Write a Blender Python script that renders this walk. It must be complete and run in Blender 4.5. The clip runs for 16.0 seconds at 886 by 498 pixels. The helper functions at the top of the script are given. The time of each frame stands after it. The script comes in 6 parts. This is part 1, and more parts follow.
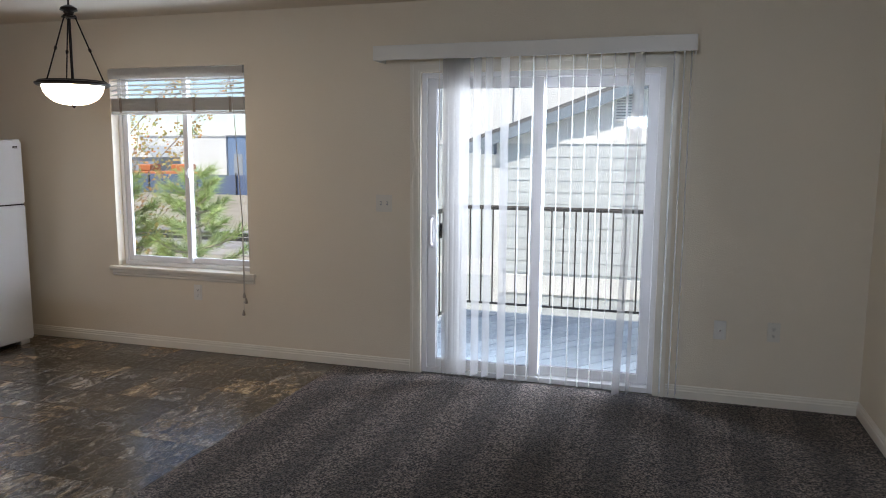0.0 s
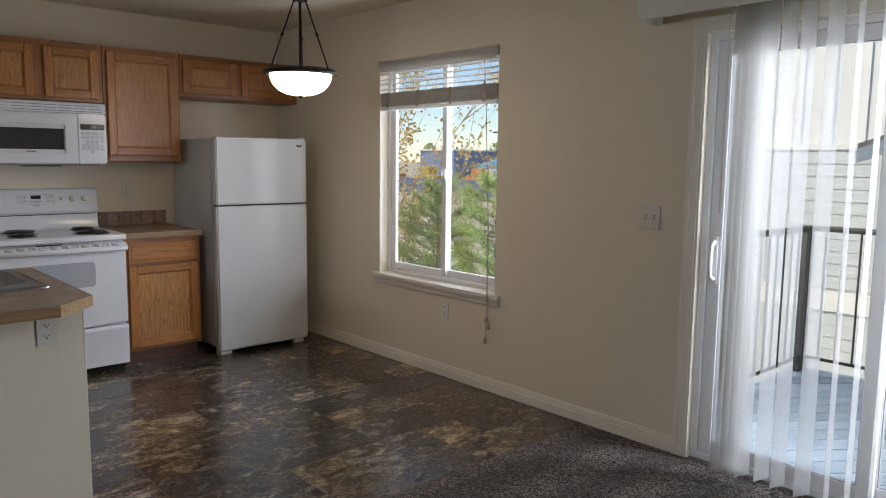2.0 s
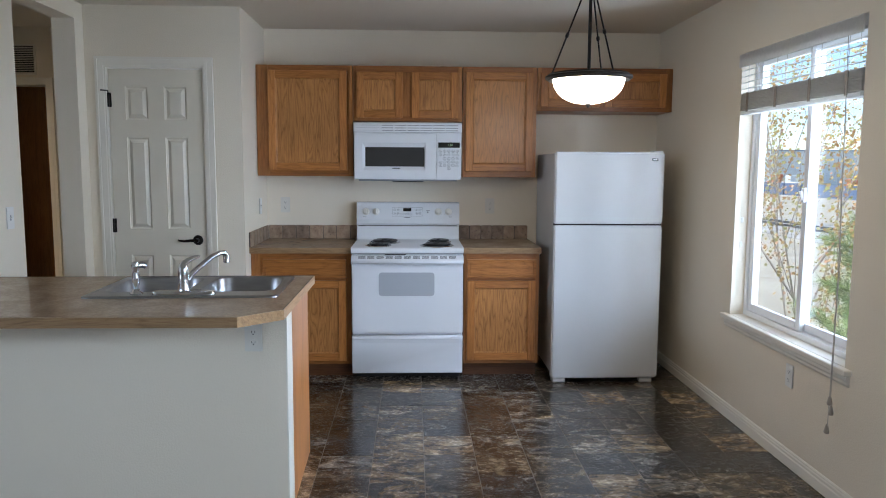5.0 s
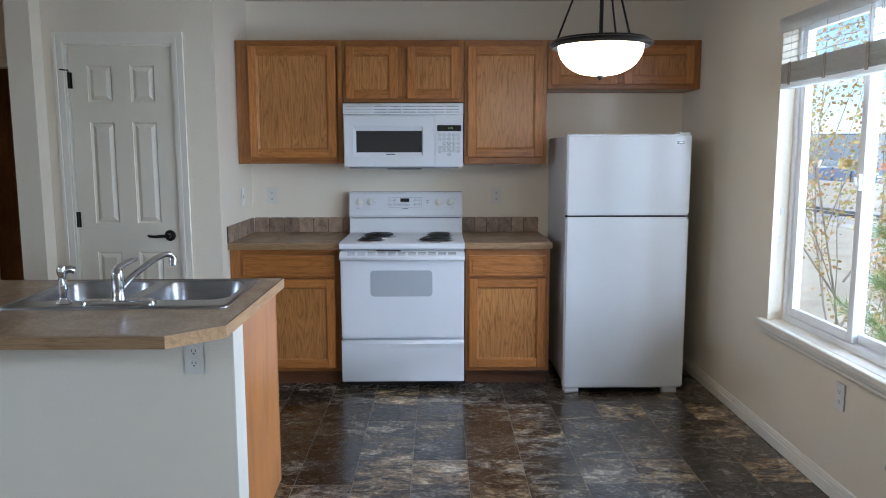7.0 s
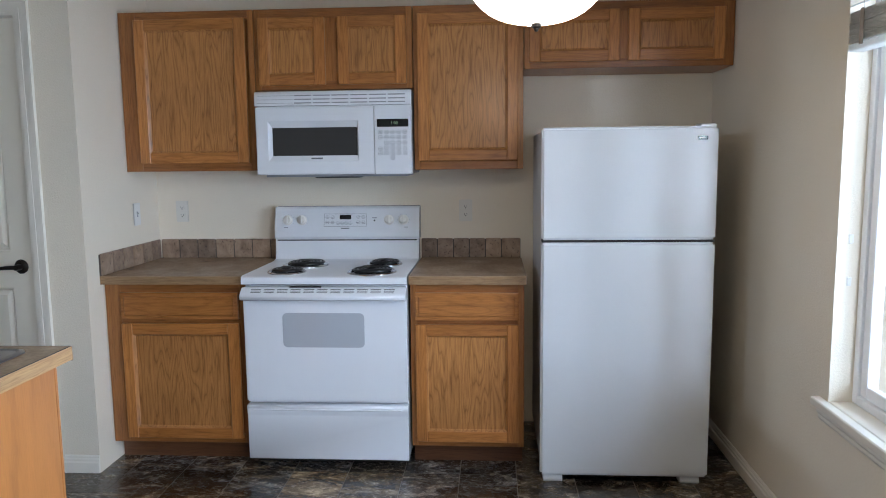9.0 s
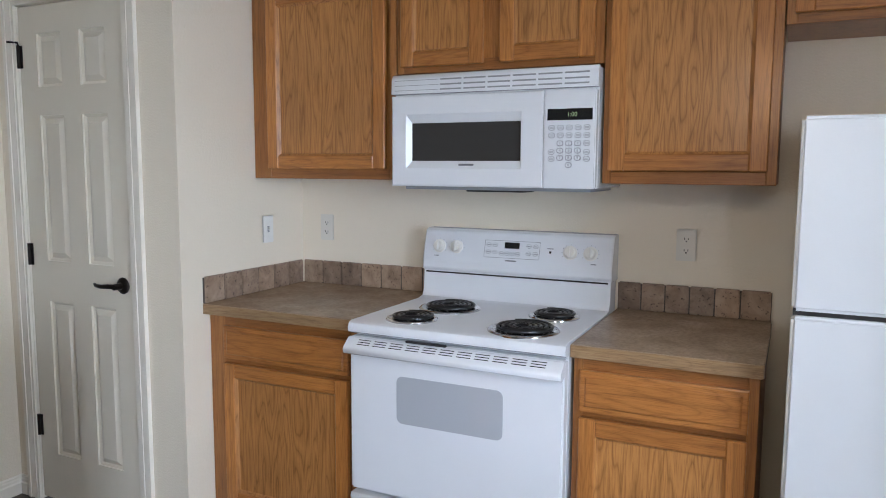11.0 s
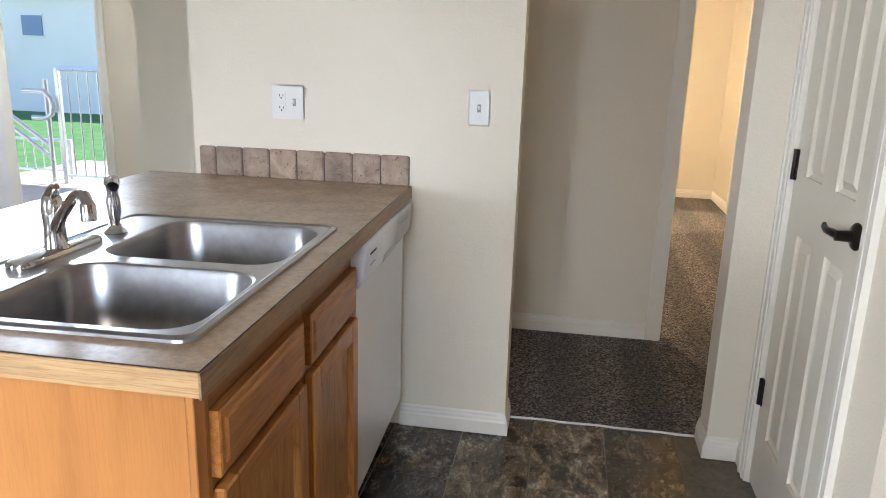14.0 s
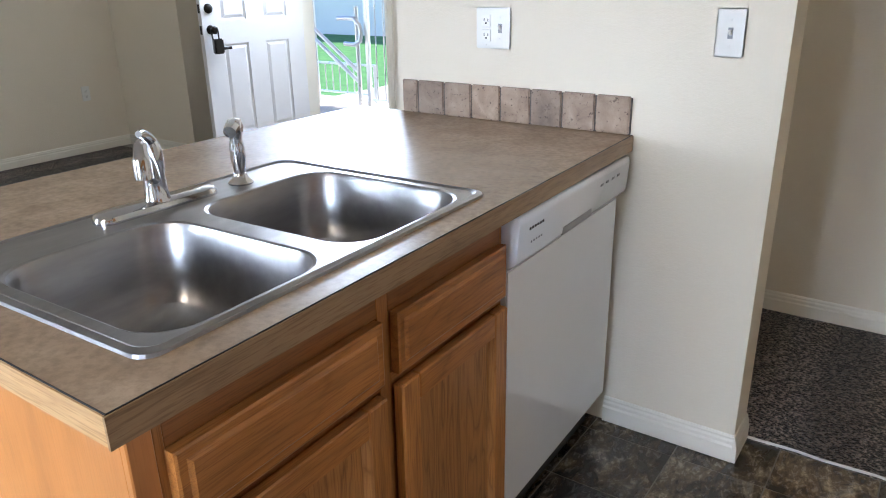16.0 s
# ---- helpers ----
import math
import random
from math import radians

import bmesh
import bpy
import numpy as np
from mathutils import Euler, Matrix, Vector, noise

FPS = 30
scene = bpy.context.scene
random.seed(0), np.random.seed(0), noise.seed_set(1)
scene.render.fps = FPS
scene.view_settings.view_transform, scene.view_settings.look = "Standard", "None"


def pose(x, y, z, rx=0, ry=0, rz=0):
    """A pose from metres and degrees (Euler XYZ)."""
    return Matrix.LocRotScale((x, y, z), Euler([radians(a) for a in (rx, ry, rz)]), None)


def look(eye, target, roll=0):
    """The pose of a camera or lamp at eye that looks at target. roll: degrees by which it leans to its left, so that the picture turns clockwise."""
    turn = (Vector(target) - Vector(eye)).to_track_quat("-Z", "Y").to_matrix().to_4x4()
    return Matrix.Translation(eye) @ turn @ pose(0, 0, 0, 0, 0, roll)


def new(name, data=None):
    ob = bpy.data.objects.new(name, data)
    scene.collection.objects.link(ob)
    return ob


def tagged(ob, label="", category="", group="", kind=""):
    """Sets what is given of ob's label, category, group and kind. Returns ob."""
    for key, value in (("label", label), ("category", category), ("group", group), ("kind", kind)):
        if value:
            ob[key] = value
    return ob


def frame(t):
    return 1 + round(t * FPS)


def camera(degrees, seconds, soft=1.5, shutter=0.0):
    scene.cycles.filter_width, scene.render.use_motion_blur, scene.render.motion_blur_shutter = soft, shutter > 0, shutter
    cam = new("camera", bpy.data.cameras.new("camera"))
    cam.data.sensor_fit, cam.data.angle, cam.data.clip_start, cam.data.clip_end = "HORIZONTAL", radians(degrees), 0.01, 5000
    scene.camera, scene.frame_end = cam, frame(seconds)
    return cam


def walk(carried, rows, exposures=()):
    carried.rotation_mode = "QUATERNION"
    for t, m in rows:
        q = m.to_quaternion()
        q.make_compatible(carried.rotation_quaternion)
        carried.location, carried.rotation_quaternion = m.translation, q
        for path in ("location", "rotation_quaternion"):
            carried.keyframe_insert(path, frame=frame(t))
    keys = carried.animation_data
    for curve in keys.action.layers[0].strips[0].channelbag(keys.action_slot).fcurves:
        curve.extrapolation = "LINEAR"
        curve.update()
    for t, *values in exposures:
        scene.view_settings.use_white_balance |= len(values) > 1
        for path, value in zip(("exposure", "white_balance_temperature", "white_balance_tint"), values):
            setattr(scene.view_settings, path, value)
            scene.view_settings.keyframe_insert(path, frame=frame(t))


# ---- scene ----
cam = camera(62.3, 16.0, soft=1.0)
PATH = [
    (0, (-0.115, 0.201, 1.498), (-0.697, 2.096, 1.234), 0.4),
    (0.5, (-0.025, 0.569, 1.492), (-0.791, 2.399, 1.233), 0.8),
    (1, (0.094, 0.907, 1.471), (-0.892, 2.629, 1.216), 1.0),
    (1.5, (0.115, 1.26, 1.412), (-1.119, 2.816, 1.176), 0.8),
    (2, (0.041, 1.623, 1.418), (-1.43, 2.956, 1.176), 0.7),
    (2.5, (0.042, 1.915, 1.406), (-1.623, 2.996, 1.155), 0.7),
    (3, (0.037, 2.145, 1.441), (-1.763, 2.978, 1.183), 1.0),
    (3.5, (-0.089, 2.392, 1.431), (-1.988, 2.971, 1.186), 1.1),
    (4, (-0.11, 2.587, 1.461), (-2.066, 2.935, 1.228), 1.0),
    (4.5, (-0.02, 2.804, 1.476), (-2.0, 2.984, 1.26), 0.7),
    (4.7, (0.0, 2.873, 1.47), (-1.985, 2.996, 1.259), 0.6),
    (6.8, (-0.4, 3.089, 1.421), (-2.384, 3.093, 1.168), -0.3),
    (7, (-0.51, 3.124, 1.449), (-2.493, 3.138, 1.189), -0.1),
    (7.5, (-0.769, 3.334, 1.422), (-2.752, 3.356, 1.163), -0.0),
    (8, (-1.084, 3.488, 1.437), (-3.068, 3.491, 1.184), 0.0),
    (8.2, (-1.21, 3.542, 1.432), (-3.194, 3.519, 1.178), -0.2),
    (10.5, (-2.527, 3.798, 1.45), (-4.429, 3.218, 1.232), 0.1),
    (11, (-2.826, 3.87, 1.427), (-4.619, 3.011, 1.208), 0.3),
    (11.5, (-3.069, 3.807, 1.398), (-4.701, 2.671, 1.183), 0.8),
    (12, (-3.346, 3.719, 1.417), (-4.725, 2.289, 1.183), 1.2),
    (12.5, (-3.616, 3.712, 1.395), (-4.646, 2.019, 1.121), 1.5),
    (13, (-3.867, 3.659, 1.392), (-4.454, 1.777, 1.057), 1.9),
    (13.5, (-4.039, 3.437, 1.357), (-4.147, 1.485, 0.936), 1.9),
    (14, (-4.153, 3.321, 1.341), (-3.834, 1.412, 0.834), 1.7),
    (14.5, (-4.317, 3.265, 1.354), (-3.656, 1.471, 0.767), 1.0),
    (15, (-4.359, 3.133, 1.331), (-3.49, 1.454, 0.68), 0.4),
    (15.5, (-4.322, 2.95, 1.334), (-3.318, 1.366, 0.64), -0.3),
    (16, (-4.326, 2.778, 1.326), (-3.253, 1.244, 0.622), -1.0),
]
EXPOSURES = [(0.0, 0.98, 6850, 18), (2.0, 0.75, 7250, 17), (3.0, 1.15, 7050, 17), (3.6, 1.37, 6450, 14), (8.0, 1.42, 5950, 12), (10.5, 1.62, 6350, 15), (12.0, 1.9, 6500, 15), (13.3, 2.0, 7000, 16), (14.5, 2.15, 6500, 15), (16.0, 2.25, 6350, 15)]
walk(cam, [(t, look(eye, target, roll)) for t, eye, target, roll in PATH], EXPOSURES)
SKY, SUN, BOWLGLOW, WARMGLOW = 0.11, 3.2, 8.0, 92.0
# watts of the added fill lamps at the openings
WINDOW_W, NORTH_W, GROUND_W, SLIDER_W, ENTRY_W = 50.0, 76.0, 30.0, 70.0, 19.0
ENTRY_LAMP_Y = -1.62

# ---------- daylight and added fill lamps ---
world = bpy.data.worlds.new("sky")
scene.world = world
world.use_nodes = True
wn = world.node_tree.nodes
wl = world.node_tree.links
sky = wn.new("ShaderNodeTexSky")
sky.sky_type = "NISHITA"
sky.sun_disc = False
sky.sun_elevation = radians(46)
sky.sun_rotation = radians(225)
sky.air_density, sky.dust_density = 1.0, 0.1
sky.altitude, sky.ozone_density = 1800, 3.0
wn["Background"].inputs["Strength"].default_value = SKY
wl.new(sky.outputs[0], wn["Background"].inputs["Color"])
sun = new("sun", bpy.data.lights.new("sun", "SUN"))
sun.data.energy, sun.data.angle, sun.data.color = SUN, radians(0.5), (1.0, 0.95, 0.87)
sun.matrix_world = look((-15, -15, 22), (0, 0, 0))


def fill_lamp(name, eye, target, w, h, watts, colour=(0.64, 0.80, 1.0), spread=180):
    """An added area lamp out of view that stands in for an opening's daylight."""
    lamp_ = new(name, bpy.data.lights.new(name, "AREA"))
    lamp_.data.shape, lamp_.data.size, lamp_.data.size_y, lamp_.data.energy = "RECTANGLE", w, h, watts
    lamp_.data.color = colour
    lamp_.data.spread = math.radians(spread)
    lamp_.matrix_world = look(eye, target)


# unseen fill lamps beside, below or inside the openings, added to lift the rooms
fill_lamp("window_fill_lamp", (-2.8, 6.1, 1.75), (-3.9, 1.0, 0.9), 1.4, 1.9, WINDOW_W)
fill_lamp("north_fill_lamp", (-4.25, 8.0, 2.3), (-3.5, 4.6, 1.3), 1.15, 1.8, NORTH_W)
fill_lamp("ground_bounce_fill_lamp", (-3.56, 5.65, -0.15), (-3.4, 3.9, 1.9), 1.5, 0.7, GROUND_W)
fill_lamp("slider_fill_lamp", (0.75, 5.95, 1.5), (-2.6, 2.4, 1.35), 1.5, 1.5, SLIDER_W, (0.71, 0.84, 1.0), 110)
fill_lamp("entry_fill_lamp", (-0.35, ENTRY_LAMP_Y, 1.945), (-0.9, 1.0, 1.2), 0.82, 0.15, ENTRY_W)

# ---------- materials ----------
def node(nt, kind, **inputs):
    n = nt.nodes.new("ShaderNode" + kind)
    for k, v in inputs.items():
        n.inputs[k.replace("_", " ")].default_value = v
    return n


def blank(name):
    m = bpy.data.materials.new(name)
    m.use_nodes = True
    nt = m.node_tree
    return m, nt, nt.nodes["Principled BSDF"], nt.links


def coords(nt, scale=(1, 1, 1), shift=False, kind="Object"):
    """Object coordinates, scaled, and shifted per object where asked."""
    tc = nt.nodes.new("ShaderNodeTexCoord")
    mp = nt.nodes.new("ShaderNodeMapping")
    mp.inputs["Scale"].default_value = scale
    nt.links.new(tc.outputs[kind], mp.inputs["Vector"])
    if shift:
        oi = nt.nodes.new("ShaderNodeObjectInfo")
        mu = nt.nodes.new("ShaderNodeMath")
        mu.operation = "MULTIPLY"
        mu.inputs[1].default_value = 37.0
        nt.links.new(oi.outputs["Random"], mu.inputs[0])
        nt.links.new(mu.outputs[0], mp.inputs["Location"])
    return mp.outputs["Vector"]


def ramp(nt, fac, stops):
    r = nt.nodes.new("ShaderNodeValToRGB")
    while len(r.color_ramp.elements) < len(stops):
        r.color_ramp.elements.new(0.5)
    for e, (p, c) in zip(r.color_ramp.elements, stops):
        e.position, e.color = p, (*c, 1)
    nt.links.new(fac, r.inputs["Fac"])
    return r.outputs["Color"]


def noise_tex(nt, vec, scale, detail=3.0, rough=0.5, distortion=0.0):
    n = node(nt, "TexNoise", Scale=scale, Detail=detail, Roughness=rough, Distortion=distortion)
    nt.links.new(vec, n.inputs["Vector"])
    return n.outputs["Fac"]


def mix(nt, fac, a, b, blend="MIX"):
    n = nt.nodes.new("ShaderNodeMix")
    n.data_type, n.blend_type = "RGBA", blend
    if isinstance(fac, float):
        n.inputs[0].default_value = fac
    else:
        nt.links.new(fac, n.inputs[0])
    for sock, v in ((6, a), (7, b)):
        if isinstance(v, tuple):
            n.inputs[sock].default_value = (*v, 1)
        else:
            nt.links.new(v, n.inputs[sock])
    return n.outputs[2]


def bump(nt, height, bsdf, strength, dist):
    b = node(nt, "Bump", Strength=strength, Distance=dist)
    nt.links.new(height, b.inputs["Height"])
    nt.links.new(b.outputs["Normal"], bsdf.inputs["Normal"])


def plain(name, col, rough=0.5, metal=0.0, vary=0.06, grain=0.0, gscale=400.0, coarse=3.0, coat=0.0, wear=0.08, kind="Object"):
    """Paint, plastic or metal: cloudy variation, uneven gloss, and fine relief."""
    m, nt, b, l = blank(name)
    v = coords(nt, shift=True, kind=kind)
    big = noise_tex(nt, v, coarse, 4.0)
    dark = tuple(c * (1 - vary) for c in col)
    light = tuple(min(1, c * (1 + vary * 0.6)) for c in col)
    l.new(ramp(nt, big, [(0.3, dark), (0.7, light)]), b.inputs["Base Color"])
    mr = node(nt, "MapRange")
    mr.inputs["To Min"].default_value, mr.inputs["To Max"].default_value = max(0.02, rough - wear), min(1, rough + wear)
    l.new(noise_tex(nt, v, coarse * 9, 3.0), mr.inputs["Value"])
    l.new(mr.outputs[0], b.inputs["Roughness"])
    b.inputs["Metallic"].default_value = metal
    b.inputs["Coat Weight"].default_value = coat
    if grain:
        bump(nt, noise_tex(nt, v, gscale, 2.0), b, grain, 0.002)
    return m


def paint_wall(name, col):
    """Orange-peel wall paint."""
    m, nt, b, l = blank(name)
    v = coords(nt)
    l.new(ramp(nt, noise_tex(nt, v, 1.3, 5.0), [(0.3, tuple(c * 0.96 for c in col)), (0.7, col)]), b.inputs["Base Color"])
    b.inputs["Roughness"].default_value = 0.62
    peel = noise_tex(nt, v, 130.0, 3.0, 0.6)
    bump(nt, ramp(nt, peel, [(0.42, (0, 0, 0)), (0.62, (1, 1, 1))]), b, 0.22, 0.002)
    return m


def oak(name, axis, dark, light, gloss=0.36, figure=22.0, pore=0.75, lines=70.0, share=0.5, width=11.0):
    """Oak: faint cathedral figure, straight grain of uneven width, and open pores along one axis."""
    m, nt, b, l = blank(name)
    k = "XYZ".index(axis)
    s = [width] * 3
    s[k] = width * 0.12
    field = noise_tex(nt, coords(nt, tuple(s), True), 1.0, 2.0, 0.5, 0.25)
    mul = node(nt, "Math")
    mul.operation = "MULTIPLY"
    mul.inputs[1].default_value = figure
    l.new(field, mul.inputs[0])
    pp = node(nt, "Math")
    pp.operation = "PINGPONG"
    pp.inputs[1].default_value = 1.0
    l.new(mul.outputs[0], pp.inputs[0])
    s1 = [lines] * 3
    s1[k] = 2.0
    grain = noise_tex(nt, coords(nt, tuple(s1), True), 1.0, 4.0, 0.62)
    s2 = [420.0, 420.0, 420.0]
    s2[k] = 14.0
    pores = noise_tex(nt, coords(nt, tuple(s2), True), 1.0, 2.0, 0.6)
    mid = tuple((p + 2 * q) / 3 for p, q in zip(dark, light))
    rings = ramp(nt, pp.outputs[0], [(0.0, dark), (0.22, mid), (0.7, light), (1.0, tuple(c * 1.06 for c in light))])
    straight = ramp(nt, grain, [(0.34, tuple(0.75 * c for c in mid)), (0.5, light), (0.68, tuple(c * 1.12 for c in light))])
    body = mix(nt, share, rings, straight)
    col = mix(nt, pore, body, ramp(nt, pores, [(0.36, (0.66, 0.58, 0.50)), (0.50, (1, 1, 1))]), "MULTIPLY")
    broad = ramp(nt, noise_tex(nt, coords(nt, (3, 3, 3), True), 1.0, 3.0), [(0.3, (0.84, 0.81, 0.78)), (0.7, (1.04, 1.03, 1.0))])
    oi = nt.nodes.new("ShaderNodeObjectInfo")
    each = ramp(nt, oi.outputs["Random"], [(0.0, (0.90, 0.87, 0.84)), (0.5, (1, 1, 1)), (1.0, (1.08, 1.07, 1.05))])
    l.new(mix(nt, 1.0, mix(nt, 0.9, col, broad, "MULTIPLY"), each, "MULTIPLY"), b.inputs["Base Color"])
    b.inputs["Roughness"].default_value = gloss
    b.inputs["Coat Weight"].default_value = 0.15
    b.inputs["Coat Roughness"].default_value = 0.25
    bump(nt, pores, b, 0.12, 0.001)
    return m


def slate_vinyl():
    """Printed slate: cleft layers in brown, ochre and blue-grey, each tile cut from another spot."""
    m, nt, b, l = blank("slate_vinyl")
    cleft = noise_tex(nt, coords(nt, (13, 6, 12), True), 1.0, 9.0, 0.68, 0.7)
    grit = noise_tex(nt, coords(nt, (60, 34, 60), True), 1.0, 5.0, 0.7, 0.8)
    blot = noise_tex(nt, coords(nt, (11, 5.0, 9), True), 1.0, 6.0, 0.66, 0.4)
    brown = ramp(nt, cleft, [(0.395, (0.020, 0.014, 0.010)), (0.455, (0.070, 0.053, 0.037)), (0.505, (0.120, 0.092, 0.062)), (0.565, (0.195, 0.155, 0.106)), (0.64, (0.32, 0.265, 0.19))])
    grey = ramp(nt, cleft, [(0.395, (0.013, 0.012, 0.012)), (0.46, (0.044, 0.042, 0.041)), (0.53, (0.098, 0.094, 0.090)), (0.62, (0.25, 0.235, 0.215))])
    oi = nt.nodes.new("ShaderNodeObjectInfo")
    lean = node(nt, "Math")
    lean.operation = "MULTIPLY_ADD"
    lean.inputs[1].default_value, lean.inputs[2].default_value = 0.34, -0.17
    l.new(oi.outputs["Random"], lean.inputs[0])
    both = node(nt, "Math")
    both.operation = "ADD"
    l.new(blot, both.inputs[0])
    l.new(lean.outputs[0], both.inputs[1])
    c = mix(nt, ramp(nt, both.outputs[0], [(0.50, (0, 0, 0)), (0.66, (1, 1, 1))]), brown, grey)
    specks = ramp(nt, grit, [(0.38, (0.36, 0.34, 0.32)), (0.5, (1, 1, 1)), (0.62, (1.5, 1.44, 1.34))])
    # thin dark breaks between the layers
    crack = node(nt, "Math")
    crack.operation = "PINGPONG"
    crack.inputs[1].default_value = 0.09
    l.new(cleft, crack.inputs[0])
    line = ramp(nt, crack.outputs[0], [(0.0, (0.30, 0.28, 0.26)), (0.018, (1, 1, 1))])
    wn_ = node(nt, "TexWhiteNoise")
    wn_.noise_dimensions = "1D"
    l.new(oi.outputs["Random"], wn_.inputs["W"])
    tint = ramp(nt, wn_.outputs["Value"], [(0.0, (0.40, 0.39, 0.39)), (0.35, (0.72, 0.71, 0.70)), (0.65, (1.05, 1.0, 0.93)), (1.0, (1.75, 1.58, 1.34))])
    c = mix(nt, 0.4, mix(nt, 0.6, c, specks, "MULTIPLY"), line, "MULTIPLY")
    l.new(mix(nt, 1.0, c, tint, "MULTIPLY"), b.inputs["Base Color"])
    rr = node(nt, "MapRange")
    rr.inputs["To Min"].default_value, rr.inputs["To Max"].default_value = 0.16, 0.36
    l.new(grit, rr.inputs["Value"])
    l.new(rr.outputs[0], b.inputs["Roughness"])
    b.inputs["Coat Weight"].default_value, b.inputs["Coat Roughness"].default_value = 0.3, 0.12
    bump(nt, cleft, b, 0.10, 0.003)
    return m


def carpet_mat():
    m, nt, b, l = blank("carpet_pile")
    v = coords(nt)
    vor = node(nt, "TexVoronoi", Scale=140.0, Randomness=1.0)
    l.new(v, vor.inputs["Vector"])
    fleck = noise_tex(nt, v, 96.0, 3.0, 0.68)
    tuft = ramp(nt, fleck, [(0.415, (0.012, 0.009, 0.008)), (0.49, (0.076, 0.058, 0.049)), (0.575, (0.42, 0.34, 0.29))])
    # pile shade put into the colour: each tuft darkens towards its edge
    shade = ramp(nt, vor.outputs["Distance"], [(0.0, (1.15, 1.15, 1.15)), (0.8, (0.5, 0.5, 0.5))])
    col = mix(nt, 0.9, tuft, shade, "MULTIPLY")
    # strokes of the vacuum cleaner: the pile lies in two directions
    wv = node(nt, "TexWave", Scale=0.9, Distortion=0.9, Detail=1.0, Detail_Scale=0.7)
    wv.bands_direction = "X"
    l.new(coords(nt, (1.0, 0.3, 0)), wv.inputs["Vector"])
    stroke = ramp(nt, wv.outputs["Fac"], [(0.3, (0.70, 0.70, 0.70)), (0.7, (1.20, 1.20, 1.20))])
    l.new(mix(nt, 1.0, col, stroke, "MULTIPLY"), b.inputs["Base Color"])
    b.inputs["Roughness"].default_value = 0.95
    b.inputs["Specular IOR Level"].default_value = 0.1
    b.inputs["Sheen Weight"].default_value = 0.25
    inv = node(nt, "Math")
    inv.operation = "SUBTRACT"
    l.new(fleck, inv.inputs[0])
    l.new(vor.outputs["Distance"], inv.inputs[1])
    bump(nt, inv.outputs[0], b, 1.0, 0.012)
    return m


def mottled(name, stops, scale, rough, fine=60.0, bumps=0.1, shift=True, spread=0.1):
    """Stone, laminate, concrete, soil: mottling at two scales."""
    m, nt, b, l = blank(name)
    v = coords(nt, shift=shift)
    n1 = noise_tex(nt, v, scale, 6.0, 0.6, 0.4)
    n2 = noise_tex(nt, v, fine, 4.0, 0.65)
    c = mix(nt, 0.7, ramp(nt, n1, stops), ramp(nt, n2, [(0.32, (0.72, 0.71, 0.70)), (0.6, (1.06, 1.06, 1.06))]), "MULTIPLY")
    if shift:
        oi = nt.nodes.new("ShaderNodeObjectInfo")
        c = mix(nt, 1.0, c, ramp(nt, oi.outputs["Random"], [(0.0, (1 - spread,) * 3), (1.0, (1 + spread,) * 3)]), "MULTIPLY")
    l.new(c, b.inputs["Base Color"])
    b.inputs["Roughness"].default_value = rough
    bump(nt, n2, b, bumps, 0.004)
    return m


def travertine():
    m, nt, b, l = blank("travertine_tile")
    v = coords(nt, (1, 1, 1), True)
    c = ramp(nt, noise_tex(nt, v, 14.0, 5.0, 0.6, 0.5), [(0.3, (0.19, 0.128, 0.086)), (0.5, (0.32, 0.228, 0.162)), (0.72, (0.45, 0.345, 0.255))])
    pits = noise_tex(nt, coords(nt, (1, 1, 1), True), 85.0, 3.0, 0.6)
    pc = ramp(nt, pits, [(0.30, (0.28, 0.24, 0.22)), (0.40, (1, 1, 1))])
    oi = nt.nodes.new("ShaderNodeObjectInfo")
    tint = ramp(nt, oi.outputs["Random"], [(0.0, (0.66, 0.63, 0.62)), (0.5, (0.95, 0.92, 0.9)), (1.0, (1.22, 1.16, 1.08))])
    l.new(mix(nt, 1.0, mix(nt, 1.0, c, pc, "MULTIPLY"), tint, "MULTIPLY"), b.inputs["Base Color"])
    b.inputs["Roughness"].default_value = 0.48
    bump(nt, pits, b, 0.4, 0.003)
    return m


def brushed_steel():
    m, nt, b, l = blank("brushed_steel")
    b.inputs["Metallic"].default_value = 1.0
    n = noise_tex(nt, coords(nt, (30, 6, 30)), 1.0, 3.0, 0.6)
    l.new(ramp(nt, n, [(0.3, (0.32, 0.32, 0.33)), (0.7, (0.41, 0.41, 0.42))]), b.inputs["Base Color"])
    rr = node(nt, "MapRange")
    rr.inputs["To Min"].default_value, rr.inputs["To Max"].default_value = 0.27, 0.33
    l.new(n, rr.inputs["Value"])
    l.new(rr.outputs[0], b.inputs["Roughness"])
    return m


def pane_glass():
    """Thin pane: clear, with the mirror image that its angle gives."""
    m, nt, b, l = blank("pane_glass")
    nt.nodes.remove(b)
    lw = node(nt, "LayerWeight", Blend=0.5)
    p5 = node(nt, "Math")
    p5.operation = "POWER"
    p5.inputs[1].default_value = 4.0
    l.new(lw.outputs["Facing"], p5.inputs[0])
    fr = node(nt, "MapRange")
    fr.inputs["To Min"].default_value, fr.inputs["To Max"].default_value = 0.035, 0.75
    l.new(p5.outputs[0], fr.inputs["Value"])
    gl = node(nt, "BsdfGlossy", Roughness=0.01)
    tr = node(nt, "BsdfTransparent")
    tr.inputs["Color"].default_value = (0.93, 0.96, 0.95, 1)
    mx = nt.nodes.new("ShaderNodeMixShader")
    l.new(fr.outputs[0], mx.inputs[0])
    l.new(tr.outputs[0], mx.inputs[1])
    l.new(gl.outputs[0], mx.inputs[2])
    l.new(mx.outputs[0], nt.nodes["Material Output"].inputs[0])
    return m


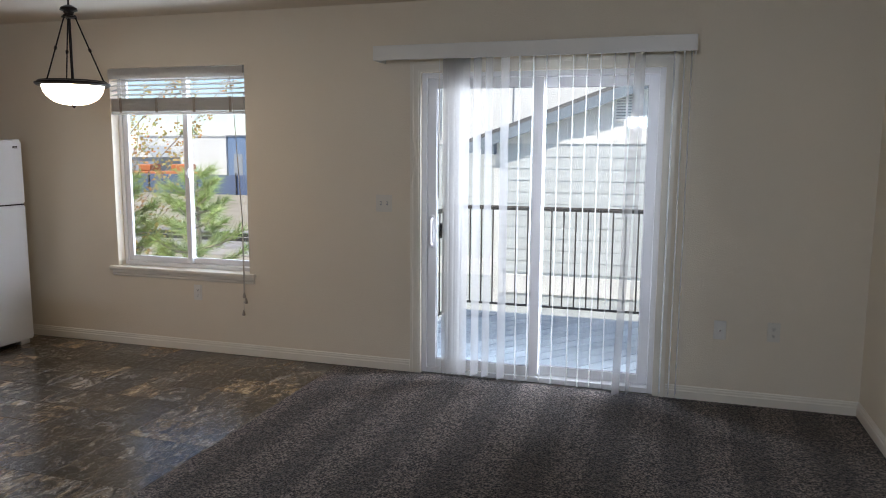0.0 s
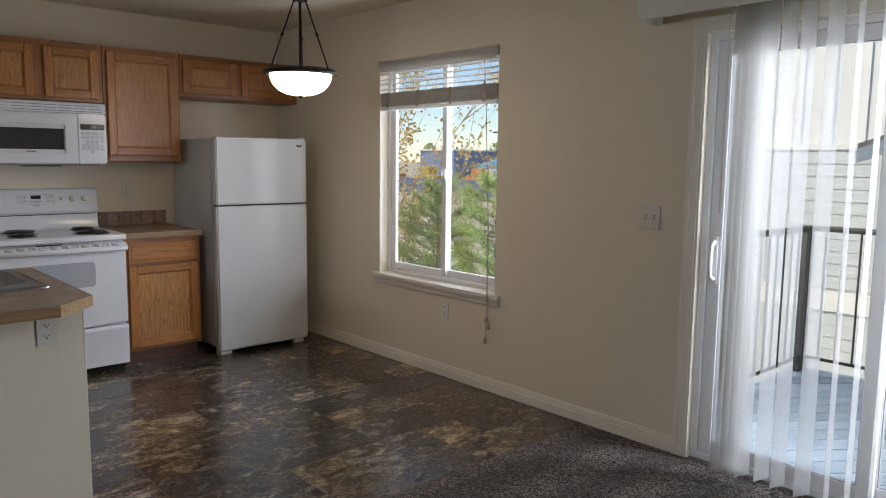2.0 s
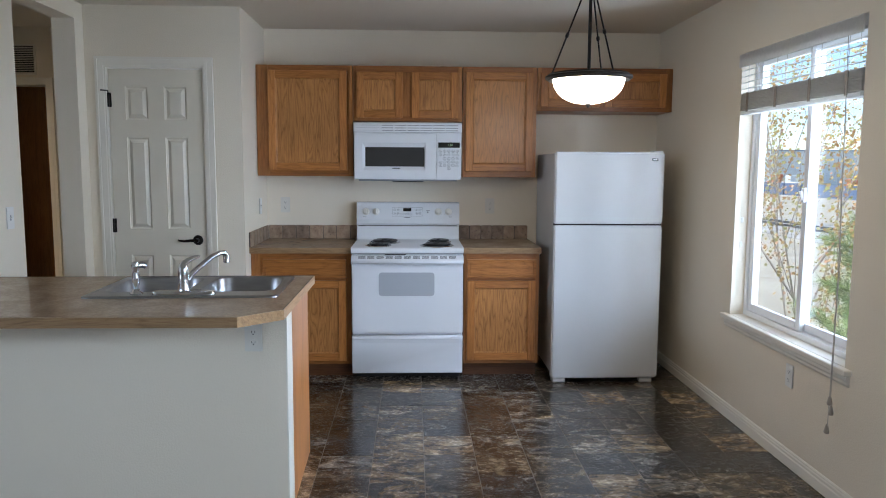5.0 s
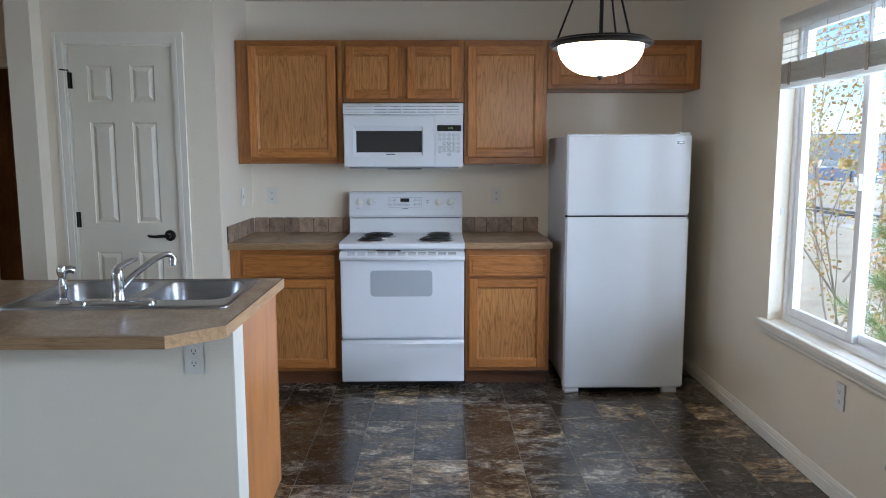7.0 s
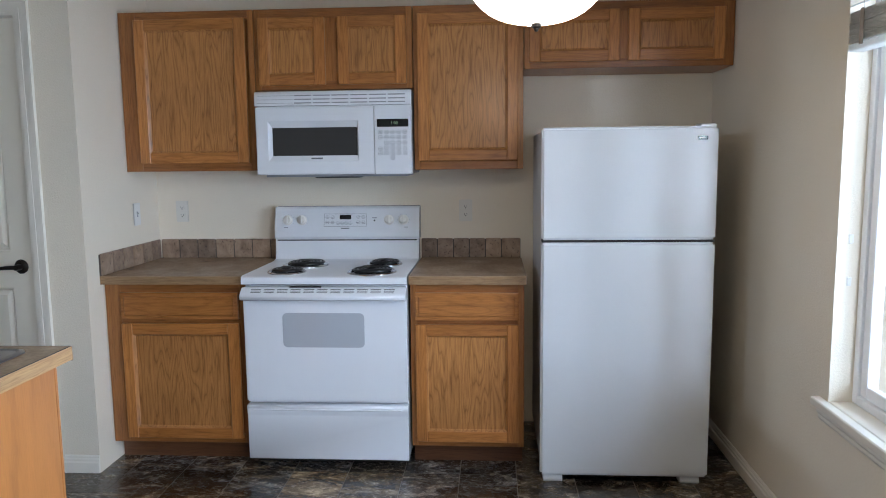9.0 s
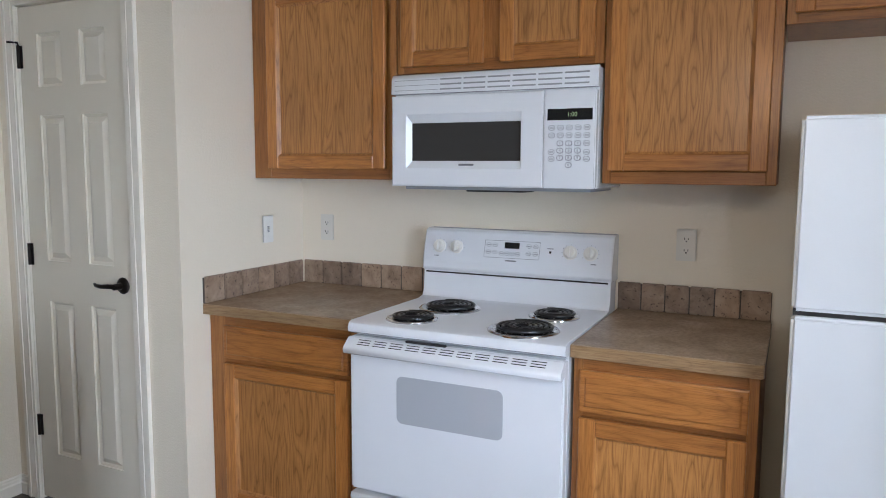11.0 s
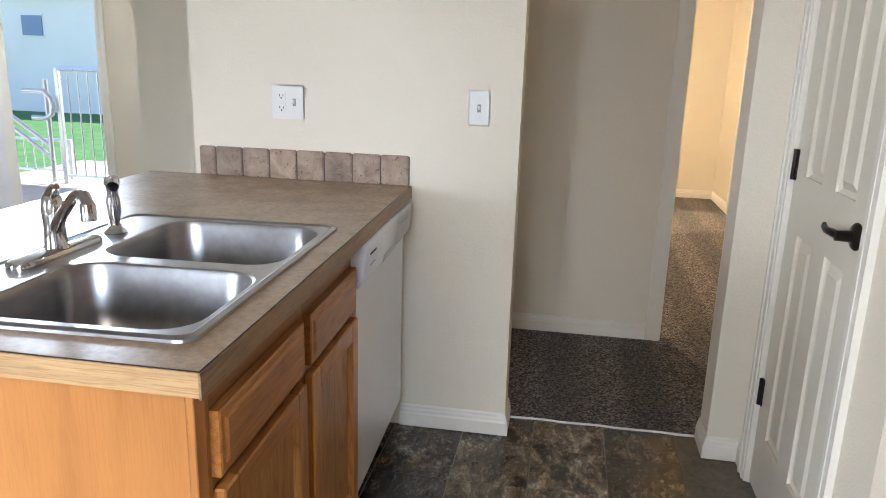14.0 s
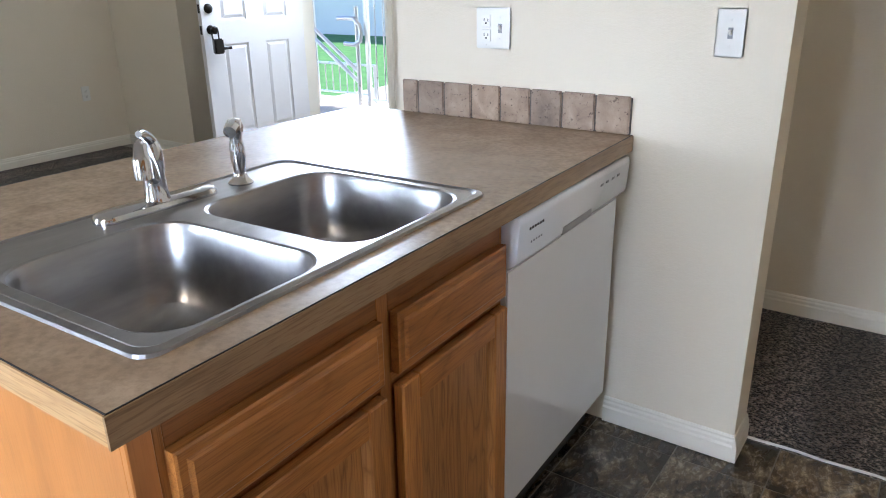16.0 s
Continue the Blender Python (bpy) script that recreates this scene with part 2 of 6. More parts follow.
def sheer(name, col, through_share, clear):
    """Thin translucent plastic or cloth; clear: the share of light that passes straight through."""
    m, nt, b, l = blank(name)
    v = coords(nt, (1, 1, 1), True)
    c = ramp(nt, noise_tex(nt, v, 60.0, 3.0), [(0.3, tuple(k * 0.93 for k in col)), (0.7, col)])
    l.new(c, b.inputs["Base Color"])
    b.inputs["Roughness"].default_value = 0.5
    tl = nt.nodes.new("ShaderNodeBsdfTranslucent")
    l.new(c, tl.inputs["Color"])
    m1 = nt.nodes.new("ShaderNodeMixShader")
    m1.inputs[0].default_value = through_share
    l.new(b.outputs[0], m1.inputs[1])
    l.new(tl.outputs[0], m1.inputs[2])
    m2 = nt.nodes.new("ShaderNodeMixShader")
    m2.inputs[0].default_value = clear
    l.new(m1.outputs[0], m2.inputs[1])
    l.new(nt.nodes.new("ShaderNodeBsdfTransparent").outputs[0], m2.inputs[2])
    l.new(m2.outputs[0], nt.nodes["Material Output"].inputs[0])
    return m


def lit(name, col, strength):
    m, nt, b, l = blank(name)
    b.inputs["Base Color"].default_value = (*col, 1)
    b.inputs["Emission Color"].default_value = (*col, 1)
    b.inputs["Emission Strength"].default_value = strength
    return m


def foliage(name, stops):
    m, nt, b, l = blank(name)
    g = nt.nodes.new("ShaderNodeNewGeometry")
    c = ramp(nt, g.outputs["Random Per Island"], stops)
    l.new(c, b.inputs["Base Color"])
    b.inputs["Roughness"].default_value = 0.6
    tl = nt.nodes.new("ShaderNodeBsdfTranslucent")
    l.new(c, tl.inputs["Color"])
    mx = nt.nodes.new("ShaderNodeMixShader")
    mx.inputs[0].default_value = 0.3
    l.new(b.outputs[0], mx.inputs[1])
    l.new(tl.outputs[0], mx.inputs[2])
    l.new(mx.outputs[0], nt.nodes["Material Output"].inputs[0])
    return m


WALL = paint_wall("wall_paint", (0.80, 0.715, 0.58))
CEIL = paint_wall("ceiling_paint", (0.76, 0.68, 0.565))
TRIM = plain("trim_paint", (0.82, 0.77, 0.67), 0.35, vary=0.04)
DOORP = plain("door_paint", (0.77, 0.71, 0.59), 0.38, vary=0.04, grain=0.06, gscale=180)
ENTRYP = plain("entry_door_paint", (0.80, 0.78, 0.78), 0.35, vary=0.03)
OAKZ = oak("oak_upright", "Z", (0.30, 0.108, 0.024), (0.51, 0.210, 0.054))
OAKY = oak("oak_level", "Y", (0.25, 0.088, 0.019), (0.47, 0.188, 0.047))
# face-frame oak: a darker tone, deepened further to carry the fronts' shadow lines
OAKF = oak("oak_frame", "Z", (0.25, 0.090, 0.021), (0.38, 0.155, 0.040), figure=10.0)
OAKP = oak("oak_panel", "Z", (0.26, 0.100, 0.027), (0.50, 0.228, 0.070), figure=24.0, share=0.22, width=13.0)
# level frame rails, darkened in colour like the frame stiles
OAKFY = oak("oak_frame_level", "Y", (0.21, 0.073, 0.017), (0.33, 0.128, 0.033), figure=10.0)
# toe kicks get a much darker oak colour than the fronts
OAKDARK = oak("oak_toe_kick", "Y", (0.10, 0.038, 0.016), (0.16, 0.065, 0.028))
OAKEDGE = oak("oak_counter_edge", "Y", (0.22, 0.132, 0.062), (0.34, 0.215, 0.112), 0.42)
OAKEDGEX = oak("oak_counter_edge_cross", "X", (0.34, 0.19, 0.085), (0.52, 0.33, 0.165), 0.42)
BIRCH = oak("veneer_end_panel", "Z", (0.36, 0.125, 0.033), (0.55, 0.225, 0.068), 0.34, 3.0, 0.2, 9.0, 0.75)
VINYL = slate_vinyl()
JOINT = mottled("vinyl_joint", [(0.3, (0.09, 0.072, 0.054)), (0.7, (0.18, 0.147, 0.11))], 20, 0.5)
CARPET = carpet_mat()
LAMINATE = mottled("laminate_top", [(0.30, (0.285, 0.192, 0.120)), (0.5, (0.335, 0.235, 0.152)), (0.70, (0.395, 0.29, 0.198))], 9.0, 0.27, 70.0, 0.03)
TRAV = travertine()
GROUT = mottled("grout", [(0.3, (0.06, 0.048, 0.04)), (0.7, (0.11, 0.09, 0.075))], 30, 0.8)
ENAMEL = plain("white_enamel", (0.76, 0.775, 0.80), 0.16, vary=0.02, coat=0.3, wear=0.04)
FRIDGE = plain("fridge_enamel", (0.70, 0.715, 0.73), 0.34, vary=0.03, grain=0.12, gscale=260)
FRSIDE = plain("fridge_side", (0.66, 0.66, 0.65), 0.45, vary=0.04, grain=0.12, gscale=260)
OVENGL = plain("oven_window", (0.42, 0.44, 0.47), 0.12, vary=0.03)
PLASTIC = plain("white_plastic", (0.79, 0.77, 0.72), 0.32, vary=0.03)
ALMOND = plain("almond_plate", (0.72, 0.68, 0.60), 0.35, vary=0.03)
PRINT = plain("grey_print", (0.16, 0.165, 0.18), 0.5, vary=0.03)
BLACK = plain("black_gloss", (0.012, 0.012, 0.013), 0.12, vary=0.1)
GLASSK = plain("dark_window", (0.045, 0.043, 0.042), 0.10, vary=0.05)
COIL = plain("burner_coil", (0.018, 0.017, 0.017), 0.32, metal=0.3, vary=0.25, wear=0.12)
BRONZE = plain("dark_bronze", (0.022, 0.017, 0.014), 0.34, metal=0.7, vary=0.2)
CHROME = plain("chrome", (0.60, 0.60, 0.62), 0.07, metal=1.0, vary=0.02, wear=0.03)
STEEL = brushed_steel()
VINYLW = plain("window_vinyl", (0.82, 0.82, 0.83), 0.34, vary=0.02)
GASKET = plain("grey_gasket", (0.30, 0.31, 0.32), 0.6)
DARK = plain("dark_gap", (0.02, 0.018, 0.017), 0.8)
PANE = pane_glass()
VANE = sheer("blind_vane", (0.70, 0.69, 0.67), 0.5, 0.52)
SLATM = sheer("blind_slat", (0.80, 0.78, 0.74), 0.45, 0.0)
TAPE = plain("ladder_tape", (0.36, 0.31, 0.26), 0.8)
CORD = plain("blind_cord", (0.50, 0.46, 0.40), 0.7)
TASSEL = plain("tassel_plastic", (0.42, 0.36, 0.29), 0.5)
BOWL = lit("lamp_bowl", (1.0, 0.86, 0.66), BOWLGLOW)
WARMG = lit("warm_globe", (1.0, 0.86, 0.62), WARMGLOW)
SIDING = plain("siding_paint", (0.50, 0.53, 0.54), 0.6, vary=0.05, grain=0.15, gscale=60)
SIDTRIM = plain("siding_trim", (0.70, 0.70, 0.69), 0.55, vary=0.04)
FASCIA = plain("grey_fascia", (0.20, 0.24, 0.28), 0.55)
SHINGLE = mottled("roof_shingle", [(0.3, (0.09, 0.09, 0.10)), (0.7, (0.17, 0.165, 0.16))], 6, 0.9, 60, 0.3)
DECK = mottled("deck_board", [(0.3, (0.34, 0.38, 0.43)), (0.7, (0.46, 0.50, 0.55))], 5, 0.6, 60, 0.15, spread=0.18)
IRON = plain("dark_rail", (0.055, 0.05, 0.048), 0.45, metal=0.4)
ALU = plain("galvanised_rail", (0.62, 0.64, 0.66), 0.30, metal=0.85, vary=0.08)
CONC = mottled("concrete", [(0.3, (0.42, 0.40, 0.37)), (0.7, (0.55, 0.53, 0.50))], 2.0, 0.9, 50, 0.2)
SOIL = mottled("dry_ground", [(0.25, (0.24, 0.20, 0.14)), (0.42, (0.38, 0.335, 0.26)), (0.62, (0.47, 0.42, 0.34)), (0.78, (0.24, 0.25, 0.12))], 0.35, 0.95, 9.0, 0.5, False)
GRAVEL = mottled("gravel", [(0.3, (0.26, 0.25, 0.24)), (0.7, (0.46, 0.44, 0.42))], 1.0, 0.95, 14.0, 0.6, False)
GRASS = mottled("lawn", [(0.3, (0.03, 0.12, 0.035)), (0.7, (0.07, 0.22, 0.06))], 2.0, 0.9, 40.0, 0.5, False)
WARE = plain("warehouse_white", (0.74, 0.74, 0.72), 0.6, coarse=0.2)
WAREB = plain("warehouse_blue", (0.16, 0.24, 0.38), 0.5, coarse=0.2)
WAREG = plain("warehouse_grey", (0.30, 0.33, 0.37), 0.5, coarse=0.2)
BLUEROOF = plain("blue_roof", (0.08, 0.30, 0.58), 0.45, coarse=0.3)
ORANGE = plain("machine_orange", (0.55, 0.16, 0.05), 0.5)
YELLOW = plain("machine_yellow", (0.62, 0.38, 0.04), 0.5)
FENCE = plain("fence_screen", (0.10, 0.14, 0.24), 0.8, coarse=0.5)
BARK = mottled("bark", [(0.3, (0.26, 0.21, 0.17)), (0.7, (0.46, 0.38, 0.32))], 8, 0.95, 60, 0.6)
NEEDLE = foliage("pine_needles", [(0.0, (0.20, 0.30, 0.09)), (0.5, (0.33, 0.42, 0.15)), (1.0, (0.50, 0.53, 0.23))])
LEAF = foliage("spring_leaves", [(0.0, (0.55, 0.25, 0.12)), (0.5, (0.58, 0.40, 0.14)), (1.0, (0.46, 0.46, 0.17))])
BROWNW = oak("stained_door", "Z", (0.30, 0.12, 0.03), (0.42, 0.19, 0.06))


# ---------- building blocks ----------
def box(bm, a, b, bev=0.0, seg=1):
    """A box between two corners, its edges eased."""
    lo = [min(p, q) for p, q in zip(a, b)]
    hi = [max(p, q) for p, q in zip(a, b)]
    vs = [bm.verts.new((x, y, z)) for x in (lo[0], hi[0]) for y in (lo[1], hi[1]) for z in (lo[2], hi[2])]
    fs = [bm.faces.new([vs[i] for i in q]) for q in ((0, 1, 3, 2), (4, 6, 7, 5), (0, 4, 5, 1), (2, 3, 7, 6), (0, 2, 6, 4), (1, 5, 7, 3))]
    if bev:
        es = list({e for f in fs for e in f.edges})
        bmesh.ops.bevel(bm, geom=es, offset=bev, segments=seg, affect="EDGES", clamp_overlap=True)
    return bm


def boxes(*items, bev=0.0, seg=1):
    bm = bmesh.new()
    for a, b in items:
        box(bm, a, b, bev, seg)
    return bm


def prism(bm, poly, axis, a, b, bev=0.0):
    """A polygon in the two other axes, drawn out along an axis from a to b."""
    i = "xyz".index(axis)

    def at(p, h):
        q = list(p)
        q.insert(i, h)
        return q
    lo = [bm.verts.new(at(p, a)) for p in poly]
    hi = [bm.verts.new(at(p, b)) for p in poly]
    n = len(poly)
    fs = [bm.faces.new(lo), bm.faces.new(hi[::-1])] + [bm.faces.new((lo[k], hi[k], hi[(k + 1) % n], lo[(k + 1) % n])) for k in range(n)]
    bmesh.ops.recalc_face_normals(bm, faces=fs)
    if bev:
        bmesh.ops.bevel(bm, geom=list({e for f in fs for e in f.edges}), offset=bev, segments=1, affect="EDGES", clamp_overlap=True)
    return bm


def ring_faces(bm, rings, closed=False, caps=True):
    n = len(rings[0])
    fs = []
    pairs = list(zip(rings, rings[1:])) + ([(rings[-1], rings[0])] if closed else [])
    for r0, r1 in pairs:
        for k in range(n):
            fs.append(bm.faces.new((r0[k], r0[(k + 1) % n], r1[(k + 1) % n], r1[k])))
    if caps and not closed:
        fs += [bm.faces.new(rings[0][::-1]), bm.faces.new(rings[-1])]
    bmesh.ops.recalc_face_normals(bm, faces=fs)
    return fs


def tube(bm, pts, r, n=10, closed=False):
    """A round bar along points; r may be one radius or one a point."""
    pts = [Vector(p) for p in pts]
    rs = r if isinstance(r, (list, tuple)) else [r] * len(pts)
    rings, side = [], None
    for k, p in enumerate(pts):
        if closed:
            d = pts[(k + 1) % len(pts)] - pts[k - 1]
        else:
            d = pts[min(k + 1, len(pts) - 1)] - pts[max(k - 1, 0)]
        d.normalize()
        if side is None:
            side = d.orthogonal().normalized()
        side = (side - d * side.dot(d)).normalized()
        up = d.cross(side)
        rings.append([bm.verts.new(p + rs[k] * (side * math.cos(2 * math.pi * j / n) + up * math.sin(2 * math.pi * j / n))) for j in range(n)])
    ring_faces(bm, rings, closed)
    return bm


def lathe(bm, prof, c=(0, 0, 0), axis="z", n=32):
    """A turned shape: profile of (radius, height) round an axis through c."""
    rings = []
    for r, h in prof:
        ring = []
        for k in range(n):
            a = 2 * math.pi * k / n
            u, v, w = max(r, 1e-4) * math.cos(a), max(r, 1e-4) * math.sin(a), h
            p = {"z": (u, v, w), "x": (w, u, v), "y": (v, w, u)}[axis]
            ring.append(bm.verts.new([p[i] + c[i] for i in range(3)]))
        rings.append(ring)
    ring_faces(bm, rings)
    return bm


def thing(name, loc=(0, 0, 0), label="", category="", group="", kind="", rz=0.0):
    ob = new(name)
    ob.empty_display_size = 0.1
    ob.matrix_basis = pose(*loc, 0, 0, rz)
    return tagged(ob, label, category, group, kind)


def mesh_of(name, bm, mat, smooth=False):
    me = bpy.data.meshes.new(name)
    bm.to_mesh(me)
    bm.free()
    me.materials.append(mat)
    if smooth:
        me.shade_smooth()
        me.set_sharp_from_angle(angle=radians(38))
    return me


def part(name, bm, mat, parent=None, label="", smooth=False, **tags):
    """One mesh object under a thing or part, or, with tags, a thing of its own."""
    ob = new(name, mesh_of(name, bm, mat, smooth))
    ob.parent = parent
    return tagged(ob, label, **tags)


def piece(name, me, parent, m):
    ob = new(name, me)
    ob.parent = parent
    ob.matrix_basis = m
    return ob


def structure(name, bm, mat, label):
    return part(name, bm, mat, None, label, kind="structure")


def text_mesh(words, size, mat):
    cu = bpy.data.curves.new("writing", "FONT")
    cu.body, cu.size, cu.extrude, cu.align_x, cu.align_y = words, size, 0.0004, "CENTER", "CENTER"
    tmp = bpy.data.objects.new("writing", cu)
    me = bpy.data.meshes.new_from_object(tmp)
    bpy.data.objects.remove(tmp)
    me.materials.clear()
    me.materials.append(mat)
    return me


# ---------- plan ----------
NY, WX, CZ = 4.79, -5.56, 2.45          # window wall, range wall, ceiling
SIDE_Y, PAN_X, SOUTH_Y = 1.85, -4.815, 0.873
HALL_Y, ENTRY_Y = -0.247, -1.6
WIN = (-4.13, -2.985, 0.60, 2.09)
SLI = (-1.68, -0.16, 0.0, 2.0)


def wall(name, label, *items):
    return structure(name, boxes(*items), WALL, label)


T0 = 0.0
wall("wall_north", "cream painted wall with a window and a sliding door",
     ((-5.70, NY, T0), (WIN[0], NY + 0.15, CZ)), ((WIN[0], NY, T0), (WIN[1], NY + 0.15, WIN[2])), ((WIN[0], NY, WIN[3]), (WIN[1], NY + 0.15, CZ)),
     ((WIN[1], NY, T0), (SLI[0], NY + 0.15, CZ)), ((SLI[0], NY, SLI[3]), (SLI[1], NY + 0.15, CZ)), ((SLI[1], NY, T0), (1.135, NY + 0.15, CZ)))
wall("wall_west", "cream painted kitchen wall behind the range", ((-5.70, 1.735, T0), (WX, NY, CZ)))
wall("wall_pantry_side", "cream painted wall beside the counter", ((WX, 1.735, T0), (PAN_X, SIDE_Y, CZ)))
wall("wall_pantry", "cream painted wall round the pantry door",
     ((PAN_X - 0.115, SOUTH_Y, T0), (PAN_X, 0.995, CZ)), ((PAN_X - 0.115, 0.995, 2.072), (PAN_X, 1.618, CZ)), ((PAN_X - 0.115, 1.618, T0), (PAN_X, 1.735, CZ)))
wall("wall_south", "cream painted wall with an opening to the hall",
     ((-5.60, 0.735, T0), (-4.70, SOUTH_Y, CZ)), ((-4.70, 0.735, 2.345), (-3.99, SOUTH_Y, CZ)), ((-3.99, 0.735, T0), (-2.83, SOUTH_Y, CZ)))
wall("wall_hall_end", "cream painted wall at the end of the hall",
     ((-5.72, -0.247, T0), (-5.60, -0.20, CZ)), ((-5.72, -0.20, 2.03), (-5.60, 0.26, CZ)), ((-5.72, 0.26, T0), (-5.60, 0.873, CZ)))
wall("wall_hall_south", "cream painted hall wall with the bedroom doorway",
     ((-5.72, HALL_Y - 0.115, T0), (-5.40, HALL_Y, CZ)), ((-5.40, HALL_Y - 0.115, 2.05), (-4.655, HALL_Y, CZ)), ((-4.655, HALL_Y - 0.115, T0), (-1.93, HALL_Y, CZ)))
wall("wall_bedroom_west", "cream painted bedroom wall with a bathroom doorway",
     ((-5.76, -2.93, T0), (-5.645, -0.362, CZ)), ((-5.76, -3.66, 2.05), (-5.645, -2.93, CZ)), ((-5.76, -4.5, T0), (-5.645, -3.66, CZ)))
wall("wall_bedroom_south", "cream painted far wall of the bedroom", ((-7.7, -4.62, T0), (-1.93, -4.5, CZ)))
wall("wall_bedroom_east", "cream painted wall between bedroom and entry", ((-2.05, -4.5, T0), (-1.93, -0.362, CZ)))
wall("wall_bath", "painted walls of the bathroom", ((-7.7, -4.5, T0), (-7.58, 0.873, CZ)), ((-7.58, -2.2, T0), (-5.76, -2.1, CZ)), ((-7.58, 0.77, T0), (-5.72, 0.873, CZ)))
wall("wall_entry", "cream painted wall round the entry door",
     ((-1.93, ENTRY_Y - 0.15, T0), (-0.80, ENTRY_Y, CZ)), ((-0.80, ENTRY_Y - 0.15, 2.05), (0.10, ENTRY_Y, CZ)), ((0.10, ENTRY_Y - 0.15, T0), (0.67, ENTRY_Y, CZ)))
wall("wall_entry_side", "cream painted return beside the entry", ((0.55, ENTRY_Y, T0), (0.67, -0.8, CZ)))
wall("wall_living_south", "cream painted living room wall", ((0.67, -0.92, T0), (1.57, -0.8, CZ)))
wall("wall_living_east", "cream painted living room wall", ((1.42, -0.8, T0), (1.57, 2.5, CZ)), ((0.985, 2.5, T0), (1.57, 2.6, CZ)), ((0.985, 2.6, T0), (1.135, NY, CZ)))
# unseen roof slab, added so that its eaves keep sun off deck and landing
structure("roof", boxes(((-7.9, -3.1, CZ + 0.21), (-5.75, 0.9, CZ + 0.30)), ((-5.75, -3.1, CZ + 0.21), (-4.2, NY + 0.155, CZ + 0.30)), ((-4.2, -3.1, CZ + 0.21), (1.8, NY + 0.75, CZ + 0.30))), SHINGLE, "added unseen shingle roof whose eaves shade deck and entry")
structure("ceiling", boxes(((-7.8, -4.75, CZ), (-5.70, 0.873, CZ + 0.2)), ((-5.70, -4.75, CZ), (1.7, NY + 0.15, CZ + 0.2))), CEIL, "flat cream painted ceiling")

# floors: subfloor, carpet sheets, vinyl bed
structure("subfloor", boxes(((-7.8, -4.75, -0.25), (-5.70, 0.873, -0.008)), ((-5.70, -4.75, -0.25), (1.7, NY + 0.15, -0.008))), CONC, "plain floor slab under carpet and vinyl")


def carpet_sheet(name, label, x0, y0, x1, y1, z=0.004):
    bm = bmesh.new()
    box(bm, (x0, y0, -0.008), (x1, y1, z), 0.003)
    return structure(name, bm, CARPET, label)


EDGE_X = -2.285
carpet_sheet("carpet_1", "dark brown cut-pile living room carpet", EDGE_X, ENTRY_Y + 0.9, 1.42, NY)
carpet_sheet("carpet_2", "dark brown cut-pile carpet beside the peninsula", -2.83, 0.735, EDGE_X, 2.44)
carpet_sheet("carpet_3", "dark brown cut-pile carpet of the hall", -5.60, HALL_Y, EDGE_X, 0.735)
carpet_sheet("carpet_4", "dark brown cut-pile carpet of the bedroom", -5.76, -4.5, -2.05, HALL_Y)
carpet_sheet("carpet_5", "dark brown cut-pile carpet", EDGE_X - 0.001, HALL_Y - 0.2, -1.93, HALL_Y)
structure("entry_floor", boxes(((-1.93, ENTRY_Y, -0.008), (0.55, ENTRY_Y + 0.9, 0.002))), VINYL, "dark slate-look vinyl at the entry")
structure("bath_floor", boxes(((-7.58, -4.5, -0.008), (-5.76, 0.77, 0.002))), VINYL, "dark slate-look vinyl in the bathroom")
vinyl_floor = structure("floor", boxes(((WX, 0.735, -0.008), (EDGE_X, NY, -0.0015))), JOINT, "slate-look vinyl tile floor, brown and grey")
thr = bmesh.new()
tube(thr, [(-4.70 + 0.0710 * k, 0.733 + 0.003 * math.sin(k * 2.1), 0.006) for k in range(11)], 0.0045, 6)
structure("carpet_edge_strip", thr, PLASTIC, "thin pale strip between vinyl and carpet")


# baseboards: a moulded profile along each wall
def moulding(bm, p, q, out, h=0.083, d=0.013):
    """Baseboard from p to q (x, y), standing out from the wall along out."""
    prof = [(0, 0), (d, 0), (d, h * 0.58), (d * 0.72, h * 0.66), (d * 0.72, h * 0.78), (d * 0.5, h * 0.86), (d * 0.5, h * 0.93), (d * 0.2, h), (0, h)]
    rings = [[bm.verts.new((e[0] + out[0] * a, e[1] + out[1] * a, 0.003 + z)) for a, z in prof] for e in (p, q)]
    ring_faces(bm, rings)


def baseboard(name, p, q, out):
    bm = bmesh.new()
    moulding(bm, p, q, out)
    return structure(name, bm, TRIM, "moulded off-white baseboard along the wall")


N_, S_, E_, W_ = (0, 1), (0, -1), (1, 0), (-1, 0)
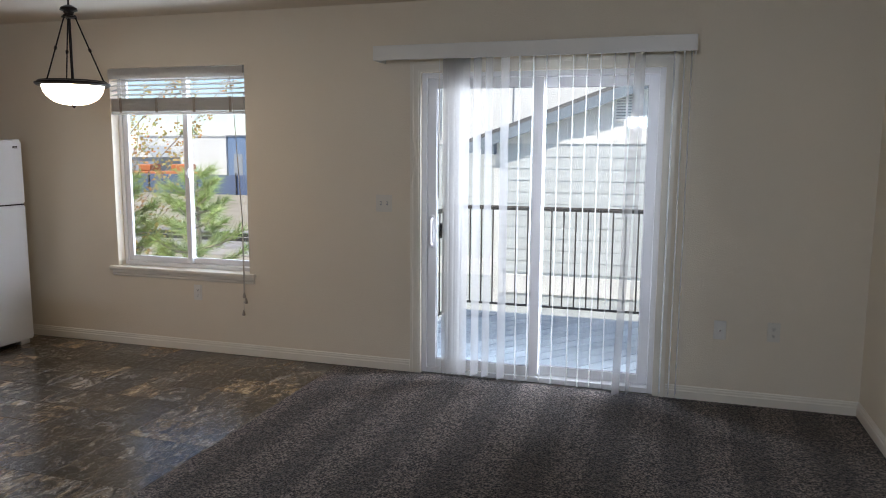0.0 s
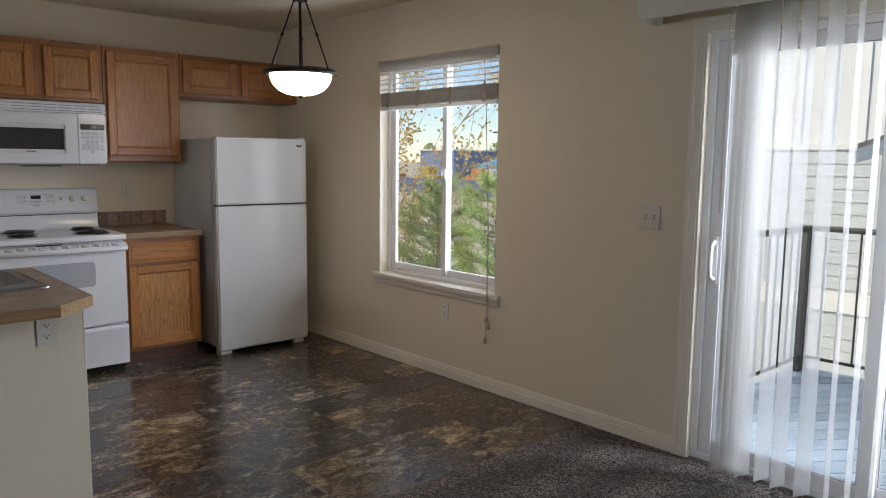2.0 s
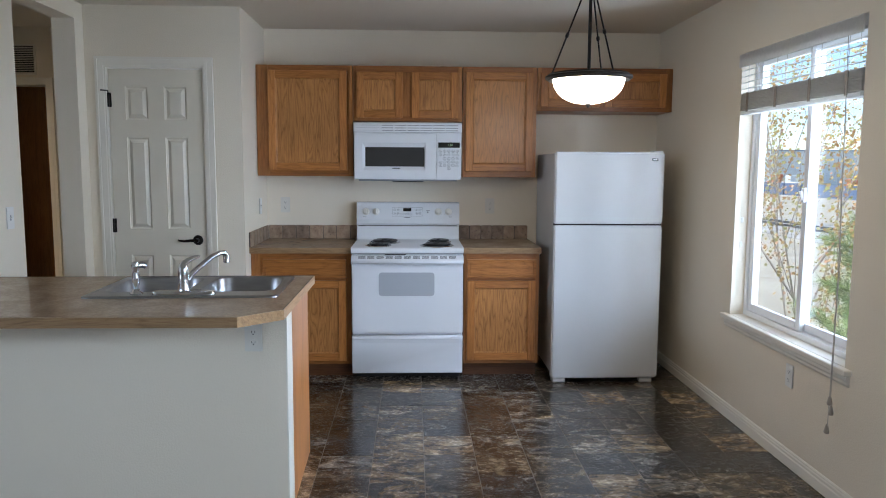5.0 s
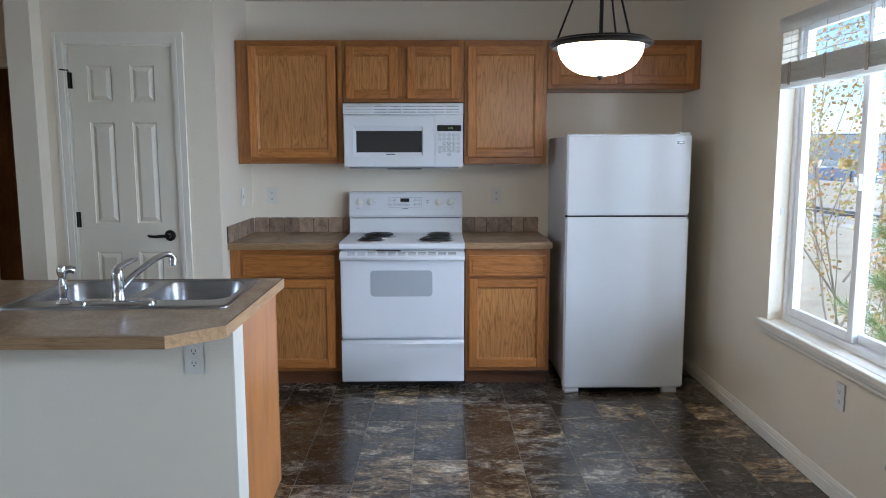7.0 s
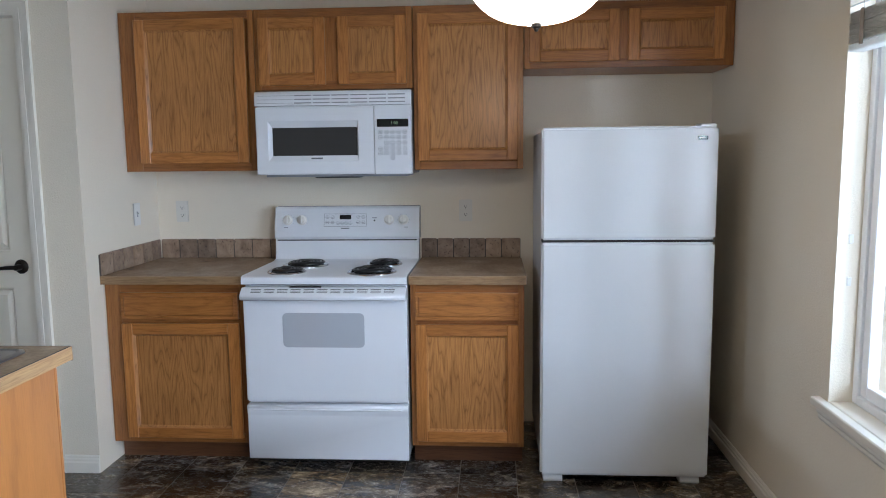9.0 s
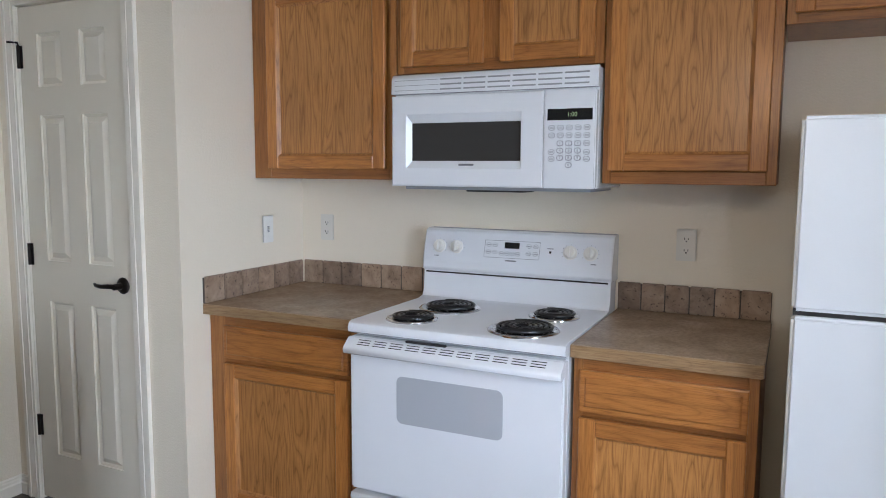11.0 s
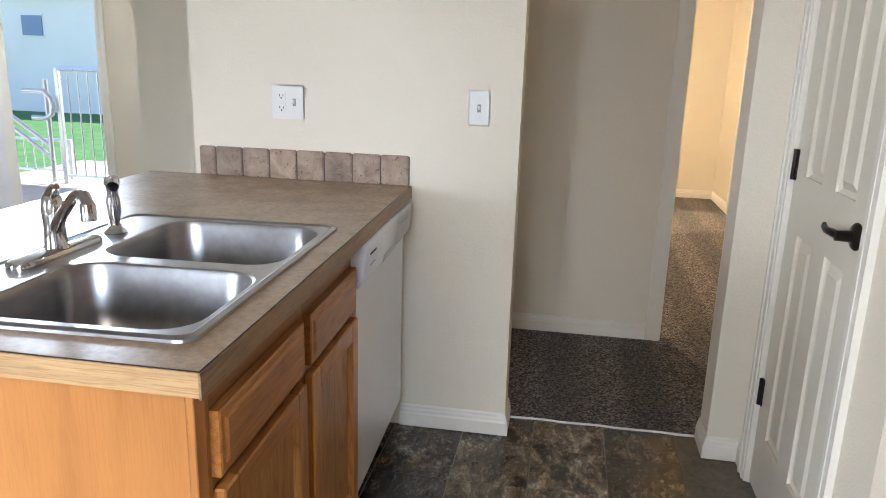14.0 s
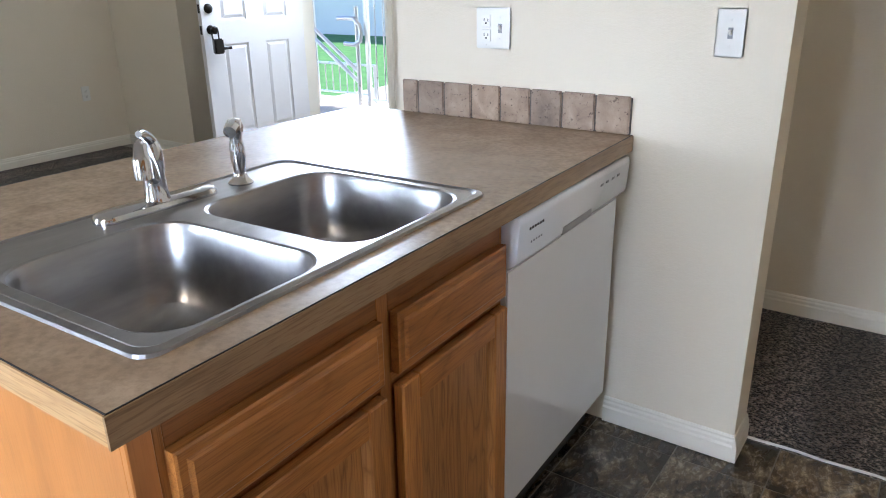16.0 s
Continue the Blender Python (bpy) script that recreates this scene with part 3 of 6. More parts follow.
for k, (p, q, o) in enumerate([
        ((WX, NY), (-1.755, NY), S_), ((-0.085, NY), (0.985, NY), S_), ((0.985, NY), (0.985, 2.5), W_), ((1.42, 2.5), (1.42, -0.8), W_), ((1.42, -0.8), (0.55, -0.8), N_),
        ((0.55, -0.8), (0.55, ENTRY_Y), W_), ((-0.875, ENTRY_Y), (-1.93, ENTRY_Y), N_), ((-1.93, ENTRY_Y), (-1.93, HALL_Y), E_), ((-1.93, HALL_Y), (-4.59, HALL_Y), N_),
        ((-3.60, SOUTH_Y), (-3.99, SOUTH_Y), N_), ((-3.99, SOUTH_Y + 0.012), (-3.99, 0.735), W_), ((-4.70, SOUTH_Y + 0.012), (-4.70, 0.735), E_), ((-4.70, SOUTH_Y), (PAN_X, SOUTH_Y), N_),
        ((PAN_X, SOUTH_Y), (PAN_X, 0.927), E_), ((PAN_X, 1.685), (PAN_X, SIDE_Y), E_), ((-5.645, -0.40), (-5.645, -2.865), E_), ((-5.645, -3.725), (-5.645, -4.5), E_), ((-5.645, -4.5), (-2.05, -4.5), N_),
        ((-2.885, 0.90), (-2.885, 2.44), E_), ((-3.99, 0.735), (-2.83, 0.735), S_), ((-5.60, 0.735), (-4.70, 0.735), S_)]):
    baseboard("baseboard_%d" % (k + 1), p, q, o)


def casing(name, axis, at, lo, hi, top, out, width=0.066):
    """Door casing with a stepped profile: two legs and a head, on the plane axis = at."""
    bm = bmesh.new()
    for inset, thick in ((0.0, 0.012), (0.012, 0.016), (0.030, 0.0135), (0.050, 0.018)):
        w = {0.0: 0.012, 0.012: 0.018, 0.030: 0.020, 0.050: width - 0.050}[inset]
        d0, d1 = sorted((at, at + out * thick))
        a0, a1 = lo - inset - w, lo - inset
        b0, b1 = hi + inset, hi + inset + w
        t0, t1 = top + inset, top + inset + w
        for u0, u1, z0, z1 in ((a0, a1, 0.003, t1), (b0, b1, 0.003, t1), (a1, b0, t0, t1)):
            if axis == "x":
                box(bm, (d0, u0, z0), (d1, u1, z1))
            else:
                box(bm, (u0, d0, z0), (u1, d1, z1))
    return structure(name, bm, TRIM, "moulded off-white door casing")


casing("door_casing_1", "x", PAN_X, 1.005, 1.608, 2.066, 1)
casing("door_casing_2", "y", HALL_Y, -5.40, -4.66, 2.045, 1)
casing("door_casing_3", "x", -5.645, -3.66, -2.93, 2.045, 1)
casing("door_casing_4", "y", ENTRY_Y, -0.79, 0.09, 2.045, 1)
casing("door_casing_5", "x", -5.60, -0.19, 0.25, 2.03, 1, 0.055)
casing("door_casing_6", "y", NY, SLI[0], SLI[1], SLI[3], -1, 0.07)
structure("door_jamb_1", boxes(((PAN_X - 0.115, 0.995, 0), (PAN_X, 1.007, 2.072)), ((PAN_X - 0.115, 1.606, 0), (PAN_X, 1.618, 2.072)), ((PAN_X - 0.115, 1.007, 2.064), (PAN_X, 1.606, 2.072))), TRIM, "off-white painted door jamb")
structure("door_jamb_2", boxes(((-4.666, HALL_Y - 0.115, 0), (-4.655, HALL_Y, 2.05)), ((-5.40, HALL_Y - 0.115, 0), (-5.389, HALL_Y, 2.05)), ((-5.389, HALL_Y - 0.115, 2.04), (-4.666, HALL_Y, 2.05))), TRIM, "off-white painted door jamb")
structure("door_jamb_4", boxes(((-0.80, ENTRY_Y - 0.15, 0), (-0.785, ENTRY_Y, 2.05)), ((0.085, ENTRY_Y - 0.15, 0), (0.10, ENTRY_Y, 2.05)), ((-0.785, ENTRY_Y - 0.15, 2.035), (0.085, ENTRY_Y, 2.05)), ((-0.785, ENTRY_Y - 0.15, 0), (0.085, ENTRY_Y, 0.012))), TRIM, "white painted entry door jamb and sill")


# ---------- doors ----------
def six_panel(parent, w, h, mat, t=0.035):
    """A six-panel leaf from its hinge edge along +x, faces at y = 0 and y = t."""
    core = 0.0135
    st, mid = 0.105 * w / 0.6, 0.105 * w / 0.6
    pw = (w - 2 * st - mid) / 2
    rows = [(0.20, 0.42 * h), (0.503 * h, 0.79 * h), (0.845 * h, 0.947 * h)]
    bm = bmesh.new()
    box(bm, (0, core, 0), (w, t - core, h))
    cols = [(st, st + pw), (st + pw + mid, w - st)]
    for y0, y1 in ((0, core), (t - core, t)):
        for x0, x1 in ((0, st), (st + pw, st + pw + mid), (w - st, w)):
            box(bm, (x0, y0, 0), (x1, y1, h))
        zs = [0] + [v for r in rows for v in r] + [h]
        for z0, z1 in zip(zs[::2], zs[1::2]):
            for c0, c1 in cols:
                box(bm, (c0, y0, z0), (c1, y1, z1))
    leaf = part("leaf", bm, mat, parent)
    for x0, x1 in cols:
        for z0, z1 in rows:
            pb = bmesh.new()
            for base, top in ((core, 0.0015), (t - core, t - 0.0015)):
                i = 0.034
                mid_y = base + (top - base) * 0.45
                rings = [[pb.verts.new((x0 + e, yy, z0 + e)), pb.verts.new((x1 - e, yy, z0 + e)), pb.verts.new((x1 - e, yy, z1 - e)), pb.verts.new((x0 + e, yy, z1 - e))]
                         for e, yy in ((0.0, mid_y), (0.012, base), (i, top))]
                fs = [pb.faces.new((r0[k], r0[(k + 1) % 4], r1[(k + 1) % 4], r1[k])) for r0, r1 in zip(rings, rings[1:]) for k in range(4)] + [pb.faces.new(rings[-1])]
                if base > t / 2:
                    for f in fs:
                        f.normal_flip()
            part("raised_panel", pb, mat, leaf)
    return leaf


def lever(parent, x, z, direction, y=0.0, out=-1):
    bm = bmesh.new()
    lathe(bm, [(0.001, 0), (0.032, 0), (0.033, 0.004), (0.028, 0.010), (0.014, 0.014), (0.012, 0.048), (0.001, 0.05)], axis="y", n=24)
    tube(bm, [(0, 0.040, 0), (0.03 * direction, 0.046, 0.001), (0.075 * direction, 0.044, -0.003), (0.105 * direction, 0.040, -0.001), (0.118 * direction, 0.036, 0.004)], [0.010, 0.010, 0.0085, 0.0075, 0.005], 10)
    for v in bm.verts:
        v.co = Vector((x + v.co.x, y + out * v.co.y, z + v.co.z))
    bmesh.ops.recalc_face_normals(bm, faces=bm.faces)
    return part("door_handle", bm, BRONZE, parent, "dark bronze lever handle", True)


def hinge(parent, z, h=0.09, stop=False):
    bm = bmesh.new()
    tube(bm, [(0.0, -0.006, z - h / 2), (0.0, -0.006, z + h / 2)], 0.0065, 10)
    box(bm, (-0.014, -0.003, z - h / 2), (0.018, 0.0, z + h / 2))
    if stop:
        tube(bm, [(0, -0.006, z + h / 2), (0, -0.008, z + h / 2 + 0.012), (-0.030, -0.022, z + h / 2 + 0.014), (-0.036, -0.03, z + h / 2 + 0.014)], 0.0045, 8)
    return part("hinge", bm, BRONZE, parent, "dark bronze hinge", True)


pantry = thing("door_1", (PAN_X - 0.004, 1.012, 0.014), "closed off-white six-panel pantry door with bronze lever", "door", kind="structure", rz=90)
leaf = six_panel(pantry, 0.591, 2.044, DOORP)
lever(leaf, 0.535, 0.955, -1)
for hz, stop in ((1.85, True), (1.05, False), (0.318, False)):
    hinge(leaf, hz, stop=stop)

bedroom_door = thing("door_2", (-5.42, HALL_Y - 0.16, 0.014), "off-white six-panel bedroom door standing open", "door", kind="structure", rz=-101)
leaf = six_panel(bedroom_door, 0.90, 2.02, DOORP)
lever(leaf, 0.83, 0.955, -1, 0.035, 1)

entry_door = thing("door_3", (0.085, ENTRY_Y + 0.01, 0.02), "white six-panel entry door standing open, sunlit", "door", kind="structure", rz=83)
leaf = six_panel(entry_door, 0.89, 2.02, ENTRYP, 0.044)
kb = bmesh.new()
lathe(kb, [(0.001, 0), (0.034, 0), (0.034, 0.006), (0.024, 0.016), (0.010, 0.02), (0.001, 0.021)], (0, 0, 0), "y", 20)
for v in kb.verts:
    v.co = Vector((0.83 + v.co.x, 0.044 + v.co.y, 1.10 + v.co.z))
part("deadbolt", kb, BRONZE, leaf, "dark deadbolt turn", True)
kb = bmesh.new()
lathe(kb, [(0.001, 0), (0.032, 0), (0.032, 0.006), (0.012, 0.012), (0.012, 0.035), (0.026, 0.045), (0.028, 0.06), (0.018, 0.07), (0.001, 0.071)], (0, 0, 0), "y", 20)
for v in kb.verts:
    v.co = Vector((0.83 + v.co.x, 0.044 + v.co.y, 0.955 + v.co.z))
part("door_knob", kb, BRONZE, leaf, "dark round door knob", True)
lb = bmesh.new()
box(lb, (0.775, 0.075, 0.79), (0.850, 0.115, 0.895), 0.008, 2)
tube(lb, [(0.80, 0.09, 0.89), (0.80, 0.09, 0.955), (0.812, 0.09, 0.975), (0.845, 0.09, 0.975), (0.855, 0.09, 0.955), (0.848, 0.09, 0.89)], 0.006, 8)
box(lb, (0.70, 0.085, 0.815), (0.778, 0.10, 0.835), 0.003)
part("lock_box", lb, BLACK, leaf, "black key lock box hung on the knob", True)
part("latch_plate", boxes(((0.889, 0.010, 1.07), (0.8925, 0.034, 1.13)), ((0.889, 0.010, 0.925), (0.8925, 0.034, 0.985))), BRONZE, leaf)
pb = bmesh.new()
lathe(pb, [(0.001, 0.0), (0.010, 0.0), (0.010, 0.004), (0.001, 0.005)], (0.445, 0.044, 1.50), "y", 14)
part("peephole", pb, BRONZE, leaf, "", True)


# ---------- window ----------
def rect_frame(bm, x0, x1, z0, z1, y0, y1, w, bev=0.003):
    box(bm, (x0, y0, z0), (x0 + w, y1, z1), bev)
    box(bm, (x1 - w, y0, z0), (x1, y1, z1), bev)
    box(bm, (x0 + w, y0, z0), (x1 - w, y1, z0 + w), bev)
    box(bm, (x0 + w, y0, z1 - w), (x1 - w, y1, z1), bev)


wx0, wx1, wz0, wz1 = WIN
window = thing("window_1", (0, 0, 0), "white vinyl sliding window with raised blind", "window", kind="structure")
bm = bmesh.new()
rect_frame(bm, wx0, wx1, wz0 + 0.012, wz1, NY + 0.075, NY + 0.145, 0.030)
part("window_frame", bm, VINYLW, window)
midx = -3.548
for nm, a, b, y in (("sash", wx0 + 0.032, midx + 0.022, NY + 0.085), ("sash", midx - 0.022, wx1 - 0.032, NY + 0.112)):
    bm = bmesh.new()
    rect_frame(bm, a, b, wz0 + 0.044, wz1 - 0.032, y, y + 0.026, 0.042)
    sash = part(nm, bm, VINYLW, window)
    p = part("pane", boxes(((a + 0.04, y + 0.011, wz0 + 0.08), (b - 0.04, y + 0.015, wz1 - 0.07))), PANE, sash)
    p.visible_shadow = False
lk = boxes(((midx - 0.008, NY + 0.070, 1.29), (midx + 0.020, NY + 0.086, 1.36)), bev=0.004)
tube(lk, [(midx + 0.006, NY + 0.068, 1.31), (midx + 0.006, NY + 0.060, 1.345)], 0.006, 8)
part("sash_lock", lk, VINYLW, window)
structure("window_stool", boxes(((wx0 - 0.06, NY - 0.035, 0.585), (wx1 + 0.055, NY + 0.0, 0.612)), ((wx0, NY, 0.600), (wx1, NY + 0.10, 0.612)), bev=0.004), TRIM, "off-white painted window stool")
ap = bmesh.new()
prism(ap, [(NY, 0.585), (NY - 0.014, 0.585), (NY - 0.018, 0.565), (NY - 0.012, 0.555), (NY - 0.012, 0.545), (NY - 0.006, 0.535), (NY, 0.535)], "x", wx0 - 0.045, wx1 + 0.04)
structure("window_apron", ap, TRIM, "moulded trim under the window stool")
clips = boxes(((wx0, NY + 0.035, 1.145), (wx0 + 0.006, NY + 0.050, 1.175)), ((wx0, NY + 0.035, 1.005), (wx0 + 0.006, NY + 0.050, 1.035)), bev=0.002)
part("tieback_clip", clips, PLASTIC, window)

# raised horizontal blind
blind = thing("window_blind", (0, 0, 0), "white faux-wood blind drawn halfway up", "blind")
part("head_rail", boxes(((wx0 + 0.006, NY - 0.012, 2.035), (wx1 - 0.006, NY + 0.045, 2.086)), bev=0.003), SLATM, blind)
part("valance", boxes(((wx0 + 0.003, NY - 0.020, 2.010), (wx1 - 0.003, NY - 0.012, 2.082)), bev=0.002), SLATM, blind)
sl = bmesh.new()
box(sl, (wx0 + 0.012, -0.025, -0.0014), (wx1 - 0.012, 0.025, 0.0014))
slat_me = mesh_of("slat", sl, SLATM)
for k in range(4):
    piece("slat", slat_me, blind, pose(0, NY + 0.020, 2.000 - 0.034 * k, 18, 0, 0))
for k in range(22):
    piece("slat", slat_me, blind, pose(random.uniform(-0.002, 0.002), NY + 0.020 + random.uniform(-0.002, 0.002), 1.868 - 0.0042 * k, random.uniform(-1.5, 1.5), 0, 0))
part("bottom_rail", boxes(((wx0 + 0.012, NY - 0.006, 1.752), (wx1 - 0.012, NY + 0.046, 1.774)), bev=0.004), SLATM, blind)
for fx in (0.085, 0.36, 0.64, 0.90):
    x = wx0 + (wx1 - wx0) * fx
    part("ladder_tape", boxes(((x - 0.011, NY - 0.009, 1.765), (x + 0.011, NY - 0.007, 1.872))), TAPE, blind)
    cb = bmesh.new()
    for y in (NY - 0.004, NY + 0.044):
        tube(cb, [(x, y, 1.87), (x, y, 2.04)], 0.0012, 5)
    part("ladder_cord", cb, CORD, blind)
cb = bmesh.new()
cx = wx1 - 0.022
for dx, zb in ((0.0, 0.47), (0.006, 0.42), (-0.004, 0.33)):
    tube(cb, [(cx - 0.09, NY - 0.015, 2.05), (cx - 0.06, NY - 0.028, 1.9), (cx + dx * 0.5, NY - 0.042, 1.0), (cx + dx, NY - 0.044, zb)], 0.0019, 5)
cord = part("pull_cord", cb, CORD, blind)
for dx, zb in ((0.0, 0.44), (0.006, 0.40), (-0.004, 0.31)):
    tb = bmesh.new()
    lathe(tb, [(0.003, 0.042), (0.007, 0.032), (0.012, 0.008), (0.010, 0.0), (0.001, 0.0)], (cx + dx * 2.2, NY - 0.044, zb), n=12)
    part("tassel", tb, TASSEL, cord, "", True)

# ---------- sliding door ----------
sx0, sx1, sz0, sz1 = SLI
slider = thing("door_4", (0, 0, 0), "white vinyl sliding patio door to the deck", "sliding door", kind="structure")
bm = bmesh.new()
rect_frame(bm, sx0, sx1, 0.005, sz1, NY + 0.02, NY + 0.14, 0.034)
part("door_frame", bm, VINYLW, slider)
smid = -0.915
for a, b, y in ((sx0 + 0.036, smid + 0.03, NY + 0.035), (smid - 0.03, sx1 - 0.036, NY + 0.085)):
    bm = bmesh.new()
    rect_frame(bm, a, b, 0.040, sz1 - 0.036, y, y + 0.036, 0.062)
    lf = part("sliding_panel", bm, VINYLW, slider)
    p = part("pane", boxes(((a + 0.06, y + 0.016, 0.10), (b - 0.06, y + 0.021, sz1 - 0.096))), PANE, lf)
    p.visible_shadow = False
    gb = bmesh.new()
    rect_frame(gb, a + 0.058, b - 0.058, 0.098, sz1 - 0.094, y + 0.006, y + 0.030, 0.007, 0)
    part("gasket", gb, GASKET, lf)
hb = bmesh.new()
hx = sx0 + 0.066
tube(hb, [(hx, NY + 0.034, 0.88), (hx + 0.004, NY - 0.010, 0.90), (hx + 0.006, NY - 0.018, 0.97), (hx + 0.004, NY - 0.010, 1.04), (hx, NY + 0.034, 1.06)], 0.011, 10)
box(hb, (hx - 0.018, NY + 0.027, 0.86), (hx + 0.018, NY + 0.036, 1.08), 0.004)
part("pull_handle", hb, VINYLW, slider, "", True)
part("outer_handle", boxes(((hx + 0.032, NY + 0.074, 0.92), (hx + 0.062, NY + 0.11, 1.02)), bev=0.008, seg=2), BLACK, slider, "black outer door handle", True)

# vertical blind
vblind = thing("vertical_blind", (0, 0, 0), "white vertical blind with sheer vanes, mostly drawn", "blind")
vb = boxes(((-1.935, 4.594, 2.062), (0.002, 4.606, 2.152)), ((-1.935, 4.606, 2.062), (-1.923, NY, 2.152)), ((-0.010, 4.606, 2.062), (0.002, NY, 2.152)), ((-1.923, 4.606, 2.140), (-0.010, NY, 2.152)), bev=0.002)
part("valance", vb, PLASTIC, vblind)
part("head_rail", boxes(((-1.90, 4.665, 2.085), (-0.03, 4.705, 2.125)), bev=0.002), PLASTIC, vblind)
vm = bmesh.new()
grid = [[vm.verts.new((u, 0.007 * math.cos(u / 0.0445 * 1.35), -h)) for u in [-0.0445 + 0.0089 * i for i in range(11)]] for h in (0, 0.5, 1.0, 1.5, 2.035)]
for r0, r1 in zip(grid, grid[1:]):
    for i in range(10):
        vm.faces.new((r0[i], r0[i + 1], r1[i + 1], r1[i]))
vane_me = mesh_of("vane", vm, VANE, True)
VY = 4.685
for k in range(9):
    piece("vane", vane_me, vblind, pose(-1.475 + 0.013 * k, VY, 2.085, random.uniform(-0.3, 0.3), random.uniform(-0.25, 0.25), 76 + random.uniform(-5, 5)))
xs = [-1.345, -1.275, -1.20, -1.10, -1.01, -0.925, -0.845, -0.765, -0.685, -0.605, -0.525, -0.445, -0.37]
for k, x in enumerate(xs):
    piece("vane", vane_me, vblind, pose(x, VY, 2.085, random.uniform(-0.3, 0.3), random.uniform(-0.4, 0.4), (70 if k < 4 else 97) + random.uniform(-4, 4)))
for x, ry, rz in ((-0.31, 3.6, 62), (-0.285, 2.3, 78)):
    piece("vane", vane_me, vblind, pose(x, VY, 2.085, 0, ry, rz))
for x in (-0.115, -0.062, -0.022):
    piece("vane", vane_me, vblind, pose(x, VY, 2.085, 0, 0.3, 84))
wd = bmesh.new()
tube(wd, [(-1.515, 4.66, 2.08), (-1.517, 4.655, 1.20)], 0.004, 6)
part("tilt_wand", wd, PLASTIC, vblind)


# ---------- kitchen cabinets ----------
# Fronts are drawn in a local frame: u along the wall, z up, and out from the face; put() turns that into metres.
def front(parent, name, face, sgn, u0, u1, z0, z1, panel, rails=0.052, label=""):
    """A framed cabinet door, or a drawer front, standing 22 mm proud of the plane x = face; sgn: the way it faces."""
    t = 0.022

    def bx(bm, a0, a1, c0, c1, d0, d1, bev=0.0):
        box(bm, (face + sgn * d0, a0, c0), (face + sgn * d1, a1, c1), bev)
    if not panel:
        bm = bmesh.new()
        bx(bm, u0, u1, z0, z1, 0.0, t - 0.006)
        rings = []
        for e, d in ((0.0, t - 0.006), (0.004, t - 0.004), (0.016, t - 0.0045), (0.022, t)):
            rings.append([bm.verts.new((face + sgn * d, a, c)) for a, c in ((u0 + e, z0 + e), (u1 - e, z0 + e), (u1 - e, z1 - e), (u0 + e, z1 - e))])
        fs = ring_faces(bm, rings, caps=False) + [bm.faces.new(rings[-1])]
        bmesh.ops.recalc_face_normals(bm, faces=fs)
        return part(name, bm, OAKY, parent, label)
    bm = bmesh.new()
    bx(bm, u0 + 0.002, u1 - 0.002, z0 + 0.002, z1 - 0.002, 0.0, 0.007)
    d = part(name, bm, OAKZ, parent, label)
    for e0, e1 in ((u0, u0 + rails), (u1 - rails, u1)):
        bm = bmesh.new()
        bx(bm, e0, e1, z0, z1, 0.0, t, 0.0035)
        part("door_stile", bm, OAKZ, d)
    for e0, e1 in ((z0, z0 + rails), (z1 - rails, z1)):
        bm = bmesh.new()
        bx(bm, u0 + rails, u1 - rails, e0, e1, 0.0, t - 0.0005, 0.003)
        part("door_rail", bm, OAKY, d)
    bm = bmesh.new()
    a0, a1, c0, c1 = u0 + rails, u1 - rails, z0 + rails, z1 - rails
    rings = [[bm.verts.new((face + sgn * dd, a, c)) for a, c in ((a0 + e, c0 + e), (a1 - e, c0 + e), (a1 - e, c1 - e), (a0 + e, c1 - e))] for e, dd in ((-0.001, 0.0195), (0.006, 0.0125), (0.009, 0.0082))]
    fs = ring_faces(bm, rings, caps=False) + [bm.faces.new(rings[-1])]
    bmesh.ops.recalc_face_normals(bm, faces=fs)
    part("door_panel", bm, OAKP, d)
    return d


def carcass(parent, face, back, u0, u1, z0, z1, sgn, toe=0.0, stiles=(0.03, 0.03)):
    """Cabinet box behind a face frame; toe: height of the recessed kick board."""
    lo = z0 + toe
    part("body", boxes(((back, u0 + 0.002, lo), (face - sgn * 0.019, u1 - 0.002, z1)), bev=0.001), OAKF, parent)
    f0, f1 = face - sgn * 0.019, face
    for e0, e1 in ((u0 + 0.001, u0 + stiles[0]), (u1 - stiles[1], u1 - 0.001)):
        part("face_stile", boxes(((f0, e0, lo), (f1, e1, z1)), bev=0.0015), OAKF, parent)
    for e0, e1 in ((z1 - 0.045, z1), (lo, lo + 0.04)):
        part("face_rail", boxes(((f0, u0 + stiles[0], e0), (f1, u1 - stiles[1], e1)), bev=0.0015), OAKFY, parent)
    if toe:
        part("toe_kick", boxes(((back, u0 + 0.004, z0), (face - sgn * 0.075, u1 - 0.004, lo))), OAKDARK, parent, "toe kick in a darker oak colour")


UF = -5.235
ucab = [
    ("oak wall cabinet with one framed door beside the microwave", 1.853, 2.523, 1.383, 2.150, (0.085, 0.03), [(1.936, 2.482, 1.422, 2.112)]),
    ("low oak wall cabinet with two doors above the microwave", 2.525, 3.291, 1.768, 2.150, (0.03, 0.03), [(2.548, 2.872, 1.790, 2.108), (2.934, 3.262, 1.790, 2.108)]),
    ("oak wall cabinet with one framed door and worn sheen", 3.293, 3.818, 1.380, 2.150, (0.03, 0.03), [(3.315, 3.792, 1.422, 2.112)]),
    ("low oak wall cabinet with two doors above the fridge", 3.820, 4.787, 1.848, 2.150, (0.03, 0.05), [(3.842, 4.262, 1.876, 2.112), (4.300, 4.740, 1.876, 2.112)]),
]
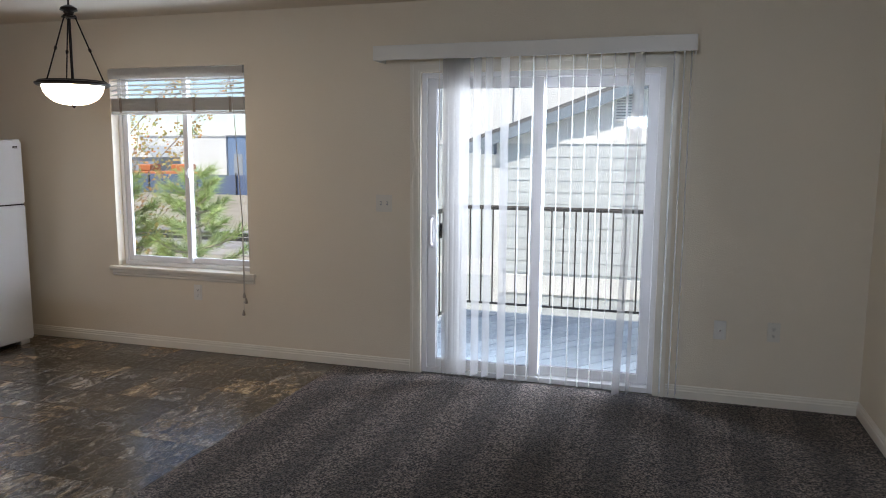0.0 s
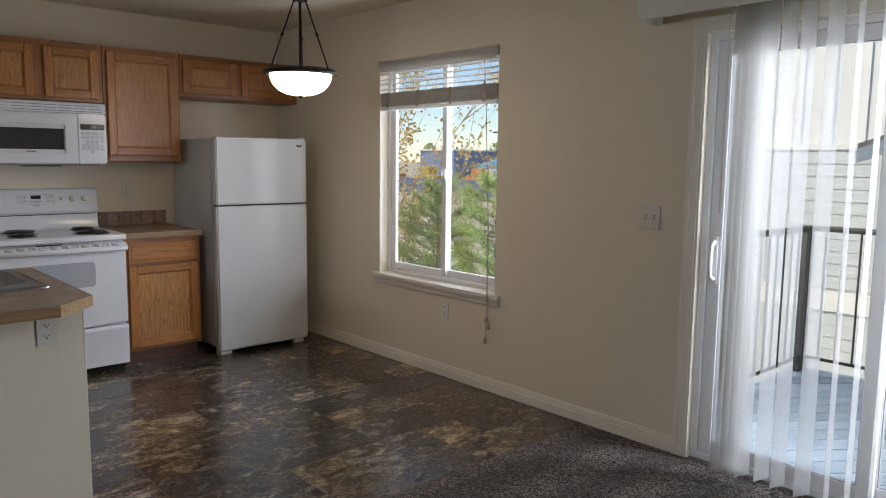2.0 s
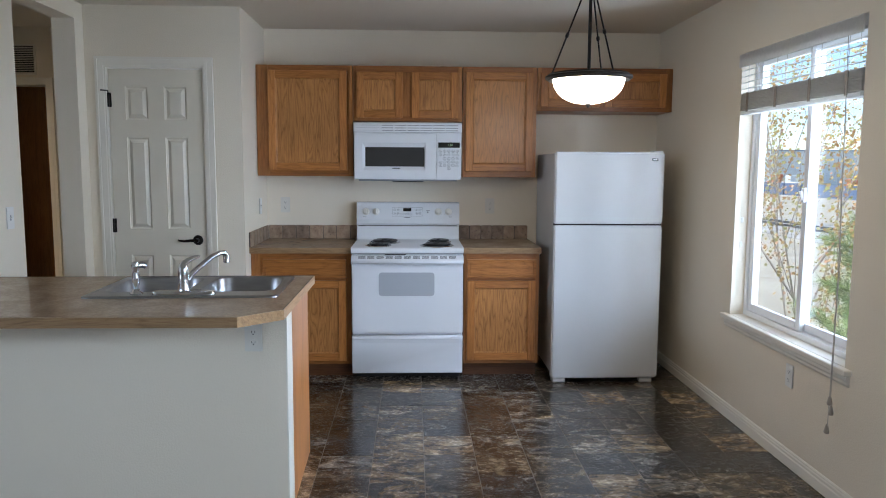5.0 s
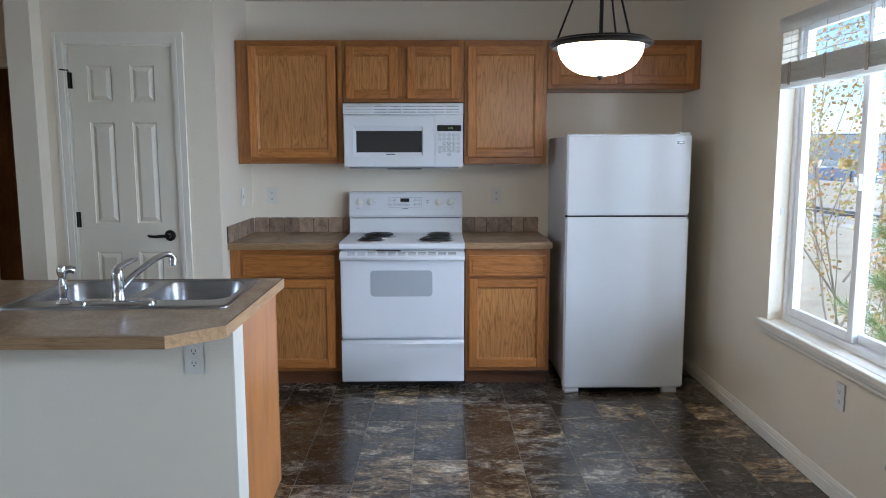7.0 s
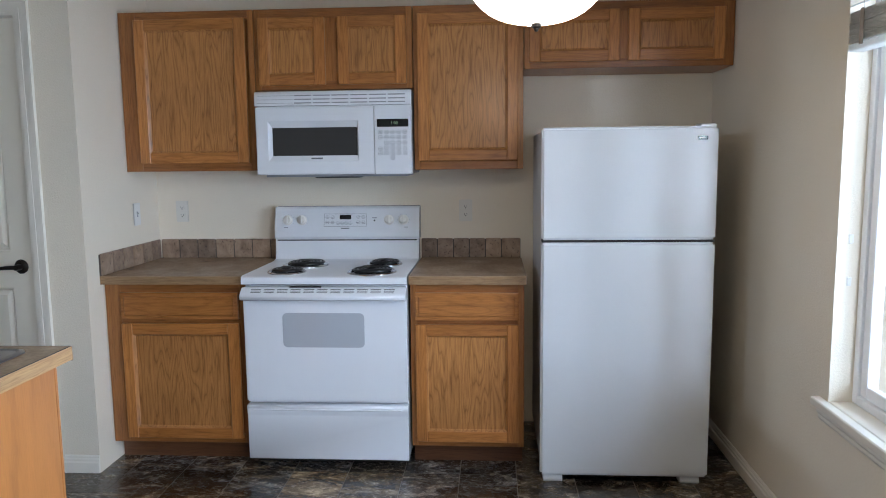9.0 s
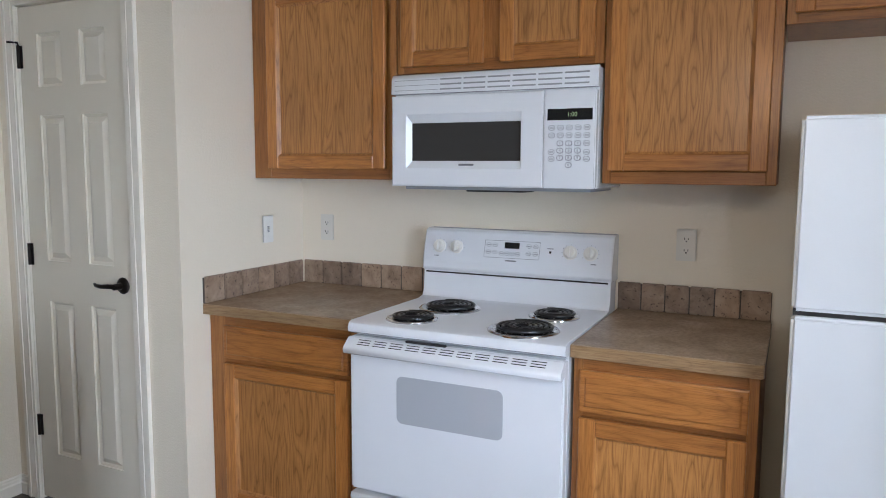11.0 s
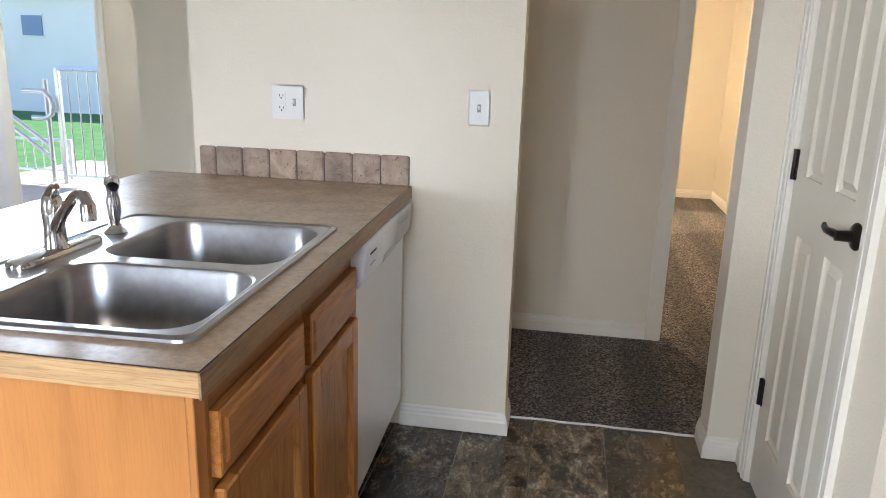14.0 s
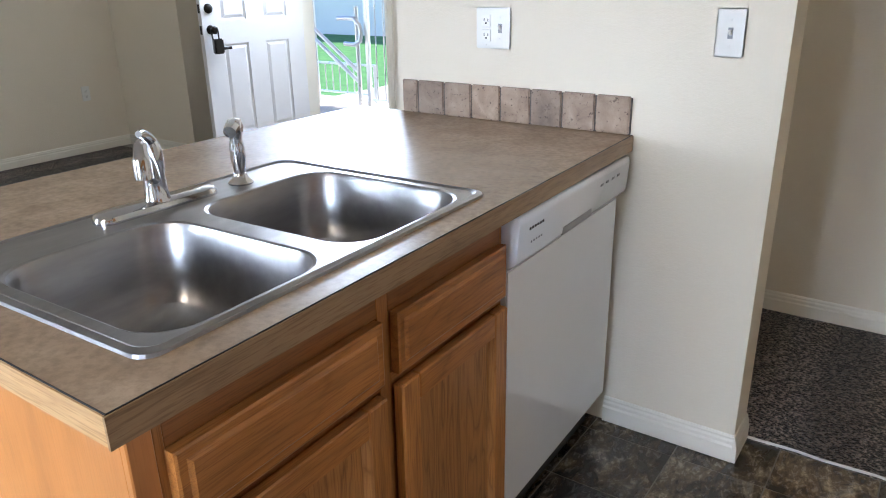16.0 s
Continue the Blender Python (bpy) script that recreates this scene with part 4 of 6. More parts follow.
for lab, u0, u1, z0, z1, st, doors in ucab:
    c = thing("wall_cabinet", (0, 0, 0), lab, "cabinet", "kitchen wall cabinets")
    carcass(c, UF, WX + 0.001, u0, u1, z0, z1, 1, 0, st)
    if len(doors) == 2:
        part("face_stile", boxes(((UF - 0.019, doors[0][1] - 0.012, z0 + 0.04), (UF - 0.0005, doors[1][0] + 0.012, z1 - 0.045)), bev=0.001), OAKF, c)
    for a0, a1, c0, c1 in doors:
        front(c, "door", UF, 1, a0, a1, c0, c1, True)
BF = -4.952
for lab, u0, u1, dr, st in (("oak base cabinet with drawer and door in the corner", 1.853, 2.527, (1.932, 2.492), (0.075, 0.03)), ("oak base cabinet with drawer and door beside the fridge", 3.292, 3.812, (3.315, 3.786), (0.03, 0.03))):
    c = thing("base_cabinet", (0, 0, 0), lab, "cabinet", "kitchen base cabinets")
    carcass(c, BF, WX + 0.001, u0, u1, 0.0, 0.868, 1, 0.10, st)
    front(c, "drawer", BF, 1, dr[0], dr[1], 0.702, 0.828, False)
    front(c, "door", BF, 1, dr[0], dr[1], 0.126, 0.682, True)
    part("face_rail", boxes(((BF - 0.019, u0 + st[0], 0.682), (BF - 0.0005, u1 - st[1], 0.702)), bev=0.001), OAKFY, c)

# worktops on the range wall
for u0, u1, lab in ((1.852, 2.526, "brown mottled laminate worktop in the corner"), (3.290, 3.818, "brown mottled laminate worktop beside the fridge")):
    w = thing("worktop", (0, 0, 0), lab + " with oak edge", "worktop", "kitchen worktops")
    part("top", boxes(((WX + 0.001, u0, 0.869), (-4.921, u1, 0.908))), LAMINATE, w)
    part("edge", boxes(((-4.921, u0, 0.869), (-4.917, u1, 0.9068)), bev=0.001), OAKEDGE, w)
    if u0 > 3:
        part("end_cap", boxes(((WX + 0.04, u1, 0.870), (-4.925, u1 + 0.003, 0.9075))), LAMINATE, w)


def splash(name, lab, origin, along, out, length, n, first):
    """A row of tumbled tiles on a wall; along and out are unit directions in plan."""
    s = thing(name, (0, 0, 0), lab, "backsplash", "tile backsplashes")
    ox, oy = origin
    a = Vector((*along, 0))
    o = Vector((*out, 0))
    g = bmesh.new()
    c0 = Vector((ox, oy, 0.909))
    c1 = c0 + a * length + o * 0.007 + Vector((0, 0, 0.098))
    box(g, c0, c1)
    part("grout", g, GROUT, s)
    w = (length - first) / (n - 1)
    tb = bmesh.new()
    box(tb, (0.0024, 0, 0.0), (w - 0.0024, 0.012, 0.102), 0.003, 2)
    full = mesh_of("tile", tb, TRAV)
    tb = bmesh.new()
    box(tb, (0.0024, 0, 0.0), (first - 0.0024, 0.012, 0.102), 0.003, 2)
    cut = mesh_of("tile", tb, TRAV)
    rot = Matrix((a, o, (0, 0, 1))).transposed().to_4x4()
    pos = 0.0
    for k in range(n):
        m = Matrix.Translation(c0 + a * pos + o * random.uniform(0, 0.0012)) @ rot
        piece("tile", cut if k == 0 else full, s, m)
        pos += first if k == 0 else w
    return s


splash("backsplash", "tumbled brown stone tile row behind the corner worktop", (WX + 0.001, 2.525), (0, -1), (1, 0), 0.662, 7, 0.055)
splash("backsplash", "tumbled brown stone tile row on the pantry side wall", (-4.922, SIDE_Y), (-1, 0), (0, 1), 0.622, 6, 0.11)
splash("backsplash", "tumbled brown stone tile row beside the fridge", (WX + 0.001, 3.817), (0, -1), (1, 0), 0.526, 6, 0.10)
splash("backsplash", "tumbled tan stone tile row above the peninsula", (-2.852, SOUTH_Y), (-1, 0), (0, 1), 0.768, 8, 0.062)

# ---------- range ----------
rng = thing("range", (0, 0, 0), "white electric coil range with black burners", "stove")
RY0, RY1, RX = 2.531, 3.286, -4.885
part("body", boxes(((-5.53, RY0 + 0.004, 0.05), (-4.93, RY1 - 0.004, 0.872)), bev=0.003), ENAMEL, rng)
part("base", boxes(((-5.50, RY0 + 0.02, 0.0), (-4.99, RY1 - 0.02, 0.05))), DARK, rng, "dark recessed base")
ct = bmesh.new()
prism(ct, [(-5.53, 0.872), (-4.895, 0.872), (-4.882, 0.878), (-4.880, 0.893), (-4.886, 0.907), (-4.90, 0.914), (-5.395, 0.911), (-5.43, 0.918), (-5.445, 0.945), (-5.45, 1.03), (-5.53, 1.03)], "y", RY0, RY1)
part("cooktop", ct, ENAMEL, rng, "", True)
bg = bmesh.new()
prism(bg, [(-5.545, 1.018), (-5.452, 1.018), (-5.440, 1.032), (-5.440, 1.062), (-5.472, 1.178), (-5.486, 1.188), (-5.545, 1.188)], "y", RY0 - 0.004, RY1 + 0.004, 0.003)
guard = part("control_panel", bg, ENAMEL, rng)
# dark strip put in as the shadow line below the control panel
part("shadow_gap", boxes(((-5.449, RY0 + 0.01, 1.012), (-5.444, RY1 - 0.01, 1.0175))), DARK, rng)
slope = math.atan2(0.032, 0.116)


def on_panel(u, z, d=0.0):
    """A pose on the sloping control panel: its own x along the wall, y up the panel, z out of it."""
    x = -5.440 - (z - 1.062) * 0.032 / 0.116
    return Matrix.Translation((x, u, z)) @ Matrix(((0, -math.sin(slope), math.cos(slope)), (1, 0, 0), (0, math.cos(slope), math.sin(slope)))).to_4x4() @ Matrix.Translation((0, 0, d))


kn = bmesh.new()
lathe(kn, [(0.001, 0.0), (0.0265, 0.0), (0.0265, 0.004), (0.021, 0.006), (0.020, 0.020), (0.017, 0.023), (0.001, 0.0235)], n=28)
box(kn, (-0.005, -0.020, 0.010), (0.005, 0.020, 0.032), 0.002)
knob_me = mesh_of("knob", kn, PLASTIC, True)
tick = bmesh.new()
for k in range(9):
    a = radians(-120 + 30 * k)
    tube(tick, [(0.0295 * math.sin(a), 0.0295 * math.cos(a), 0.0003), (0.0325 * math.sin(a), 0.0325 * math.cos(a), 0.0003)], 0.0007, 4)
tick_me = mesh_of("dial_marks", tick, PRINT)
for u in (2.597, 2.672, 3.132, 3.208):
    piece("knob", knob_me, guard, on_panel(u, 1.118))
    piece("dial_marks", tick_me, guard, on_panel(u, 1.118))


def bars(items, mat, name, parent, place):
    bm = bmesh.new()
    for x0, y0, x1, y1 in items:
        box(bm, (x0, y0, 0.0), (x1, y1, 0.0006))
    ob = part(name, bm, mat, parent)
    ob.matrix_basis = place
    return ob


kp = on_panel(2.902, 1.118)
ob = part("keypad_outline", boxes(((-0.111, -0.034, 0), (0.111, -0.0328, 0.0006)), ((-0.111, 0.0328, 0), (0.111, 0.034, 0.0006)), ((-0.112, -0.034, 0), (-0.1108, 0.034, 0.0006)), ((0.1108, -0.034, 0), (0.112, 0.034, 0.0006))), PRINT, guard)
ob.matrix_basis = kp
bars([(-0.030, 0.004, 0.030, 0.028)], BLACK, "display", guard, kp)
btn = bmesh.new()
tube(btn, [(0.0095 * math.cos(2 * math.pi * k / 20), 0.0075 * math.sin(2 * math.pi * k / 20), 0.0004) for k in range(20)], 0.0008, 4, True)
box(btn, (-0.006, -0.0012, 0.0), (0.006, 0.0012, 0.0006))
btn_me = mesh_of("button", btn, PRINT)
for bx_, by_ in [(-0.095, 0.016), (-0.068, 0.016), (-0.095, -0.012), (-0.068, -0.012), (0.068, 0.016), (0.095, 0.016), (0.068, -0.012), (0.095, -0.012), (-0.040, -0.016), (-0.018, -0.016), (0.004, -0.016), (0.026, -0.016)]:
    piece("button", btn_me, guard, kp @ Matrix.Translation((bx_, by_, 0)))
bars([(-0.022, -0.046, 0.022, -0.041)], PRINT, "badge", guard, kp)
bars([(0.149, -0.006, 0.157, 0.002)], BLACK, "indicator_light", guard, kp)
for mark in ((0.140, 0.010, 0.166, 0.013), (-0.325, -0.040, -0.305, -0.037), (0.31, -0.040, 0.33, -0.037)):
    bars([mark], PRINT, "small_print", guard, kp)


# burners: a chrome-rimmed drip bowl and a spiral element
def burner(x, y, r):
    b = bmesh.new()
    lathe(b, [(0.001, -0.002), (r * 0.55, -0.002), (r * 0.98, 0.0015), (r * 1.05, 0.005), (r * 1.12, 0.0045), (r * 1.16, 0.001), (r * 1.16, -0.004), (0.001, -0.004)], (x, y, 0.9155), n=40)
    bowl = part("drip_bowl", b, CHROME, rng, "shiny drip bowl", True)
    d = bmesh.new()
    lathe(d, [(0.001, 0.0), (r * 0.90, 0.0), (r * 0.90, 0.0022), (0.001, 0.0022)], (x, y, 0.9142), n=36)
    part("bowl_well", d, BLACK, bowl)
    s = bmesh.new()
    turns = 4.6 if r > 0.085 else 3.6
    n = int(turns * 30)
    pts = [(x + (0.018 + (r * 0.97 - 0.018) * k / n) * math.cos(2 * math.pi * turns * k / n), y + (0.018 + (r * 0.97 - 0.018) * k / n) * math.sin(2 * math.pi * turns * k / n), 0.927) for k in range(n + 1)]
    tube(s, pts, 0.0052, 7)
    for a in (0.3, 2.4, 4.5):
        tube(s, [(x, y, 0.920), (x + r * math.cos(a), y + r * math.sin(a), 0.920)], 0.003, 5)
    part("burner_coil", s, COIL, rng, "black spiral heating element", True)


for bx_, by_, br in ((-5.005, 2.710, 0.077), (-5.240, 2.743, 0.098), (-5.010, 3.110, 0.100), (-5.268, 3.132, 0.077)):
    burner(bx_, by_, br)
dr = bmesh.new()
box(dr, (-4.928, RY0 + 0.003, 0.327), (-4.888, RY1 - 0.003, 0.862), 0.006, 2)
door = part("oven_door", dr, ENAMEL, rng)
ow = bmesh.new()
pts = []
u0, u1, c0, c1, r = 2.715, 3.09, 0.585, 0.745, 0.022
for cu, cz, a0 in ((u1 - r, c1 - r, 0), (u0 + r, c1 - r, 90), (u0 + r, c0 + r, 180), (u1 - r, c0 + r, 270)):
    pts += [(cu + r * math.cos(radians(a0 + 18 * k)), cz + r * math.sin(radians(a0 + 18 * k))) for k in range(6)]
prism(ow, pts, "x", -4.889, -4.8865)
part("oven_window", ow, OVENGL, door, "grey tinted oven window")
hb = bmesh.new()
prism(hb, [(-4.890, 0.812), (-4.862, 0.806), (-4.846, 0.812), (-4.842, 0.826), (-4.850, 0.838), (-4.878, 0.860), (-4.890, 0.862)], "y", RY0 + 0.002, RY1 - 0.002, 0.002)
hd = part("door_handle", hb, ENAMEL, door, "", True)
vs = bmesh.new()
box(vs, (-0.0042, 0, -0.0015), (0.0043, 0.047, 0.0012))
slot_me = mesh_of("vent_slot", vs, DARK)
for k in range(11):
    for z in (0.8435, 0.8495, 0.8555):
        piece("vent_slot", slot_me, hd, pose(-4.8532 - (z - 0.838) / 0.022 * 0.028, RY0 + 0.05 + k * 0.0605, z))
part("latch_slot", boxes(((-4.884, 2.755, 0.8635), (-4.872, 2.90, 0.870)), bev=0.002), DARK, rng)
dw_ = bmesh.new()
prism(dw_, [(-4.928, 0.050), (-4.892, 0.050), (-4.888, 0.056), (-4.888, 0.262), (-4.883, 0.280), (-4.880, 0.302), (-4.886, 0.312), (-4.928, 0.312)], "y", RY0 + 0.003, RY1 - 0.003, 0.002)
part("storage_drawer", dw_, ENAMEL, rng, "", True)
part("drawer_pull", boxes(((-4.8865, RY0 + 0.03, 0.287), (-4.878, RY1 - 0.03, 0.295)), bev=0.002), ENAMEL, rng)

# ---------- microwave ----------
mw = thing("microwave", (0, 0, 0), "white over-range microwave with dark window", "microwave")
MY0, MY1, MX = 2.530, 3.287, -5.178
part("body", boxes(((WX + 0.002, MY0 + 0.002, 1.362), (MX - 0.030, MY1 - 0.002, 1.758)), bev=0.004), ENAMEL, mw)
part("underside", boxes(((WX + 0.03, MY0 + 0.03, 1.350), (MX - 0.06, MY1 - 0.03, 1.3615))), GASKET, mw, "grey underside with filter")
part("hood_lamp_cover", boxes(((-5.36, 2.80, 1.344), (-5.25, 3.02, 1.3495)), bev=0.002), DARK, mw)
mb = bmesh.new()
prism(mb, [(MX - 0.030, 1.690), (MX - 0.002, 1.690), (MX - 0.006, 1.745), (MX - 0.016, 1.760), (MX - 0.030, 1.760)], "y", MY0, MY1, 0.002)
grille = part("vent_grille", mb, ENAMEL, mw, "", True)
gs = bmesh.new()
box(gs, (-0.004, 0, -0.0028), (0.0012, 0.082, 0.0028), 0.0008)
slot_me = mesh_of("vent_slot", gs, GASKET)
for z in (1.703, 1.720, 1.738):
    x = MX - 0.0025 - (z - 1.69) * 0.07
    part("groove", boxes(((x - 0.004, MY0 + 0.015, z - 0.0008), (x + 0.0012, MY0 + 0.19, z + 0.0008))), GASKET, grille)
    for k in range(6):
        piece("vent_slot", slot_me, grille, pose(x, MY0 + 0.196 + k * 0.090, z))
DX = MX
SPL = 3.108
md = bmesh.new()
wy0, wy1, wz0_, wz1_ = 2.610, 3.025, 1.452, 1.588
rect = [(MY0 + 0.003, 1.363), (SPL - 0.001, 1.363), (SPL - 0.001, 1.684), (MY0 + 0.003, 1.684)]
rings = []
for loop, x in ((rect, DX - 0.030), (rect, DX - 0.004), ([(MY0 + 0.008, 1.368), (SPL - 0.005, 1.368), (SPL - 0.005, 1.680), (MY0 + 0.008, 1.680)], DX),
                ([(wy0 - 0.018, wz0_ - 0.026), (wy1 + 0.006, wz0_ - 0.026), (wy1 + 0.006, wz1_ + 0.030), (wy0 - 0.018, wz1_ + 0.030)], DX),
                ([(wy0, wz0_), (wy1, wz0_), (wy1, wz1_), (wy0, wz1_)], DX - 0.016)):
    rings.append([md.verts.new((x, a, c)) for a, c in loop])
ring_faces(md, rings)
mdoor = part("door", md, ENAMEL, mw)
part("door_window", boxes(((DX - 0.0165, wy0 + 0.001, wz0_ + 0.001), (DX - 0.0145, wy1 - 0.001, wz1_ - 0.001))), GLASSK, mdoor, "dark glass door window")
part("badge", boxes(((DX - 0.0095, 2.80, wz0_ - 0.016), (DX - 0.0035, 2.855, wz0_ - 0.009))), PRINT, mdoor)
pm = part("control_panel", boxes(((DX - 0.030, SPL + 0.001, 1.363), (DX, MY1 - 0.003, 1.684)), bev=0.004, seg=2), ENAMEL, mw)
part("display", boxes(((DX - 0.001, 3.122, 1.585), (DX + 0.0008, 3.272, 1.622))), BLACK, pm, "black clock display")
PM = Matrix(((0, 0, 1), (1, 0, 0), (0, 1, 0))).to_4x4()
GREEN = lit("display_green", (0.30, 0.42, 0.22), 0.10)
ob = new("clock_digits", text_mesh("1:00", 0.020, GREEN))
ob.parent = pm
ob.matrix_basis = Matrix.Translation((DX + 0.0010, 3.205, 1.603)) @ PM
cb = bmesh.new()
tube(cb, [(0.0105 * math.cos(2 * math.pi * k / 20), 0.0085 * math.sin(2 * math.pi * k / 20), 0.0004) for k in range(20)], 0.0014, 4, True)
oval_me = mesh_of("button", cb, PRINT)
cb = bmesh.new()
tube(cb, [(0.0105 * math.cos(2 * math.pi * k / 20), 0.0085 * math.sin(2 * math.pi * k / 20), 0.0004) for k in range(20)], 0.0009, 4, True)
box(cb, (-0.007, -0.0025, 0), (0.007, -0.001, 0.0005))
box(cb, (-0.006, 0.001, 0), (0.006, 0.0025, 0.0005))
word_me = mesh_of("button", cb, PRINT)
for j, z in enumerate((1.561, 1.536)):
    for k in range(5):
        piece("button", word_me, pm, Matrix.Translation((DX + 0.0002, 3.137 + 0.0295 * k, z)) @ PM)
for z in (1.482, 1.460):
    for u in (3.137, 3.255):
        piece("button", word_me, pm, Matrix.Translation((DX + 0.0002, u, z)) @ PM)
piece("button", word_me, pm, Matrix.Translation((DX + 0.0002, 3.255, 1.510)) @ PM)
for k, ch in enumerate("1234567890"):
    u, z = (3.166 + 0.0295 * (k % 3), 1.510 - 0.0235 * (k // 3)) if k < 9 else (3.1955, 1.4395)
    piece("button", oval_me, pm, Matrix.Translation((DX + 0.0002, u, z)) @ PM)
    tm = new("digit", text_mesh(ch, 0.013, PRINT))
    tm.parent = pm
    tm.matrix_basis = Matrix.Translation((DX + 0.0004, u, z)) @ PM

# ---------- fridge ----------
fr = thing("fridge", (0, 0, 0), "white two-door top-freezer refrigerator", "refrigerator")
FY0, FY1, FX = 3.876, 4.602, -4.795
part("body", boxes(((-5.53, FY0 + 0.006, 0.055), (FX - 0.075, FY1 - 0.006, 1.545)), bev=0.006, seg=2), FRSIDE, fr)
for nm, z0, z1 in (("freezer_door", 1.083, 1.556), ("fridge_door", 0.036, 1.071)):
    bm = bmesh.new()
    box(bm, (FX - 0.062, FY0, z0), (FX, FY1, z1), 0.010, 3)
    d = part(nm, bm, FRIDGE, fr, "", True)
    part("door_gasket", boxes(((FX - 0.074, FY0 + 0.010, z0 + 0.008), (FX - 0.062, FY1 - 0.010, z1 - 0.008))), GASKET, d)
# near-black filler stands for the shade in the gap between the doors
part("gap_trim", boxes(((FX - 0.060, FY0 + 0.004, 1.072), (FX - 0.012, FY1 - 0.004, 1.082))), DARK, fr, "dark strip standing for the shaded gap between the doors")
part("badge", boxes(((FX, 4.515, 1.499), (FX + 0.003, 4.556, 1.515)), bev=0.001), BLACK, fr, "small dark maker's badge")
part("badge_mark", boxes(((FX + 0.003, 4.522, 1.505), (FX + 0.0036, 4.549, 1.510))), PLASTIC, fr)
part("toe_grille", boxes(((FX - 0.070, FY0 + 0.02, 0.012), (FX - 0.055, FY1 - 0.02, 0.050)), bev=0.002), DARK, fr)
for y in (FY0 + 0.055, FY1 - 0.075):
    fb = bmesh.new()
    prism(fb, [(FX - 0.10, 0.0), (FX - 0.02, 0.0), (FX - 0.014, 0.012), (FX - 0.022, 0.034), (FX - 0.10, 0.050)], "y", y - 0.040, y + 0.045, 0.003)
    part("foot", fb, FRSIDE, fr)
part("hinge_cap", boxes(((FX - 0.09, FY1 - 0.075, 1.545), (FX - 0.01, FY1 - 0.008, 1.566)), bev=0.005), FRIDGE, fr)

# ---------- peninsula ----------
half = structure("wall_peninsula", boxes(((-3.0, SOUTH_Y, 0.0), (-2.885, 2.44, 0.868))), WALL, "cream painted half wall behind the sink cabinet")
structure("corner_trim", boxes(((-3.002, 2.44, 0.003), (-2.883, 2.446, 0.868)), bev=0.001), TRIM, "white end cap of the half wall")
PF = -3.640
SKEW = 1.6  # the units stand slightly out of square with the wall


def askew(name, px, py, label, category, group=""):
    """A thing turned by SKEW about an upright line through px, py."""
    c, s_ = math.cos(radians(SKEW)), math.sin(radians(SKEW))
    return thing(name, (px - c * px + s_ * py, py - s_ * px - c * py, 0), label, category, group, "", SKEW)


pc = askew("sink_cabinet", -3.66, 2.43, "oak sink base cabinet with plywood end panel", "cabinet", "kitchen base cabinets")
part("body", boxes(((-3.0, 1.552, 0.10), (-3.10, 2.405, 0.866)), ((-3.10, 1.552, 0.10), (PF + 0.019, 1.570, 0.866)), ((-3.10, 1.570, 0.10), (PF + 0.019, 2.405, 0.118))), OAKF, pc)
part("end_panel", boxes(((-3.003, 2.405, 0.0), (PF + 0.012, 2.419, 0.866)), bev=0.001), BIRCH, pc, "golden veneer end panel")
part("end_strip", boxes(((PF + 0.012, 2.385, 0.0), (PF - 0.001, 2.420, 0.866)), bev=0.002), BIRCH, pc)
for u0, u1 in ((2.372, 2.385), (1.938, 1.968), (1.552, 1.560)):
    part("face_stile", boxes(((PF, u0, 0.10), (PF + 0.019, u1, 0.866)), bev=0.001), OAKF, pc)
for z0, z1 in ((0.808, 0.866), (0.672, 0.694), (0.10, 0.125)):
    for u0, u1 in ((1.560, 1.938), (1.968, 2.372)):
        part("face_rail", boxes(((PF, u0, z0), (PF + 0.019, u1, z1)), bev=0.001), OAKFY, pc)
part("face_back", boxes(((PF + 0.0185, 1.570, 0.12), (PF + 0.026, 2.385, 0.866))), OAKF, pc)
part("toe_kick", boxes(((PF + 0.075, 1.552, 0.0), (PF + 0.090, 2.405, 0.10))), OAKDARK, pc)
for u0, u1 in ((1.974, 2.374), (1.560, 1.934)):
    front(pc, "drawer", PF, -1, u0, u1, 0.694, 0.808, False)
    front(pc, "door", PF, -1, u0, u1, 0.118, 0.672, True)

dish = askew("dishwasher", -3.66, 2.43, "white built-in dishwasher with vented control panel", "dishwasher")
part("tub", boxes(((-3.05, 0.915, 0.09), (-3.625, 1.546, 0.864))), FRSIDE, dish)
part("door", boxes(((-3.626, 0.912, 0.122), (-3.652, 1.547, 0.742)), bev=0.004, seg=2), ENAMEL, dish)
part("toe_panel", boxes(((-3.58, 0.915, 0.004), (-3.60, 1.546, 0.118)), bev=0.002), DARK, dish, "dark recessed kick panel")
bm = bmesh.new()
prism(bm, [(-3.626, 0.746), (-3.655, 0.746), (-3.676, 0.765), (-3.682, 0.850), (-3.676, 0.862), (-3.626, 0.862)], "y", 0.911, 1.548, 0.003)
dp = part("control_panel", bm, ENAMEL, dish, "", True)
for k in range(6):
    part("vent_slot", boxes(((-3.6825, 1.500 - 0.012 * k, 0.827), (-3.678, 1.506 - 0.012 * k, 0.833)), bev=0.0008), DARK, dp)
for k in range(5):
    part("button_mark", boxes(((-3.6795, 1.490 - 0.012 * k, 0.796), (-3.676, 1.494 - 0.012 * k, 0.800))), PRINT, dp)
for k in range(4):
    part("button_mark", boxes(((-3.6815, 1.10 - 0.038 * k, 0.824), (-3.678, 1.116 - 0.038 * k, 0.830))), PRINT, dp)
part("latch_recess", boxes(((-3.6785, 1.16, 0.760), (-3.664, 1.33, 0.782)), bev=0.003), GASKET, dp, "grey latch recess")

